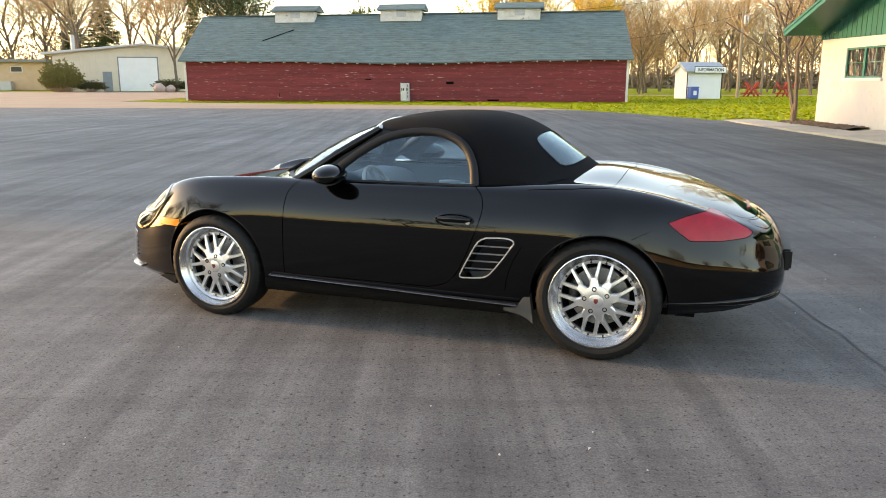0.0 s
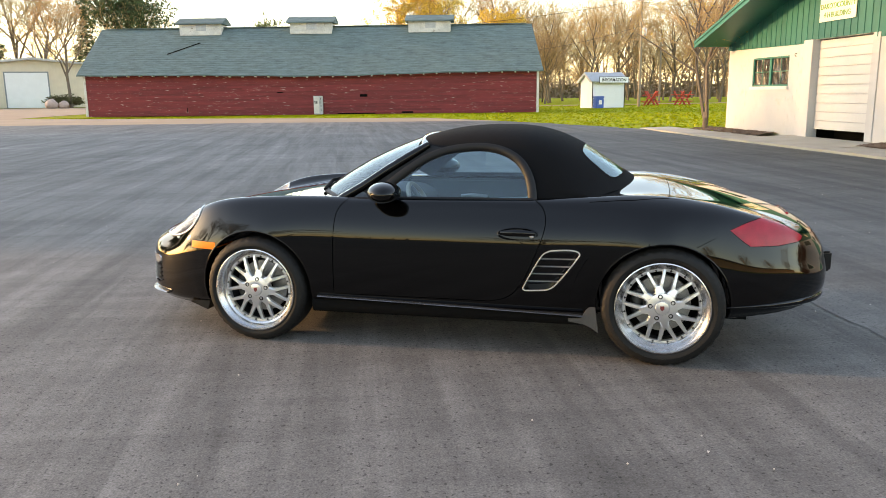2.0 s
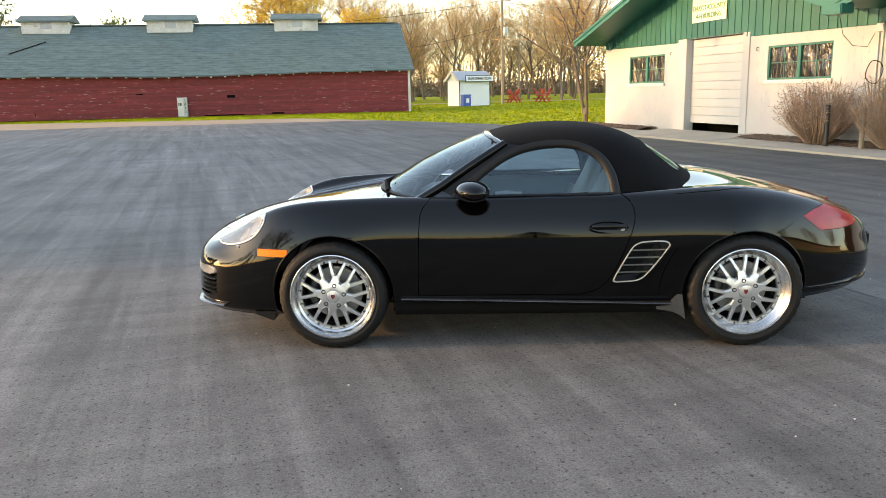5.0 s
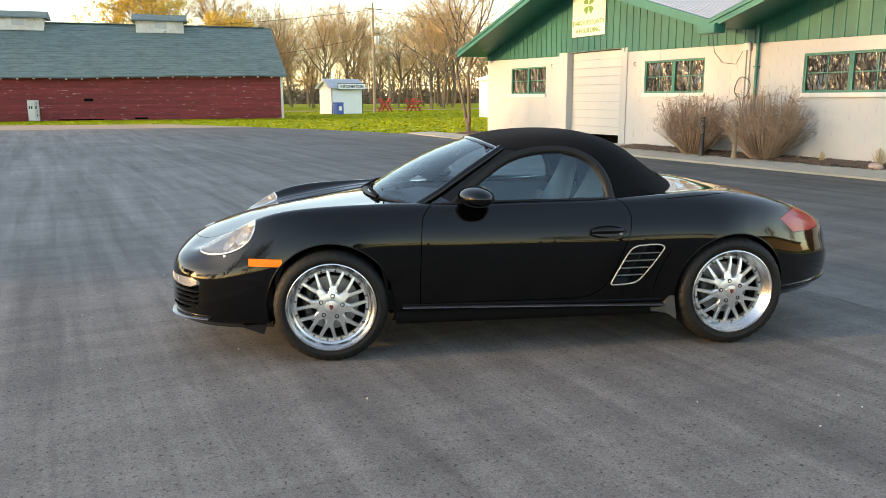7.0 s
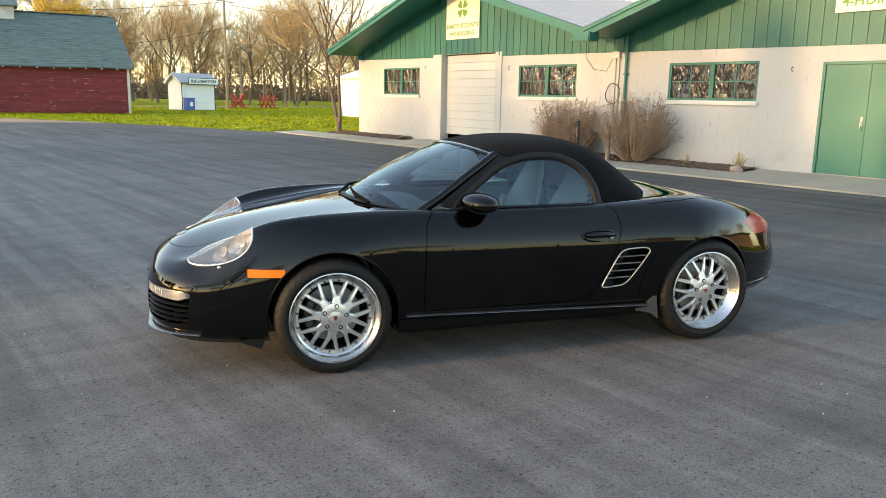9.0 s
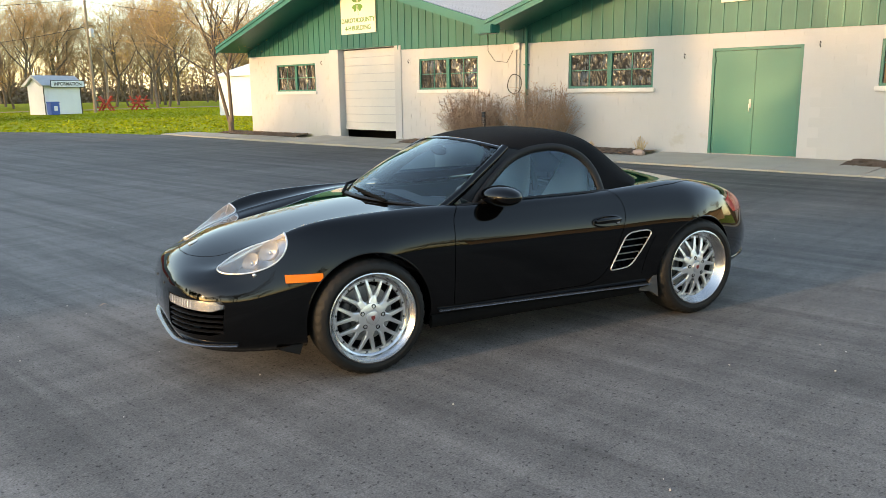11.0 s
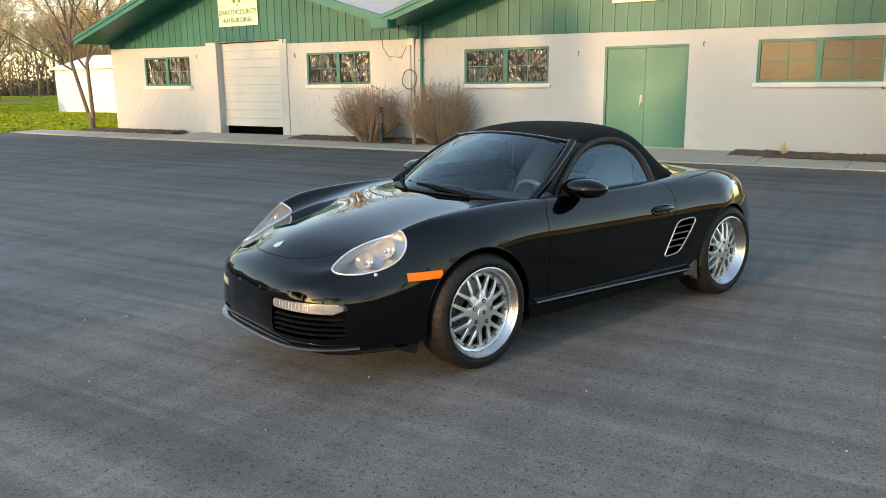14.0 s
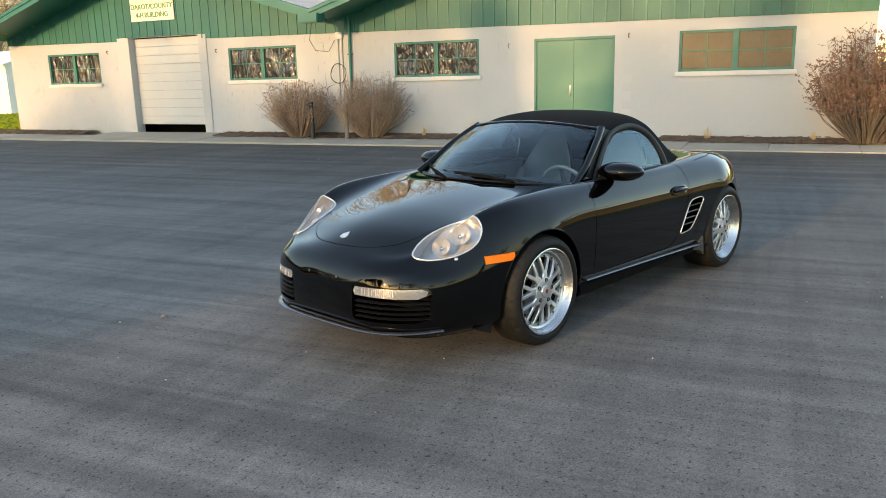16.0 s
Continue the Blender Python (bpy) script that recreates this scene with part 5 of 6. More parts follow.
# lower lip of the nose, grey for its sky highlight; deflector at the tail
bm = bmesh.new()
ys = np.linspace(-0.68, 0.68, 28)
tube(bm, [(nose_x(y, 0.26) + 0.004, y, 0.222 + 0.012 * (y / .68) ** 2) for y in ys], [(0.022, 0.008)] * 28, 8)
part("front_lip", bm, M["highlight_trim"], car, smooth=60)
bm = bmesh.new()
tube(bm, [(nose_x(y, 0.34, -1) + 0.004, y, 0.33) for y in np.linspace(-0.8, 0.8, 28)], [(0.016 * (1 - (abs(k - 13.5) / 13.6) ** 6), 0.022 * (1 - (abs(k - 13.5) / 13.6) ** 6)) for k in range(28)], 10)
part("rear_lip", bm, M["paint"], car, smooth=60)
bm = boxes(((nose_x(0.2, 0.5, -1) - 0.025, -0.26, 0.44), (nose_x(0.2, 0.5, -1) + 0.03, 0.26, 0.56)), bevel=0.012)
part("plate_holder", bm, M["plastic"], car)
skin_part("rear_spoiler", spoil_me, M["paint"], car)
zb = BASE_TREE.ray_cast(Vector((-1.945, 0, 2)), Vector((0, 0, -1)))[0].z
bm = boxes(((-1.955, -0.15, zb - 0.012), (-1.935, 0.15, zb + 0.004)), bevel=0.003)
part("brake_lamp", bm, M["red_lens"], car, "slim red high brake lamp")
cz, nz, _ = BASE_TREE.find_nearest(Vector((1.985, 0, 0.67)))[:3]
bm = bmesh.new()
prism(bm, [(0.03, 0), (0.026, 0.024), (0, 0.027), (-0.034, 0.0), (0, -0.027), (0.026, -0.024)], 'z', 0.0, 0.005)
part("hood_badge", bm, M["chrome"], car, "small silver shield badge on the hood", m=Matrix.Translation(cz) @ nz.to_track_quat('Z', 'X').to_matrix().to_4x4() @ pose(0, 0, 0, 0, 0, 180))
for y in (-0.1, 0.14):
    bm = bmesh.new()
    ball(bm, BASE_TREE.ray_cast(Vector((3, y, 0.5)), Vector((-1, 0, 0)))[0], (0.006, 0.009, 0.009), 10, 6)
    part("plate_bolt", bm, M["iron"], car, smooth=60)
# underbody closes the view beneath
part("underbody", boxes(((-1.7, -0.5, 0.19), (1.7, 0.5, 0.24)), ((-0.8, -0.75, 0.2), (0.8, 0.75, 0.26))), M["gap"], car)

# canvas top
TOPN = 60
XT = np.linspace(0.25, -1.09, TOPN)


def top_curve(rows):
    rows = sorted(rows)
    v = np.interp(XT, [r[0] for r in rows], [r[1] for r in rows])
    k = np.exp(-0.5 * (np.arange(-6, 7) / 2.2) ** 2)
    k /= k.sum()
    return np.convolve(np.concatenate([2 * v[0] - v[6:0:-1], v, 2 * v[-1] - v[-2:-8:-1]]), k, 'valid')


ZT = top_curve([(.25, 1.238), (.1, 1.275), (-.1, 1.293), (-.3, 1.293), (-.45, 1.277), (-.6, 1.236), (-.72, 1.178), (-.85, 1.10), (-1.0, .995), (-1.09, .935)])
YB = top_curve([(.25, .70), (-.4, .705), (-.7, .69), (-1.09, .63)])
ZB = top_curve([(.25, .86), (-.5, .87), (-.8, .885), (-1.09, .90)])


def canvas_ring(i, inset=0.0):
    h = max(0.02, (ZT[i] - 0.89) / 0.4)
    zt = ZT[i] - inset
    pts = [np.array(p) for p in ((0.0, zt), (0.30, zt - 0.012 * h), (0.475 - inset * .5, zt - 0.055 * h), (0.575 - inset, zt - 0.14 * h), (0.635 - inset, zt - 0.26 * h), (YB[i] - inset, ZB[i]))]
    half = catmull(pts, 7)
    k = 0.30 * ease(0.25, 1.05, -XT[i])
    pt = lambda y, z: (XT[i] + k * (abs(y) / 0.68) ** 2, y, z)
    return [pt(y, z) for y, z in half], [pt(-y, z) for y, z in half[:0:-1]]


bm = bmesh.new()
outer, inner = [], []
for i in range(TOPN):
    a, b = canvas_ring(i)
    outer.append([bm.verts.new(p) for p in list(reversed(a)) + list(reversed(b))])
    a, b = canvas_ring(i, 0.014)
    inner.append([bm.verts.new(p) for p in list(reversed(a)) + list(reversed(b))])
m_ = len(outer[0])
for g, flip in ((outer, False), (inner, True)):
    for a, b in zip(g, g[1:]):
        for k in range(m_ - 1):
            q = (a[k], a[k + 1], b[k + 1], b[k])
            bm.faces.new(q[::-1] if flip else q)
for a, b in ((outer[0], inner[0]), (outer[-1], inner[-1])):
    for k in range(m_ - 1):
        bm.faces.new((a[k], b[k], b[k + 1], a[k + 1]))
for a, b, c, d in zip(outer, outer[1:], inner, inner[1:]):
    bm.faces.new((a[0], b[0], d[0], c[0]))
    bm.faces.new((a[-1], c[-1], d[-1], b[-1]))
bmesh.ops.recalc_face_normals(bm, faces=bm.faces)
top_tree = BVHTree.FromBMesh(bm)
top_me = to_mesh(bm)
ARCH = curve2([(.46, .885), (.30, 1.015), (.16, 1.105), (.02, 1.152), (-.15, 1.168), (-.28, 1.148), (-.38, 1.092), (-.44, 1.0), (-.465, .885)], 5)
cut = bmesh.new()
for s in (1, -1):
    prism(cut, grow(ARCH + [(-.465, .80), (.46, .80)], 0.028), 'y', *sorted((s * 0.45, s * 1.0)))
RWIN = curve2([(-.36, -.02), (-.315, .11), (-.2, .145), (0, .15), (.2, .145), (.315, .11), (.36, -.02), (.355, -.11), (.2, -.145), (0, -.15), (-.2, -.145), (-.355, -.11)], 3)
RC, RN = Vector((-.86, 0, 1.09)), Vector((-.63, 0, .77)).normalized()
RU = Vector((RN.z, 0, -RN.x))


def rear_ring(scale, lift):
    return [RC + Vector((0, 1, 0)) * a * scale + RU * b * scale + RN * lift for a, b in RWIN]


e0, e1 = [cut.verts.new(p) for p in rear_ring(1, -0.12)], [cut.verts.new(p) for p in rear_ring(1, 0.2)]
n_ = len(e0)
fs = [cut.faces.new(e0), cut.faces.new(e1[::-1])] + [cut.faces.new((e0[k], e1[k], e1[(k + 1) % n_], e0[(k + 1) % n_])) for k in range(n_)]
bmesh.ops.recalc_face_normals(cut, faces=fs)
top_me = combine(top_me, cut, 'DIFFERENCE')
bm = bmesh.new()
bm.from_mesh(top_me)
part("canvas_top", bm, M["canvas"], car, "black canvas convertible top, closed", smooth=35)
bm = bmesh.new()
proj = []
for sc in (1.0, 0.7, 0.4, 0.1):
    ring = []
    for p in rear_ring(sc, 0.2):
        hit = top_tree.ray_cast(p, -RN)
        ring.append(bm.verts.new((hit[0] if hit[0] else p - RN * 0.2) - RN * 0.004))
    proj.append(ring)
for a, b in zip(proj, proj[1:]):
    for k in range(n_):
        bm.faces.new((a[k], a[(k + 1) % n_], b[(k + 1) % n_], b[k]))
bm.faces.new(proj[-1])
bmesh.ops.recalc_face_normals(bm, faces=bm.faces)
edge = [v.co.copy() for v in proj[0]]
rear_glass = part("rear_window", bm, M["car_glass"], car, smooth=80)
bm = bmesh.new()
tube(bm, edge, 0.006, 6, closed=True)
part("rear_window_seal", bm, M["gap"], car, smooth=60)


def glass_y(x, z):
    return 0.705 - 0.105 * ((z - 0.87) / 0.3) - 0.035 * ((z - 0.87) / 0.3) ** 2 - 0.02 * max(0, x - 0.1)


for s in (1, -1):
    bm = bmesh.new()
    rings = []
    c = (-.03, .98)
    for f in (1.0, 0.8, 0.6, 0.4, 0.2):
        rings.append([bm.verts.new((c[0] + (x - c[0]) * f, s * glass_y(c[0] + (x - c[0]) * f, c[1] + (z - c[1]) * f), c[1] + (z - c[1]) * f)) for x, z in ARCH])
    for a, b in zip(rings, rings[1:]):
        for k in range(len(a)):
            bm.faces.new((a[k], a[(k + 1) % len(a)], b[(k + 1) % len(a)], b[k]))
    bm.faces.new(rings[-1])
    bmesh.ops.recalc_face_normals(bm, faces=bm.faces)
    part("side_window", bm, M["car_glass"], car, smooth=80)
    bm = bmesh.new()
    tube(bm, [(x, s * (glass_y(x, z) + 0.006), z) for x, z in grow(ARCH, 0.014)], [(0.026, 0.014)] * len(ARCH), 8, up=(0, 1, 0))
    part("window_surround", bm, M["plastic"], car, smooth=60)
    bm = bmesh.new()
    tube(bm, [(.62, s * .725, .884), (.2, s * .728, .895), (-.2, s * .726, .896), (-.50, s * .722, .898)], (0.014, 0.009), 8)
    part("belt_seal", bm, M["plastic"], car, smooth=60)
    # A pillar
    bm = bmesh.new()
    tube(bm, [(.72, s * .695, .855), (.55, s * .668, .952), (.40, s * .630, 1.052), (.27, s * .588, 1.132), (.17, s * .545, 1.195)], [(0.024, 0.026), (0.024, 0.027), (0.024, 0.027), (0.026, 0.026), (0.03, 0.02)], 12)
    part("windscreen_pillar", bm, M["paint"], car, smooth=60)
    # dark corner between pillar and window frame
    bm = bmesh.new()
    ra = [(.58, s * .668, .935), (.40, s * .630, 1.045), (.27, s * .588, 1.128), (.15, s * .548, 1.19)]
    rb = [(x, s * (glass_y(x, z) - 0.002), z) for x, z in ((.475, .885), (.31, 1.018), (.165, 1.112), (.02, 1.165))]
    strip = [[bm.verts.new(Vector(p) + Vector((0, -s * d, 0))) for p in r] for r in (ra, rb) for d in (0.0, 0.012)]
    for a, b in ((0, 2), (3, 1), (2, 3), (1, 0)):
        for k in range(3):
            bm.faces.new((strip[a][k], strip[a][k + 1], strip[b][k + 1], strip[b][k]))
    bmesh.ops.recalc_face_normals(bm, faces=bm.faces)
    part("window_corner", bm, M["plastic"], car, smooth=40)
    # wing mirror
    mir = part("wing_mirror", (lambda b: ball(b, (0, 0, 0), (0.1, 0.15, 0.062), 28, 16))(bmesh.new()), M["paint"], car, smooth=80, m=pose(.37, s * .83, .937, 0, 0, s * 12))
    bm = bmesh.new()
    lathe(bm, [(0.001, 0), (0.05, 0.0), (0.05, 0.003), (0.001, 0.003)], 24)
    part("mirror_glass", bm, M["mirror"], mir, smooth=30, m=Matrix.Translation((-0.084, 0, 0)) @ pose(0, 0, 0, 0, 0, 90) @ Matrix.Diagonal((1.25, 1, 0.55, 1)))
    bm = bmesh.new()
    tube(bm, [(.41, s * .70, .885), (.40, s * .745, .9), (.385, s * .79, .915)], [(0.06, 0.018), (0.045, 0.014), (0.05, 0.016)], 10)
    part("mirror_arm", bm, M["plastic"], car, smooth=60)

# windscreen, header rail, wipers
bm = bmesh.new()
grid = []
NV, NU = 12, 28
for j in range(NV + 1):
    f = j / NV
    row = []
    for i in range(NU + 1):
        u = -1 + 2 * i / NU
        b = Vector((.965 - .32 * abs(u) ** 2.3, .675 * u, 0.874 + 0.026 * (1 - u * u)))
        t = Vector((.285 - .085 * u * u, .535 * u, 1.232 - .042 * u * u))
        p = b.lerp(t, f) + Vector((.02, 0, .03)) * math.sin(math.pi * f) * 0.8
        row.append(bm.verts.new(p))
    grid.append(row)
for a, b in zip(grid, grid[1:]):
    for k in range(NU):
        bm.faces.new((a[k], a[k + 1], b[k + 1], b[k]))
head = [v.co.copy() for v in grid[-1]]
foot = [v.co.copy() for v in grid[0]]
part("windscreen", bm, M["screen_glass"], car, smooth=80)
bm = bmesh.new()
tube(bm, [p + Vector((-0.012, 0, 0.0)) for p in head], [(0.024, 0.011)] * len(head), 8)
part("header_rail", bm, M["paint"], car, smooth=60)
bm = bmesh.new()
tube(bm, [p + Vector((0.008, 0, -0.004)) for p in foot], [(0.02, 0.008)] * len(foot), 8)
part("cowl", bm, M["plastic"], car, smooth=60)
for y0, y1 in ((0.38, -0.12), (-0.15, -0.55)):
    bm = bmesh.new()
    fx = lambda y: .965 - .32 * (abs(y) / .675) ** 2.3
    tube(bm, [(fx(y0) + 0.03, y0, .895), (fx((y0 + y1) / 2) - 0.01, (y0 + y1) / 2, .925), (fx(y1) - 0.04, y1, .93)], [(0.014, 0.01), (0.01, 0.012), (0.006, 0.006)], 6)
    w = part("wiper_arm", bm, M["gap"], car, smooth=60)
    bm = bmesh.new()
    ya, yb = y0 - 0.1, y1 - 0.12
    tube(bm, [(fx(y) - 0.05 - 0.02 * (i % 2), y, .922) for i, y in enumerate((ya, (ya + yb) / 2, yb))], (0.006, 0.012), 6)
    part("wiper_blade", bm, M["gap"], w, smooth=60)

# cabin
part("cabin_floor", boxes(((-0.74, -0.624, 0.3), (0.75, 0.624, 0.32))), M["dash"], car)
bm = bmesh.new()
tube(bm, [(.58, -.6, .74), (.57, -.3, .775), (.57, 0, .76), (.57, .3, .79), (.58, .6, .74)], [(0.2, 0.10)] * 5, 12)
part("dashboard", bm, M["dash"], car, smooth=60)
part("centre_console", boxes(((-0.5, -0.11, 0.31), (0.5, 0.11, 0.56)), bevel=0.04), M["dash"], car)
part("rear_bulkhead", boxes(((-0.73, -0.62, 0.31), (-0.62, 0.62, 0.86)), bevel=0.03), M["dash"], car)
for s in (1, -1):
    st = part("seat", boxes(((-0.38, s * 0.34 - 0.24, 0.36), (0.14, s * 0.34 + 0.24, 0.50)), bevel=0.05), M["seat"], car, "pale grey leather bucket seat", smooth=60)
    bm = bmesh.new()
    prof = [(-.33, .46), (-.37, .62), (-.43, .78), (-.48, .90), (-.52, 1.02), (-.535, 1.10)]
    wid = [.23, .25, .25, .20, .14, .10]
    dep = [.07, .07, .065, .055, .05, .04]
    tube(bm, [(x, s * 0.34, z) for x, z in prof], [(w, d) for w, d in zip(wid, dep)], 20, up=(1, 0, 0))
    part("backrest", bm, M["seat"], st, smooth=60)
    for q in (-1, 1):
        bm = bmesh.new()
        tube(bm, [(-.27, s * .34 + q * .21, .50), (-.31, s * .34 + q * .225, .64), (-.38, s * .34 + q * .21, .80)], [0.035, 0.045, 0.03], 10)
        part("side_bolster", bm, M["seat"], st, smooth=60)
    part("door_trim", boxes(((-0.45, s * 0.60 - 0.02, 0.4), (0.6, s * 0.60 + 0.02, 0.87)), bevel=0.015), M["dash"], car)
    bm = bmesh.new()
    tube(bm, [(0.2, s * .575, .74), (0.12, s * .56, .745), (0.0, s * .57, .74)], [0.012, 0.018, 0.012], 10)
    part("inner_handle", bm, M["chrome"], car, smooth=60)
    bm = bmesh.new()
    tube(bm, [(-.56, s * .34 + .16 * math.cos(q), .80 + .26 * math.sin(q)) for q in np.linspace(0, math.pi, 14)], 0.022, 8)
    part("roll_bar", bm, M["plastic"], car, smooth=60)
bm = bmesh.new()
wc = Vector((.27, .34, .77))
ax = Vector((-.9, 0, .42)).normalized()
u1 = Vector((0, 1, 0))
u2 = ax.cross(u1)
tube(bm, [wc + (u1 * math.cos(q) + u2 * math.sin(q)) * 0.18 for q in (2 * math.pi * k / 36 for k in range(36))], 0.015, 8, closed=True)
wheel_ = part("steering_wheel", bm, M["seat"], car, "pale leather steering wheel", smooth=60)
for q in (0, 180, 270):
    bm = bmesh.new()
    tube(bm, [wc, wc + (u1 * math.cos(radians(q)) + u2 * math.sin(radians(q))) * 0.175], [(0.025, 0.01), (0.016, 0.01)], 6)
    part("wheel_spoke", bm, M["dash"], wheel_)
part("wheel_boss", (lambda b: ball(b, wc, (0.05, 0.06, 0.055), 16, 10))(bmesh.new()), M["dash"], wheel_, smooth=60)
part("inside_mirror", (lambda b: ball(b, (.36, .02, 1.155), (0.018, 0.11, 0.034), 18, 10))(bmesh.new()), M["plastic"], car, smooth=60)

# ---- wheels ----
def spoke_arm(bm, a0, r0, a1, r1, w0, w1, y0, y1, t0, t1):
    """A tapering bar with a raised middle from hub to rim."""
    p0, p1 = Vector((r0 * math.cos(a0), 0, r0 * math.sin(a0))), Vector((r1 * math.cos(a1), 0, r1 * math.sin(a1)))
    d = (p1 - p0).normalized()
    sd = Vector((-d.z, 0, d.x))
    rings = []
    for f in (0.0, 0.3, 0.7, 1.0):
        p = p0.lerp(p1, f)
        w, yy, t = w0 + (w1 - w0) * f, y0 + (y1 - y0) * f ** 1.6, t0 + (t1 - t0) * f
        rings.append([bm.verts.new(p + sd * a * w + Vector((0, yy + b * t, 0))) for a, b in ((-1, -1), (-1, -0.2), (-0.68, 0), (0.68, 0), (1, -0.2), (1, -1))])
    for a, b in zip(rings, rings[1:]):
        for k in range(6):
            bm.faces.new((a[k], a[(k + 1) % 6], b[(k + 1) % 6], b[k]))
    bm.faces.new(rings[0])
    bm.faces.new(rings[-1][::-1])
    return bm


def make_wheel(x, s, rt, width, y_out, dish, spin):
    """Wheel with outer tyre face at y_out; dish: how deep the spokes sit behind the rim's lip."""
    w = thing("wheel", "", "", None)
    w.parent = car
    w.matrix_basis = pose(x, 0, rt - 0.004) if s > 0 else pose(x, 0, rt - 0.004, 0, 0, 180)
    yo, yi = y_out, y_out - width
    prof = [(.248, yi + .02), (.262, yi), (rt - .05, yi - .006), (rt - .015, yi + .008), (rt - .003, yi + .03), (rt, yi + .07), (rt, yo - .07), (rt - .002, yo - .034), (rt - .006, yo - .026), (rt - .018, yo - .006), (rt - .03, yo + .002), (rt - .05, yo + .007), (.285, yo + .006), (.268, yo + .002), (.258, yo - .006), (.25, yo - .022)]
    bm = bmesh.new()
    lathe(bm, prof, 144, wobble=lambda i, j: -0.004 if (i % 4 == 0 and 7 <= j <= 9) else 0)
    part("tyre", bm, M["rubber"], w, smooth=22)
    rim = bmesh.new()
    lathe(rim, [(.243, yo - .03), (.25, yo - .012), (.257, yo - .004), (.257, yo + .001), (.251, yo + .003), (.247, yo - .004), (.243, yo - .012), (.237, yo - .017), (.226, yo - .026 - dish * .35), (.217, yo - .012 - dish * .75), (.2125, yo - dish - .006), (.208, yo - dish - .016)], 96)
    rim = part("rim", rim, M["polished"], w, smooth=40)
    bm = bmesh.new()
    lathe(bm, [(.208, yo - dish - .014), (.206, yo - dish - .05), (.205, yi + .05), (.235, yi + .01)], 64)
    part("barrel", bm, M["iron"], w, smooth=40)
    bm = bmesh.new()
    lathe(bm, [(.2135, yo - dish - .008), (.211, yo - dish - .006), (.1985, yo - dish - .007), (.196, yo - dish - .012), (.196, yo - dish - .03)], 96)
    part("rim_flange", bm, M["silver"], rim, smooth=40)
    # the hub stands forward of the flange, the arms lean back to it
    yh, yr = yo - .034, yo - dish - .012
    ym = yh * .7 + yr * .3
    for k in range(8):
        c = spin + k * math.pi / 4
        bm = bmesh.new()
        spoke_arm(bm, c, .068, c, .122, .029, .018, yh + .008, ym + .006, .03, .028)
        bmesh.ops.recalc_face_normals(bm, faces=bm.faces)
        part("spoke_root", bm, M["silver"], rim)
        for q in (-1, 1):
            bm = bmesh.new()
            spoke_arm(bm, c + q * radians(4.2), .102, c + q * radians(13.2), .211, .0122, .009, ym + .008, yr + .005, .028, .02)
            bmesh.ops.recalc_face_normals(bm, faces=bm.faces)
            part("spoke", bm, M["silver"], rim)
            bm = bmesh.new()
            a = c + radians(11.25) + q * radians(11.25)
            ball(bm, (.2045 * math.cos(a), yo - dish - .005, .2045 * math.sin(a)), (.0062, .007, .0062), 8, 6)
            part("rim_bolt", bm, M["iron"], rim, smooth=60)
    bm = bmesh.new()
    lathe(bm, [(.084, yh - .035), (.086, yh - .004), (.081, yh + .0085), (.06, yh + .014), (.04, yh + .014)], 40)
    part("hub", bm, M["silver"], rim, smooth=40)
    bm = bmesh.new()
    lathe(bm, [(.04, yh + .012), (.036, yh + .02), (.02, yh + .023), (.001, yh + .024)], 30)
    part("centre_cap", bm, M["silver"], rim, smooth=40)
    bm = bmesh.new()
    prism(bm, [(-.011, .013), (.011, .013), (.011, -.003), (0, -.015), (-.011, -.003)], 'y', yh + .022, yh + .0252)
    part("cap_emblem", bm, M["emblem"], rim, "small red and dark shield on the cap")
    for k in range(5):
        a = spin + math.pi / 10 + k * 2 * math.pi / 5
        cx, cz_ = .064 * math.cos(a), .064 * math.sin(a)
        bm = bmesh.new()
        lathe(bm, [(.013, yh - .01), (.013, yh + .014), (.009, yh + .017), (.006, yh + .006), (.001, yh + .006)], 12)
        bmesh.ops.translate(bm, vec=(cx, 0, cz_), verts=bm.verts)
        part("wheel_bolt", bm, M["plastic"], rim, smooth=40)
    bm = bmesh.new()
    lathe(bm, [(.06, yo - .13), (.16, yo - .13), (.16, yo - .155), (.06, yo - .155)], 40, closed=True)
    part("brake_disc", bm, M["disc"], w, smooth=30)
    bm = bmesh.new()
    tube(bm, [((.135) * math.cos(q), yo - .12, .135 * math.sin(q)) for q in np.linspace(-0.5, 0.6, 6)], [(.035, .035)] * 6, 8, up=(0, 1, 0))
    part("brake_caliper", bm, M["iron"], w, smooth=50)
    bm = bmesh.new()
    lathe(bm, [(.001, yo - .17), (.21, yo - .17), (.21, yo - .18), (.001, yo - .18)], 32)
    part("backing_plate", bm, M["gap"], w)
    return w


make_wheel(1.2075, 1, .328, .225, .862, .046, radians(8))
make_wheel(1.2075, -1, .328, .225, .862, .046, radians(20))
make_wheel(-1.2075, 1, .335, .265, .872, .052, radians(-11))
make_wheel(-1.2075, -1, .335, .265, .872, .066, radians(30))


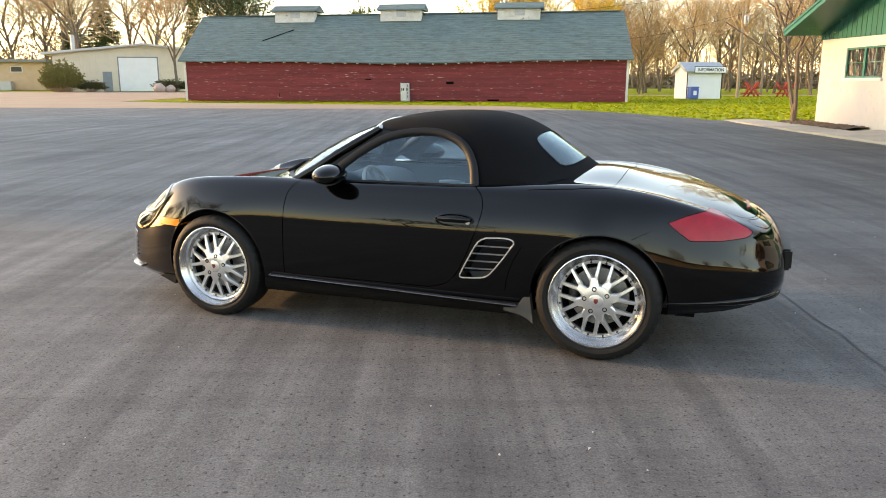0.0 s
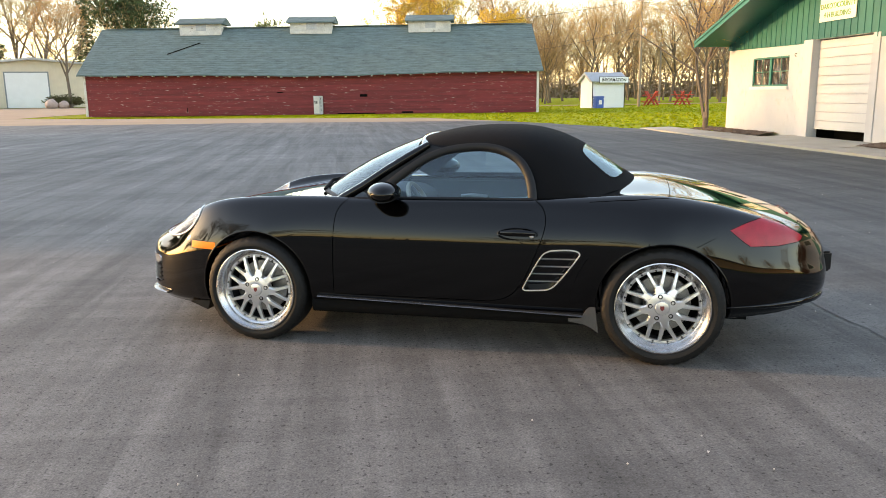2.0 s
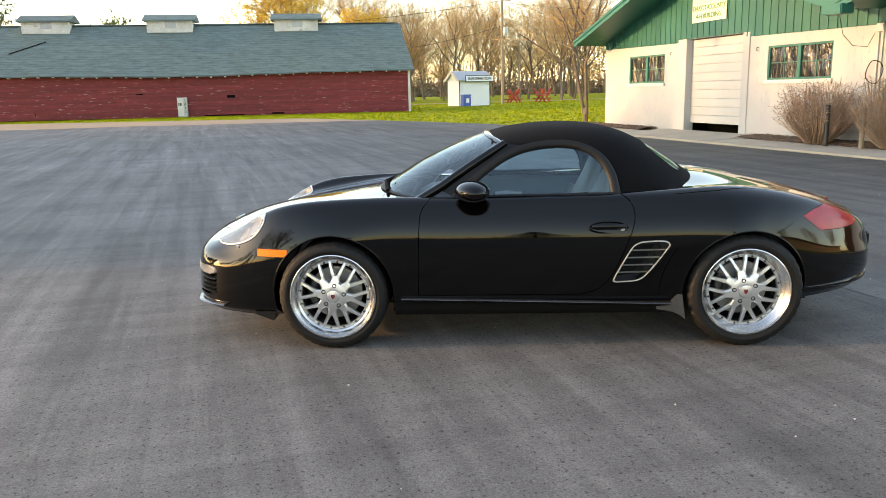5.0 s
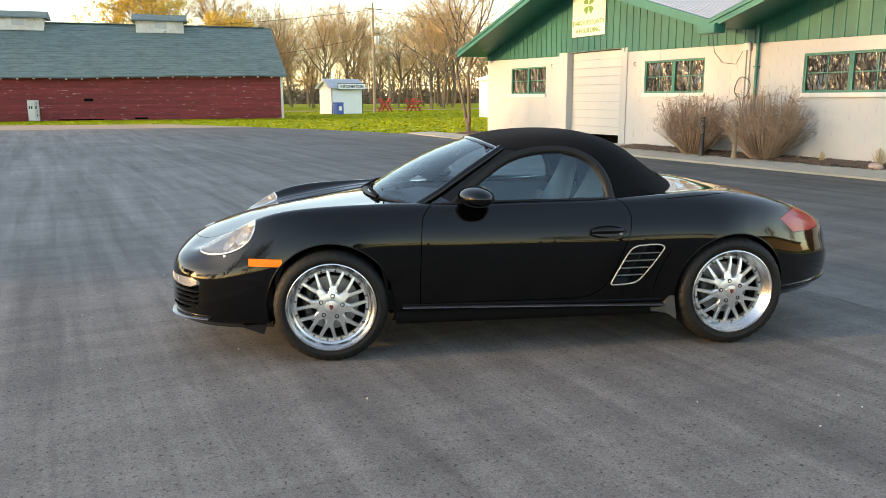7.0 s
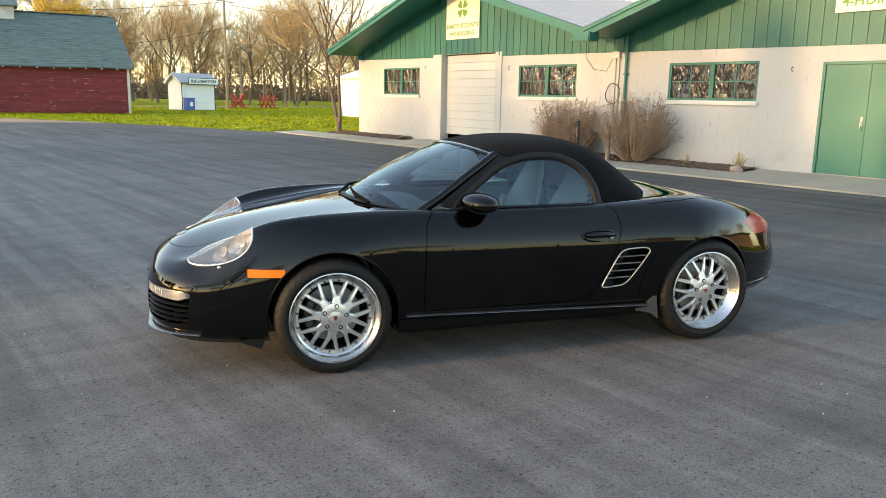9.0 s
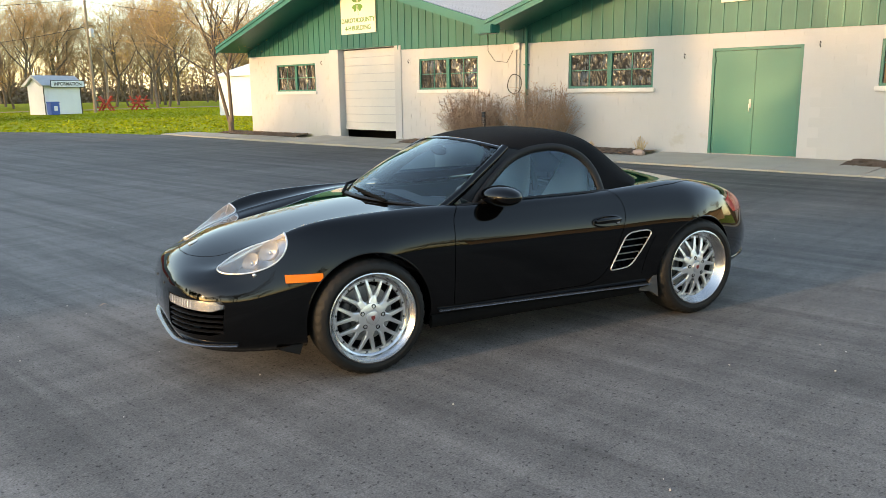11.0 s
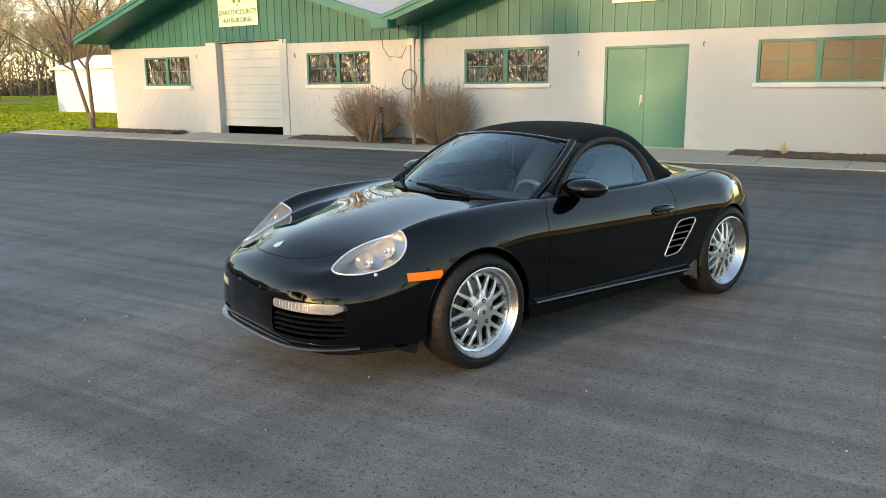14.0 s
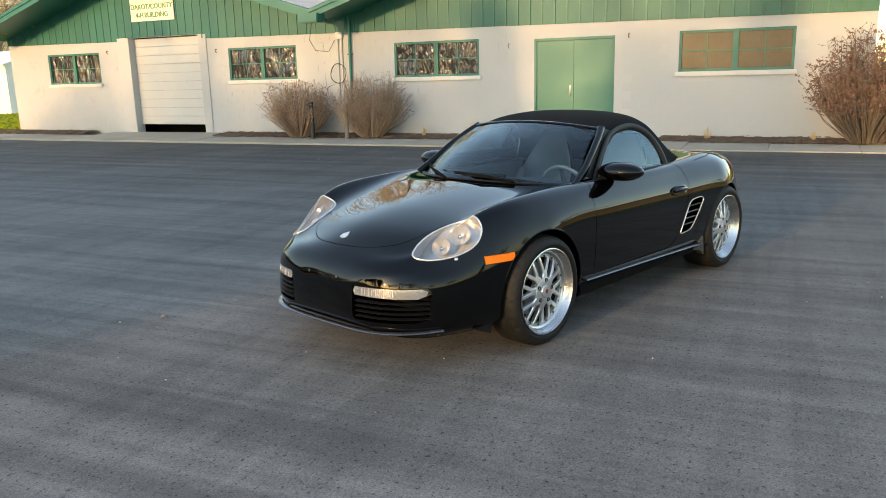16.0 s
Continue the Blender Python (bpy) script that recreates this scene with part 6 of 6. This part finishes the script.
# ---- trees and shrubs ----
def limb(verts, faces, a, b, ra, rb, sides, bow=None):
    """Adds a tapered bar to plain lists of vertices and faces."""
    d = (b - a).normalized()
    u = Vector((0, 0, 1)) if abs(d.z) < 0.9 else Vector((1, 0, 0))
    s = d.cross(u).normalized()
    w = s.cross(d)
    i0 = len(verts)
    stops = ((a, ra), ((a + b) / 2 + bow, (ra + rb) / 2), (b, rb)) if bow else ((a, ra), (b, rb))
    for p, r in stops:
        for k in range(sides):
            q = 2 * math.pi * k / sides
            verts.append(p + s * (math.cos(q) * r) + w * (math.sin(q) * r))
    for j in range(len(stops) - 1):
        for k in range(sides):
            k2 = (k + 1) % sides
            faces.append((i0 + j * sides + k, i0 + j * sides + k2, i0 + (j + 1) * sides + k2, i0 + (j + 1) * sides + k))


def leaf(verts, faces, p, size, rng):
    a, b = Vector((rng.gauss(0, 1), rng.gauss(0, 1), rng.gauss(0, 1))).normalized(), Vector((rng.gauss(0, 1), rng.gauss(0, 1), rng.gauss(0, 1))).normalized()
    i = len(verts)
    verts.extend((p - a * size, p + b * size * 0.5, p + a * size, p - b * size * 0.5))
    faces.append((i, i + 1, i + 2, i + 3))


def as_mesh(name, verts, faces, mat):
    me = bpy.data.meshes.new(name)
    me.from_pydata([tuple(v) for v in verts], [], faces)
    me.materials.append(mat)
    return me


def broadleaf(seed, h, trunk, spread, leaf_mat, leaf_n, leaf_size, kids=(6, 5, 4, 4), lean=0.0, stems=1, fork=0.28):
    """Trunk and limbs in one mesh, twigs and buds in another."""
    rng = random.Random(seed)
    tv, tf, cv, cf, lv, lf = [], [], [], [], [], []

    def grow_limb(p, d, length, r, level):
        q = p + d * length
        bow = Vector((rng.gauss(0, 1), rng.gauss(0, 1), rng.gauss(0, 0.5))) * length * 0.06
        if level <= 1:
            limb(tv, tf, p, q, r, r * 0.55, 7 - level, bow)
        else:
            limb(cv, cf, p, q, r, r * 0.45, 3, bow if level < 3 else None)
        if level >= len(kids):
            for _ in range(leaf_n):
                leaf(lv, lf, p.lerp(q, rng.uniform(0.15, 1.1)) + Vector((rng.gauss(0, 1), rng.gauss(0, 1), rng.gauss(0, 1))) * length * 0.13, leaf_size * rng.uniform(0.6, 1.4), rng)
            return
        n = kids[level]
        for k in range(n):
            f = 0.35 + 0.65 * (k + rng.random()) / n if level else 0.35 + 0.65 * (k + 1) / n
            az = 2.4 * k + rng.uniform(-0.6, 0.6) + seed
            tilt = rng.uniform(0.35, 0.95) * spread * (1.25 - 0.5 * f)
            u = d.orthogonal().normalized()
            side = u * math.cos(az) + d.cross(u) * math.sin(az)
            nd = (d * math.cos(tilt) + side * math.sin(tilt) + Vector((0, 0, 0.12))).normalized()
            base = p.lerp(q, f) + (bow * (1 - abs(2 * f - 1)))
            grow_limb(base, nd, length * rng.uniform(0.5, 0.75) * (1.15 - 0.3 * f), r * (0.62 - 0.2 * f), level + 1)

    for st in range(stems):
        ang = 2 * math.pi * st / stems + seed
        d0 = Vector((math.cos(ang) * (0.22 if stems > 1 else lean), math.sin(ang) * (0.22 if stems > 1 else lean), 1)).normalized()
        grow_limb(Vector((0, 0, -0.15)) if stems == 1 else Vector((0.1 * math.cos(ang), 0.1 * math.sin(ang), h * 0.06)), d0, h * 0.55, trunk / stems ** 0.4, 0)
    if stems > 1:
        limb(tv, tf, Vector((0, 0, -0.2)), Vector((0, 0, h * 0.09)), trunk * 1.15, trunk, 8)
    return as_mesh("trunk", tv, tf, M["bark"]), as_mesh("crown", cv, cf, M["twig"]), as_mesh("buds", lv, lf, leaf_mat)


def conifer(seed, h, r, mat):
    rng = random.Random(seed)
    tv, tf, lv, lf = [], [], [], []
    limb(tv, tf, Vector((0, 0, -0.2)), Vector((0, 0, h)), r * 0.07, 0.03, 7)
    z = h * 0.06
    while z < h * 0.98:
        reach = r * (1 - z / h) ** 0.8 + 0.15
        for k in range(9):
            a = rng.uniform(0, 6.28)
            tip = Vector((math.cos(a) * reach * rng.uniform(0.75, 1.1), math.sin(a) * reach * rng.uniform(0.75, 1.1), z - reach * rng.uniform(0.05, 0.3)))
            root = Vector((0, 0, z))
            limb(tv, tf, root, tip, 0.03, 0.01, 3)
            for j in range(26):
                f = rng.uniform(0.2, 1.05)
                leaf(lv, lf, root.lerp(tip, f) + Vector((rng.gauss(0, 1), rng.gauss(0, 1), rng.gauss(0, 0.5))) * 0.16 * reach * 0.5, rng.uniform(0.1, 0.24), rng)
        z += h * 0.03
    return as_mesh("trunk", tv, tf, M["bark"]), None, as_mesh("needles", lv, lf, mat)


def plant(meshes, x, y, label, category="tree", group="", q=0.0, size=1.0, z=0.0, name="tree", width=1.0):
    t = thing(name, label, category, pose(x, y, z, 0, 0, q) @ Matrix.Diagonal((size * width, size * width, size, 1)), group)
    for nm, me in zip(("trunk", "crown", "foliage"), meshes):
        if me:
            o = new(nm, me)
            o.parent = t
    return t


BIG = [broadleaf(11, 15, 0.2, 0.95, M["bud_tan"], 3, 0.07, (8, 6, 6, 4)), broadleaf(12, 16, 0.22, 1.0, M["bud_tan"], 2, 0.07, (8, 6, 6, 4)), broadleaf(13, 14, 0.2, 1.05, M["bud_yellow"], 3, 0.07, (8, 6, 6, 4))]
WILLOW = broadleaf(21, 16, 0.35, 1.05, M["bud_yellow"], 20, 0.13, (7, 6, 5, 4))
BROADPINE = broadleaf(61, 14, 0.3, 1.0, M["needle"], 16, 0.17, (8, 6, 5, 3))
CRAB = broadleaf(33, 7.2, 0.1, 1.05, M["bud_yellow"], 2, 0.035, (8, 6, 5, 4), stems=2)
SMALL = broadleaf(41, 10, 0.13, 0.8, M["bud_tan"], 8, 0.07, (7, 6, 4, 4))
PINE = conifer(51, 14, 4.2, M["needle"])
SPRUCE = conifer(52, 13, 2.6, M["needle"])

plant(CRAB, 12.95, 28.8, "small bare spreading tree with budding twigs beside the building", z=0.05)
plant(SMALL, -43.2, 128, "slender bare tree in front of the metal shed", size=1.75, width=1.15)
rng = random.Random(77)
# park woods behind barn and booth
for i in range(46):
    a = i / 46
    x = 14 + 170 * a + rng.uniform(-3, 3)
    y = 122 + 30 * rng.random() + (24 if i % 2 else 0)
    plant(BIG[rng.randrange(3)], x, y, "bare park tree with tan spring buds", group="park trees", q=rng.uniform(0, 360), size=rng.uniform(1.0, 1.4))
for x, y, s in ((45, 96, 0.9), (52, 106, 1.05), (36, 112, 0.8), (60, 118, 1.1), (27, 108, 0.7), (74, 112, 1.0), (88, 118, 1.0), (66, 92, 0.95), (33, 104, 0.95), (41, 118, 1.1), (48, 114, 1.0), (56, 96, 0.9), (81, 104, 1.0), (100, 110, 1.1), (24, 116, 0.95), (31, 120, 1.1)):
    plant(BIG[rng.randrange(2)], x, y, "bare park tree with tan spring buds", group="park trees", q=rng.uniform(0, 360), size=s)
for i in range(30):
    plant(BIG[i % 3], 14 + 3.6 * i + rng.uniform(-2, 2), rng.uniform(100, 150), "low bare park tree with tan spring buds", group="park trees", q=rng.uniform(0, 360), size=rng.uniform(0.5, 0.75), width=1.25)
plant(WILLOW, 9, 92, "large yellow budding tree behind the barn", size=0.95)
plant(WILLOW, 20, 104, "large yellow budding tree behind the barn", size=0.75, q=80)
plant(BROADPINE, -22.5, 86, "dark green broad-crowned pine behind the barn", "conifer", size=0.95)
plant(BROADPINE, -9.5, 98, "dark green broad-crowned pine behind the barn", "conifer", size=0.72, q=50)
for x, y, s in ((-79, 170, 1.4), (-73.5, 172, 1.6), (-50, 160, 1.45)):
    plant(SPRUCE, x, y, "tall dark spruce behind the shed", "conifer", "spruces", size=s, q=x * 7, width=1.5 if y > 165 else 1.0)
for x, y, s, k in ((-96, 174, 1.7, 1), (-86, 172, 1.9, 0), (-70, 150, 1.7, 1), (-62, 156, 1.8, 0), (-106, 176, 1.7, 0), (-54, 152, 1.5, 1), (-78, 165, 1.6, 1)):
    plant(BIG[k], x, y, "tall bare tree behind the sheds", group="trees behind the sheds", q=x * 13, size=s, width=1.15)
for i in range(10):
    plant(BIG[rng.randrange(3)], -130 + 11 * i + rng.uniform(-3, 3), 178 + rng.uniform(-6, 30), "tall bare tree behind the sheds", group="trees behind the sheds", q=rng.uniform(0, 360), size=rng.uniform(1.1, 1.6))
for x, y, s, k in ((36, 6, 1.15, 1), (40, 16, 1.3, 0), (34, 24, 1.1, 1), (44, 30, 1.3, 2), (38, 38, 1.2, 0), (48, 10, 1.4, 1)):
    plant(BIG[k], x, y, "tall bare tree behind the white building", group="trees behind the building", q=x * 11, size=s)
# unseen trees added west and south: they shade the yard, show in the paint
for x, y, s, k in ((-42, -12, 1.3, 0), (-48, -3, 1.3, 1), (-52, -18, 1.4, 2), (-50, 9, 0.62, 1), (-58, 14, 0.7, 0), (-46, 4.5, 0.8, 1), (-66, 33, 1.1, 3), (-72, 44, 1.2, 4), (-58, 31, 1.0, 1), (-60, 42, 1.0, 1)):
    if k > 2:
        plant(PINE, x, y, "unseen dark green pine added west of the yard for shade", "conifer", "trees west of the yard", q=rng.uniform(0, 360), size=s)
    else:
        plant(BIG[k], x, y, "unseen bare tree added west of the yard for shade", group="trees west of the yard", q=rng.uniform(0, 360), size=s)
# unseen ragged row of lower trees, added to pass sun to the white wall in patches
for i in range(12):
    y = 20.5 + 2.5 * i + rng.uniform(-0.6, 0.6)
    plant(BROADPINE, -46 + rng.uniform(-4, 4), y, "unseen dark green broad-crowned pine added to break up the sun", "conifer", "trees west of the yard", q=rng.uniform(0, 360), size=rng.uniform(0.64, 1.06), width=0.6)
for i in range(16):
    a = radians(150 + 14.5 * i)
    k = rng.randrange(5)
    x, y = 75 * math.cos(a), 75 * math.sin(a) - 4
    if k > 2:
        plant(PINE, x, y, "dark green pine south of the yard", "conifer", "trees south of the yard", q=rng.uniform(0, 360), size=rng.uniform(0.8, 1.1))
    else:
        plant(BIG[k], x, y, "bare tree south of the yard", group="trees south of the yard", q=rng.uniform(0, 360), size=rng.uniform(0.8, 1.1))


def shrub(seed, h, r, stems, leaf_mat, leaf_n, leaf_size, stem_mat):
    rng = random.Random(seed)
    sv, sf, lv, lf = [], [], [], []
    for i in range(stems):
        a = rng.uniform(0, 6.28)
        out = rng.random() ** 0.6
        root = Vector((math.cos(a) * r * 0.25 * out, math.sin(a) * r * 0.25 * out, -0.03))
        th, fill = math.acos(rng.uniform(-0.15, 1)), rng.uniform(0.7, 1.03) if rng.random() < 0.7 else rng.uniform(0.35, 0.8)
        tip = Vector((math.cos(a) * r * math.sin(th) * fill, math.sin(a) * r * math.sin(th) * fill, h * (0.42 + 0.58 * math.cos(th) * fill)))
        mid = root.lerp(tip, 0.5) + Vector((math.cos(a) * r * 0.06, math.sin(a) * r * 0.06, -h * 0.02))
        limb(sv, sf, root, mid, 0.011, 0.008, 3)
        limb(sv, sf, mid, tip, 0.008, 0.003, 3)
        for k in range(9):
            f = rng.uniform(0.1, 1)
            p = mid.lerp(tip, f)
            e = p + Vector((rng.gauss(0, 1), rng.gauss(0, 1), rng.uniform(0.0, 1.3))) * 0.12
            limb(sv, sf, p, e, 0.004, 0.002, 3)
            for j in range(leaf_n):
                leaf(lv, lf, p.lerp(e, rng.uniform(0.3, 1.1)), leaf_size * rng.uniform(0.5, 1.4), rng)
    return as_mesh("stems", sv, sf, stem_mat), as_mesh("leaves", lv, lf, leaf_mat)


def plant_shrub(meshes, m, label, group=""):
    t = thing("shrub", label, "shrub", m, group)
    for nm, me in zip(("stem_mass", "foliage"), meshes):
        o = tagged(new(nm, me), kind="stuff")
        o.parent = t
    return t


DRY = shrub(3, 1.62, 1.1, 330, M["shrub_leaf"], 1, 0.02, M["shrub_stem"])
DRY2 = shrub(4, 1.75, 1.15, 360, M["bud_tan"], 1, 0.018, M["shrub_stem"])
RUSSET = shrub(6, 2.35, 1.25, 330, M["shrub_leaf"], 4, 0.032, M["bark"])
plant_shrub(DRY, BLD @ pose(-0.75, 15.5, 0.1), "leafless brown rounded shrub against the white wall", "wall shrubs")
plant_shrub(DRY2, BLD @ pose(-0.6, 13.35, 0.1), "leafless tan rounded shrub against the white wall", "wall shrubs")
plant_shrub(RUSSET, BLD @ pose(-0.6, 1.95, 0.1), "tall russet-leaved shrub at the end of the white wall", "wall shrubs")
EVERG = shrub(8, 5.7, 3.5, 300, M["evergreen"], 8, 0.15, M["shrub_stem"])
OLIVE = shrub(9, 5.8, 3.5, 420, M["olive"], 9, 0.14, M["shrub_stem"])
plant_shrub(OLIVE, pose(-61, 126, -0.5), "large rounded olive-green shrub by the shed")
plant_shrub(EVERG, pose(-57.3, 128, 0) @ Matrix.Diagonal((0.75, 0.75, 0.36, 1)), "low dark evergreen shrub by the shed", "low shrubs")
plant_shrub(EVERG, pose(-44.6, 128.8, 0) @ Matrix.Diagonal((0.95, 0.6, 0.4, 1)), "low dark evergreen shrub by the shed", "low shrubs")
for x, y, s in ((-45.3, 125.6, 0.85), (-43.7, 125.9, 0.68)):
    bm = bmesh.new()
    bmesh.ops.create_icosphere(bm, subdivisions=3, radius=1.0)
    for v in bm.verts:
        v.co *= 1 + 0.25 * noise.noise(v.co * 1.3 + Vector((x, y, 0)))
    bmesh.ops.scale(bm, vec=(1.1 * s, 0.8 * s, 0.95 * s), verts=bm.verts)
    tagged(part("boulder", bm, M["stone"], None, "pinkish boulder beside a low shrub", smooth=60, m=pose(x, y, 0.7 * s)), "", "boulder", "boulders")
# straw tufts and the two posts by the beds
for yy, s in ((10.55, 1.0), (5.0, 0.7), (11.9, 0.6), (2.9, 0.5)):
    rng = random.Random(int(yy * 10))
    sv, sf = [], []
    for k in range(70):
        a, o = rng.uniform(0, 6.28), rng.random()
        limb(sv, sf, Vector((0.04 * math.cos(a), 0.04 * math.sin(a), -0.02)), Vector((0.2 * o * math.cos(a), 0.2 * o * math.sin(a), 0.38 * (1 - 0.4 * o))), 0.004, 0.0015, 3)
    t = new("grass_tuft", as_mesh("grass_tuft", sv, sf, M["dry_grass"]))
    t.matrix_basis = BLD @ pose(-0.45, yy, 0.1) @ Matrix.Scale(s, 4)
    tagged(t, "dry straw-coloured grass tuft in the mulch bed", "grass tuft", "grass tufts")
for yy, h, mt, lb in ((14.93, 0.92, "iron", "dark iron post beside the shrub"), (13.87, 0.85, "pole_wood", "short weathered wooden post between the shrubs")):
    bm = bmesh.new()
    tube(bm, [(0, 0, -0.1), (0, 0, h - 0.02), (0, 0, h)], [0.055, 0.055, 0.045], 12)
    tagged(part("post", bm, M[mt], None, lb, smooth=40, m=BLD @ pose(-1.0, yy, 0.08)), "", "post")
bm = bmesh.new()
bmesh.ops.create_icosphere(bm, subdivisions=2, radius=0.12)
for v in bm.verts:
    v.co *= 1 + 0.3 * noise.noise(v.co * 9)
bmesh.ops.scale(bm, vec=(1, 1.3, 0.7), verts=bm.verts)
tagged(part("stone", bm, M["stone"], None, "small stone in the mulch bed", smooth=60, m=BLD @ pose(-0.75, 10.4, 0.11)), "", "stone")
# grit scattered on the asphalt
bm = bmesh.new()
rng = random.Random(8)
for k in range(260):
    p = Vector((rng.uniform(-6, 9), rng.uniform(0.8, 16), 0.003))
    s = rng.uniform(0.003, 0.008)
    bmesh.ops.create_cube(bm, size=s, matrix=Matrix.Translation(p) @ Euler((rng.uniform(0, 3), rng.uniform(0, 3), rng.uniform(0, 3))).to_matrix().to_4x4())
tagged(part("grit", bm, M["debris"], None, "pale grit and crumbs on the asphalt"), "", "grit", "", "stuff")

# far woods that close the horizon
M["far_wood"] = material("far_budding_woods", (0.2, 0.14, 0.085), 0.9, vary=0.45, big=0.06, fine=0.6, bump=0, second=(0.2, 0.19, 0.08), mix=0.2)
rng = random.Random(99)
lv, lf = [], []
for k in range(150000):
    # thickest behind the park, north-east of the yard
    a = rng.uniform(0.15, 2.3) if k % 5 else rng.uniform(0, 2 * math.pi)
    r = rng.uniform(205, 250)
    top = 11 + 3.5 * math.sin(a * 23) + 2 * math.sin(a * 57 + 1)
    p = Vector((r * math.cos(a) * 1.15, 20 + r * math.sin(a) * 0.95, top * rng.random() ** 2.0))
    leaf(lv, lf, p, rng.uniform(0.25, 0.6) * (1.5 if p.z < 4 else 1.0), rng)
for k in range(900):
    a, r = rng.uniform(0.15, 2.3) if k % 3 else rng.uniform(0, 2 * math.pi), rng.uniform(200, 240)
    p = Vector((r * math.cos(a) * 1.15, 20 + r * math.sin(a) * 0.95, -0.2))
    limb(lv, lf, p, p + Vector((rng.uniform(-1, 1), rng.uniform(-1, 1), rng.uniform(8, 13))), 0.25, 0.08, 4)
tagged(new("far_woods", as_mesh("far_woods", lv, lf, M["far_wood"])), "distant bare woods with tan buds along the horizon", "woods", "", "stuff")


# blades of the lawn, that catch the low sun
rng = random.Random(31)
gv, gf = [], []
for k in range(46000):
    if k % 8 == 0:
        x, y = rng.uniform(-23, 15), rng.uniform(59.8, 62.6)
    else:
        y = 31 + 62 * rng.random() ** 1.25
        x = rng.uniform(-14, 62)
    edge_x = 11.1 - 0.354 * (y - 30.8) if y < 50 else 4.3 - 2.63 * (y - 50)
    if x < edge_x + 0.25 or (y > 62.4 and x < 15.5) or (22 < x < 27.5 and 73 < y < 78) or (28.5 < x < 35.2 and 47.8 < y < 56.6) or (y < 32 and x < 14):
        continue
    a, h, w = rng.uniform(0, 6.28), rng.uniform(0.03, 0.085), rng.uniform(0.03, 0.1)
    side, tip = Vector((math.cos(a), math.sin(a), 0)) * w, Vector((rng.gauss(0, 0.04), rng.gauss(0, 0.04), h))
    root = Vector((x, y, -0.06))
    i0 = len(gv)
    gv.extend((root - side, root + side, root + side * 0.5 + tip, root - side * 0.6 + tip * 0.9))
    gf.append((i0, i0 + 1, i0 + 2, i0 + 3))
tagged(new("lawn_grass", as_mesh("lawn_grass", gv, gf, M["grass"])), "short bright green spring grass of the lawn", "grass", "", "stuff")


def crack(pts, w, seed):
    """A thin dark crack wandering over the asphalt."""
    rng = random.Random(seed)
    bm = bmesh.new()
    last = None
    for a, b in zip(pts, pts[1:]):
        a, b = Vector((*a, 0.004)), Vector((*b, 0.004))
        n = max(2, int((b - a).length / 0.12))
        sd = Vector((-(b - a).y, (b - a).x, 0)).normalized()
        for i in range(n):
            p = a.lerp(b, i / n) + sd * rng.gauss(0, 0.012)
            h = w * rng.uniform(0.4, 1.2)
            cur = (bm.verts.new(p - sd * h), bm.verts.new(p + sd * h))
            if last:
                bm.faces.new((last[0], last[1], cur[1], cur[0]))
            last = cur
    bmesh.ops.recalc_face_normals(bm, faces=bm.faces)
    tagged(part("asphalt_crack", bm, M["tar"], None, "thin dark crack in the asphalt"), "", "crack", "asphalt cracks", "structure")


crack([(2.43, 5.6), (2.37, 4.8), (2.34, 4.24), (2.31, 3.79), (2.22, 2.4), (2.3, 0.5)], 0.007, 1)
crack([(5.0, 12.6), (5.21, 11.74), (5.56, 10.49), (6.1, 9.2)], 0.009, 2)

# a curled dead leaf and paler scraps on the asphalt
rng = random.Random(12)
for x, y, s in ((-1.82, 7.34, 1.0), (-4.1, 4.9, 0.5), (-2.6, 2.9, 0.4), (0.6, 2.9, 0.35), (3.4, 6.5, 0.5)):
    bm = bmesh.new()
    rows = []
    for i in range(7):
        u = i / 6
        w = 0.016 * math.sin(math.pi * (0.08 + 0.9 * u))
        rows.append([bm.verts.new((0.06 * (u - 0.5), k * w, 0.004 + 0.35 * abs(k * w) + 0.012 * math.sin(3 * u))) for k in (-1, 0, 1)])
    for a, b in zip(rows, rows[1:]):
        for k in range(2):
            bm.faces.new((a[k], b[k], b[k + 1], a[k + 1]))
    tagged(part("dead_leaf", bm, M["shrub_stem"] if s == 1.0 else M["debris"], None, "curled dead leaf lying on the asphalt", smooth=60, m=pose(x, y, 0.001, 0, 0, rng.uniform(0, 360)) @ Matrix.Scale(s, 4)), "", "leaf", "leaves on the asphalt")
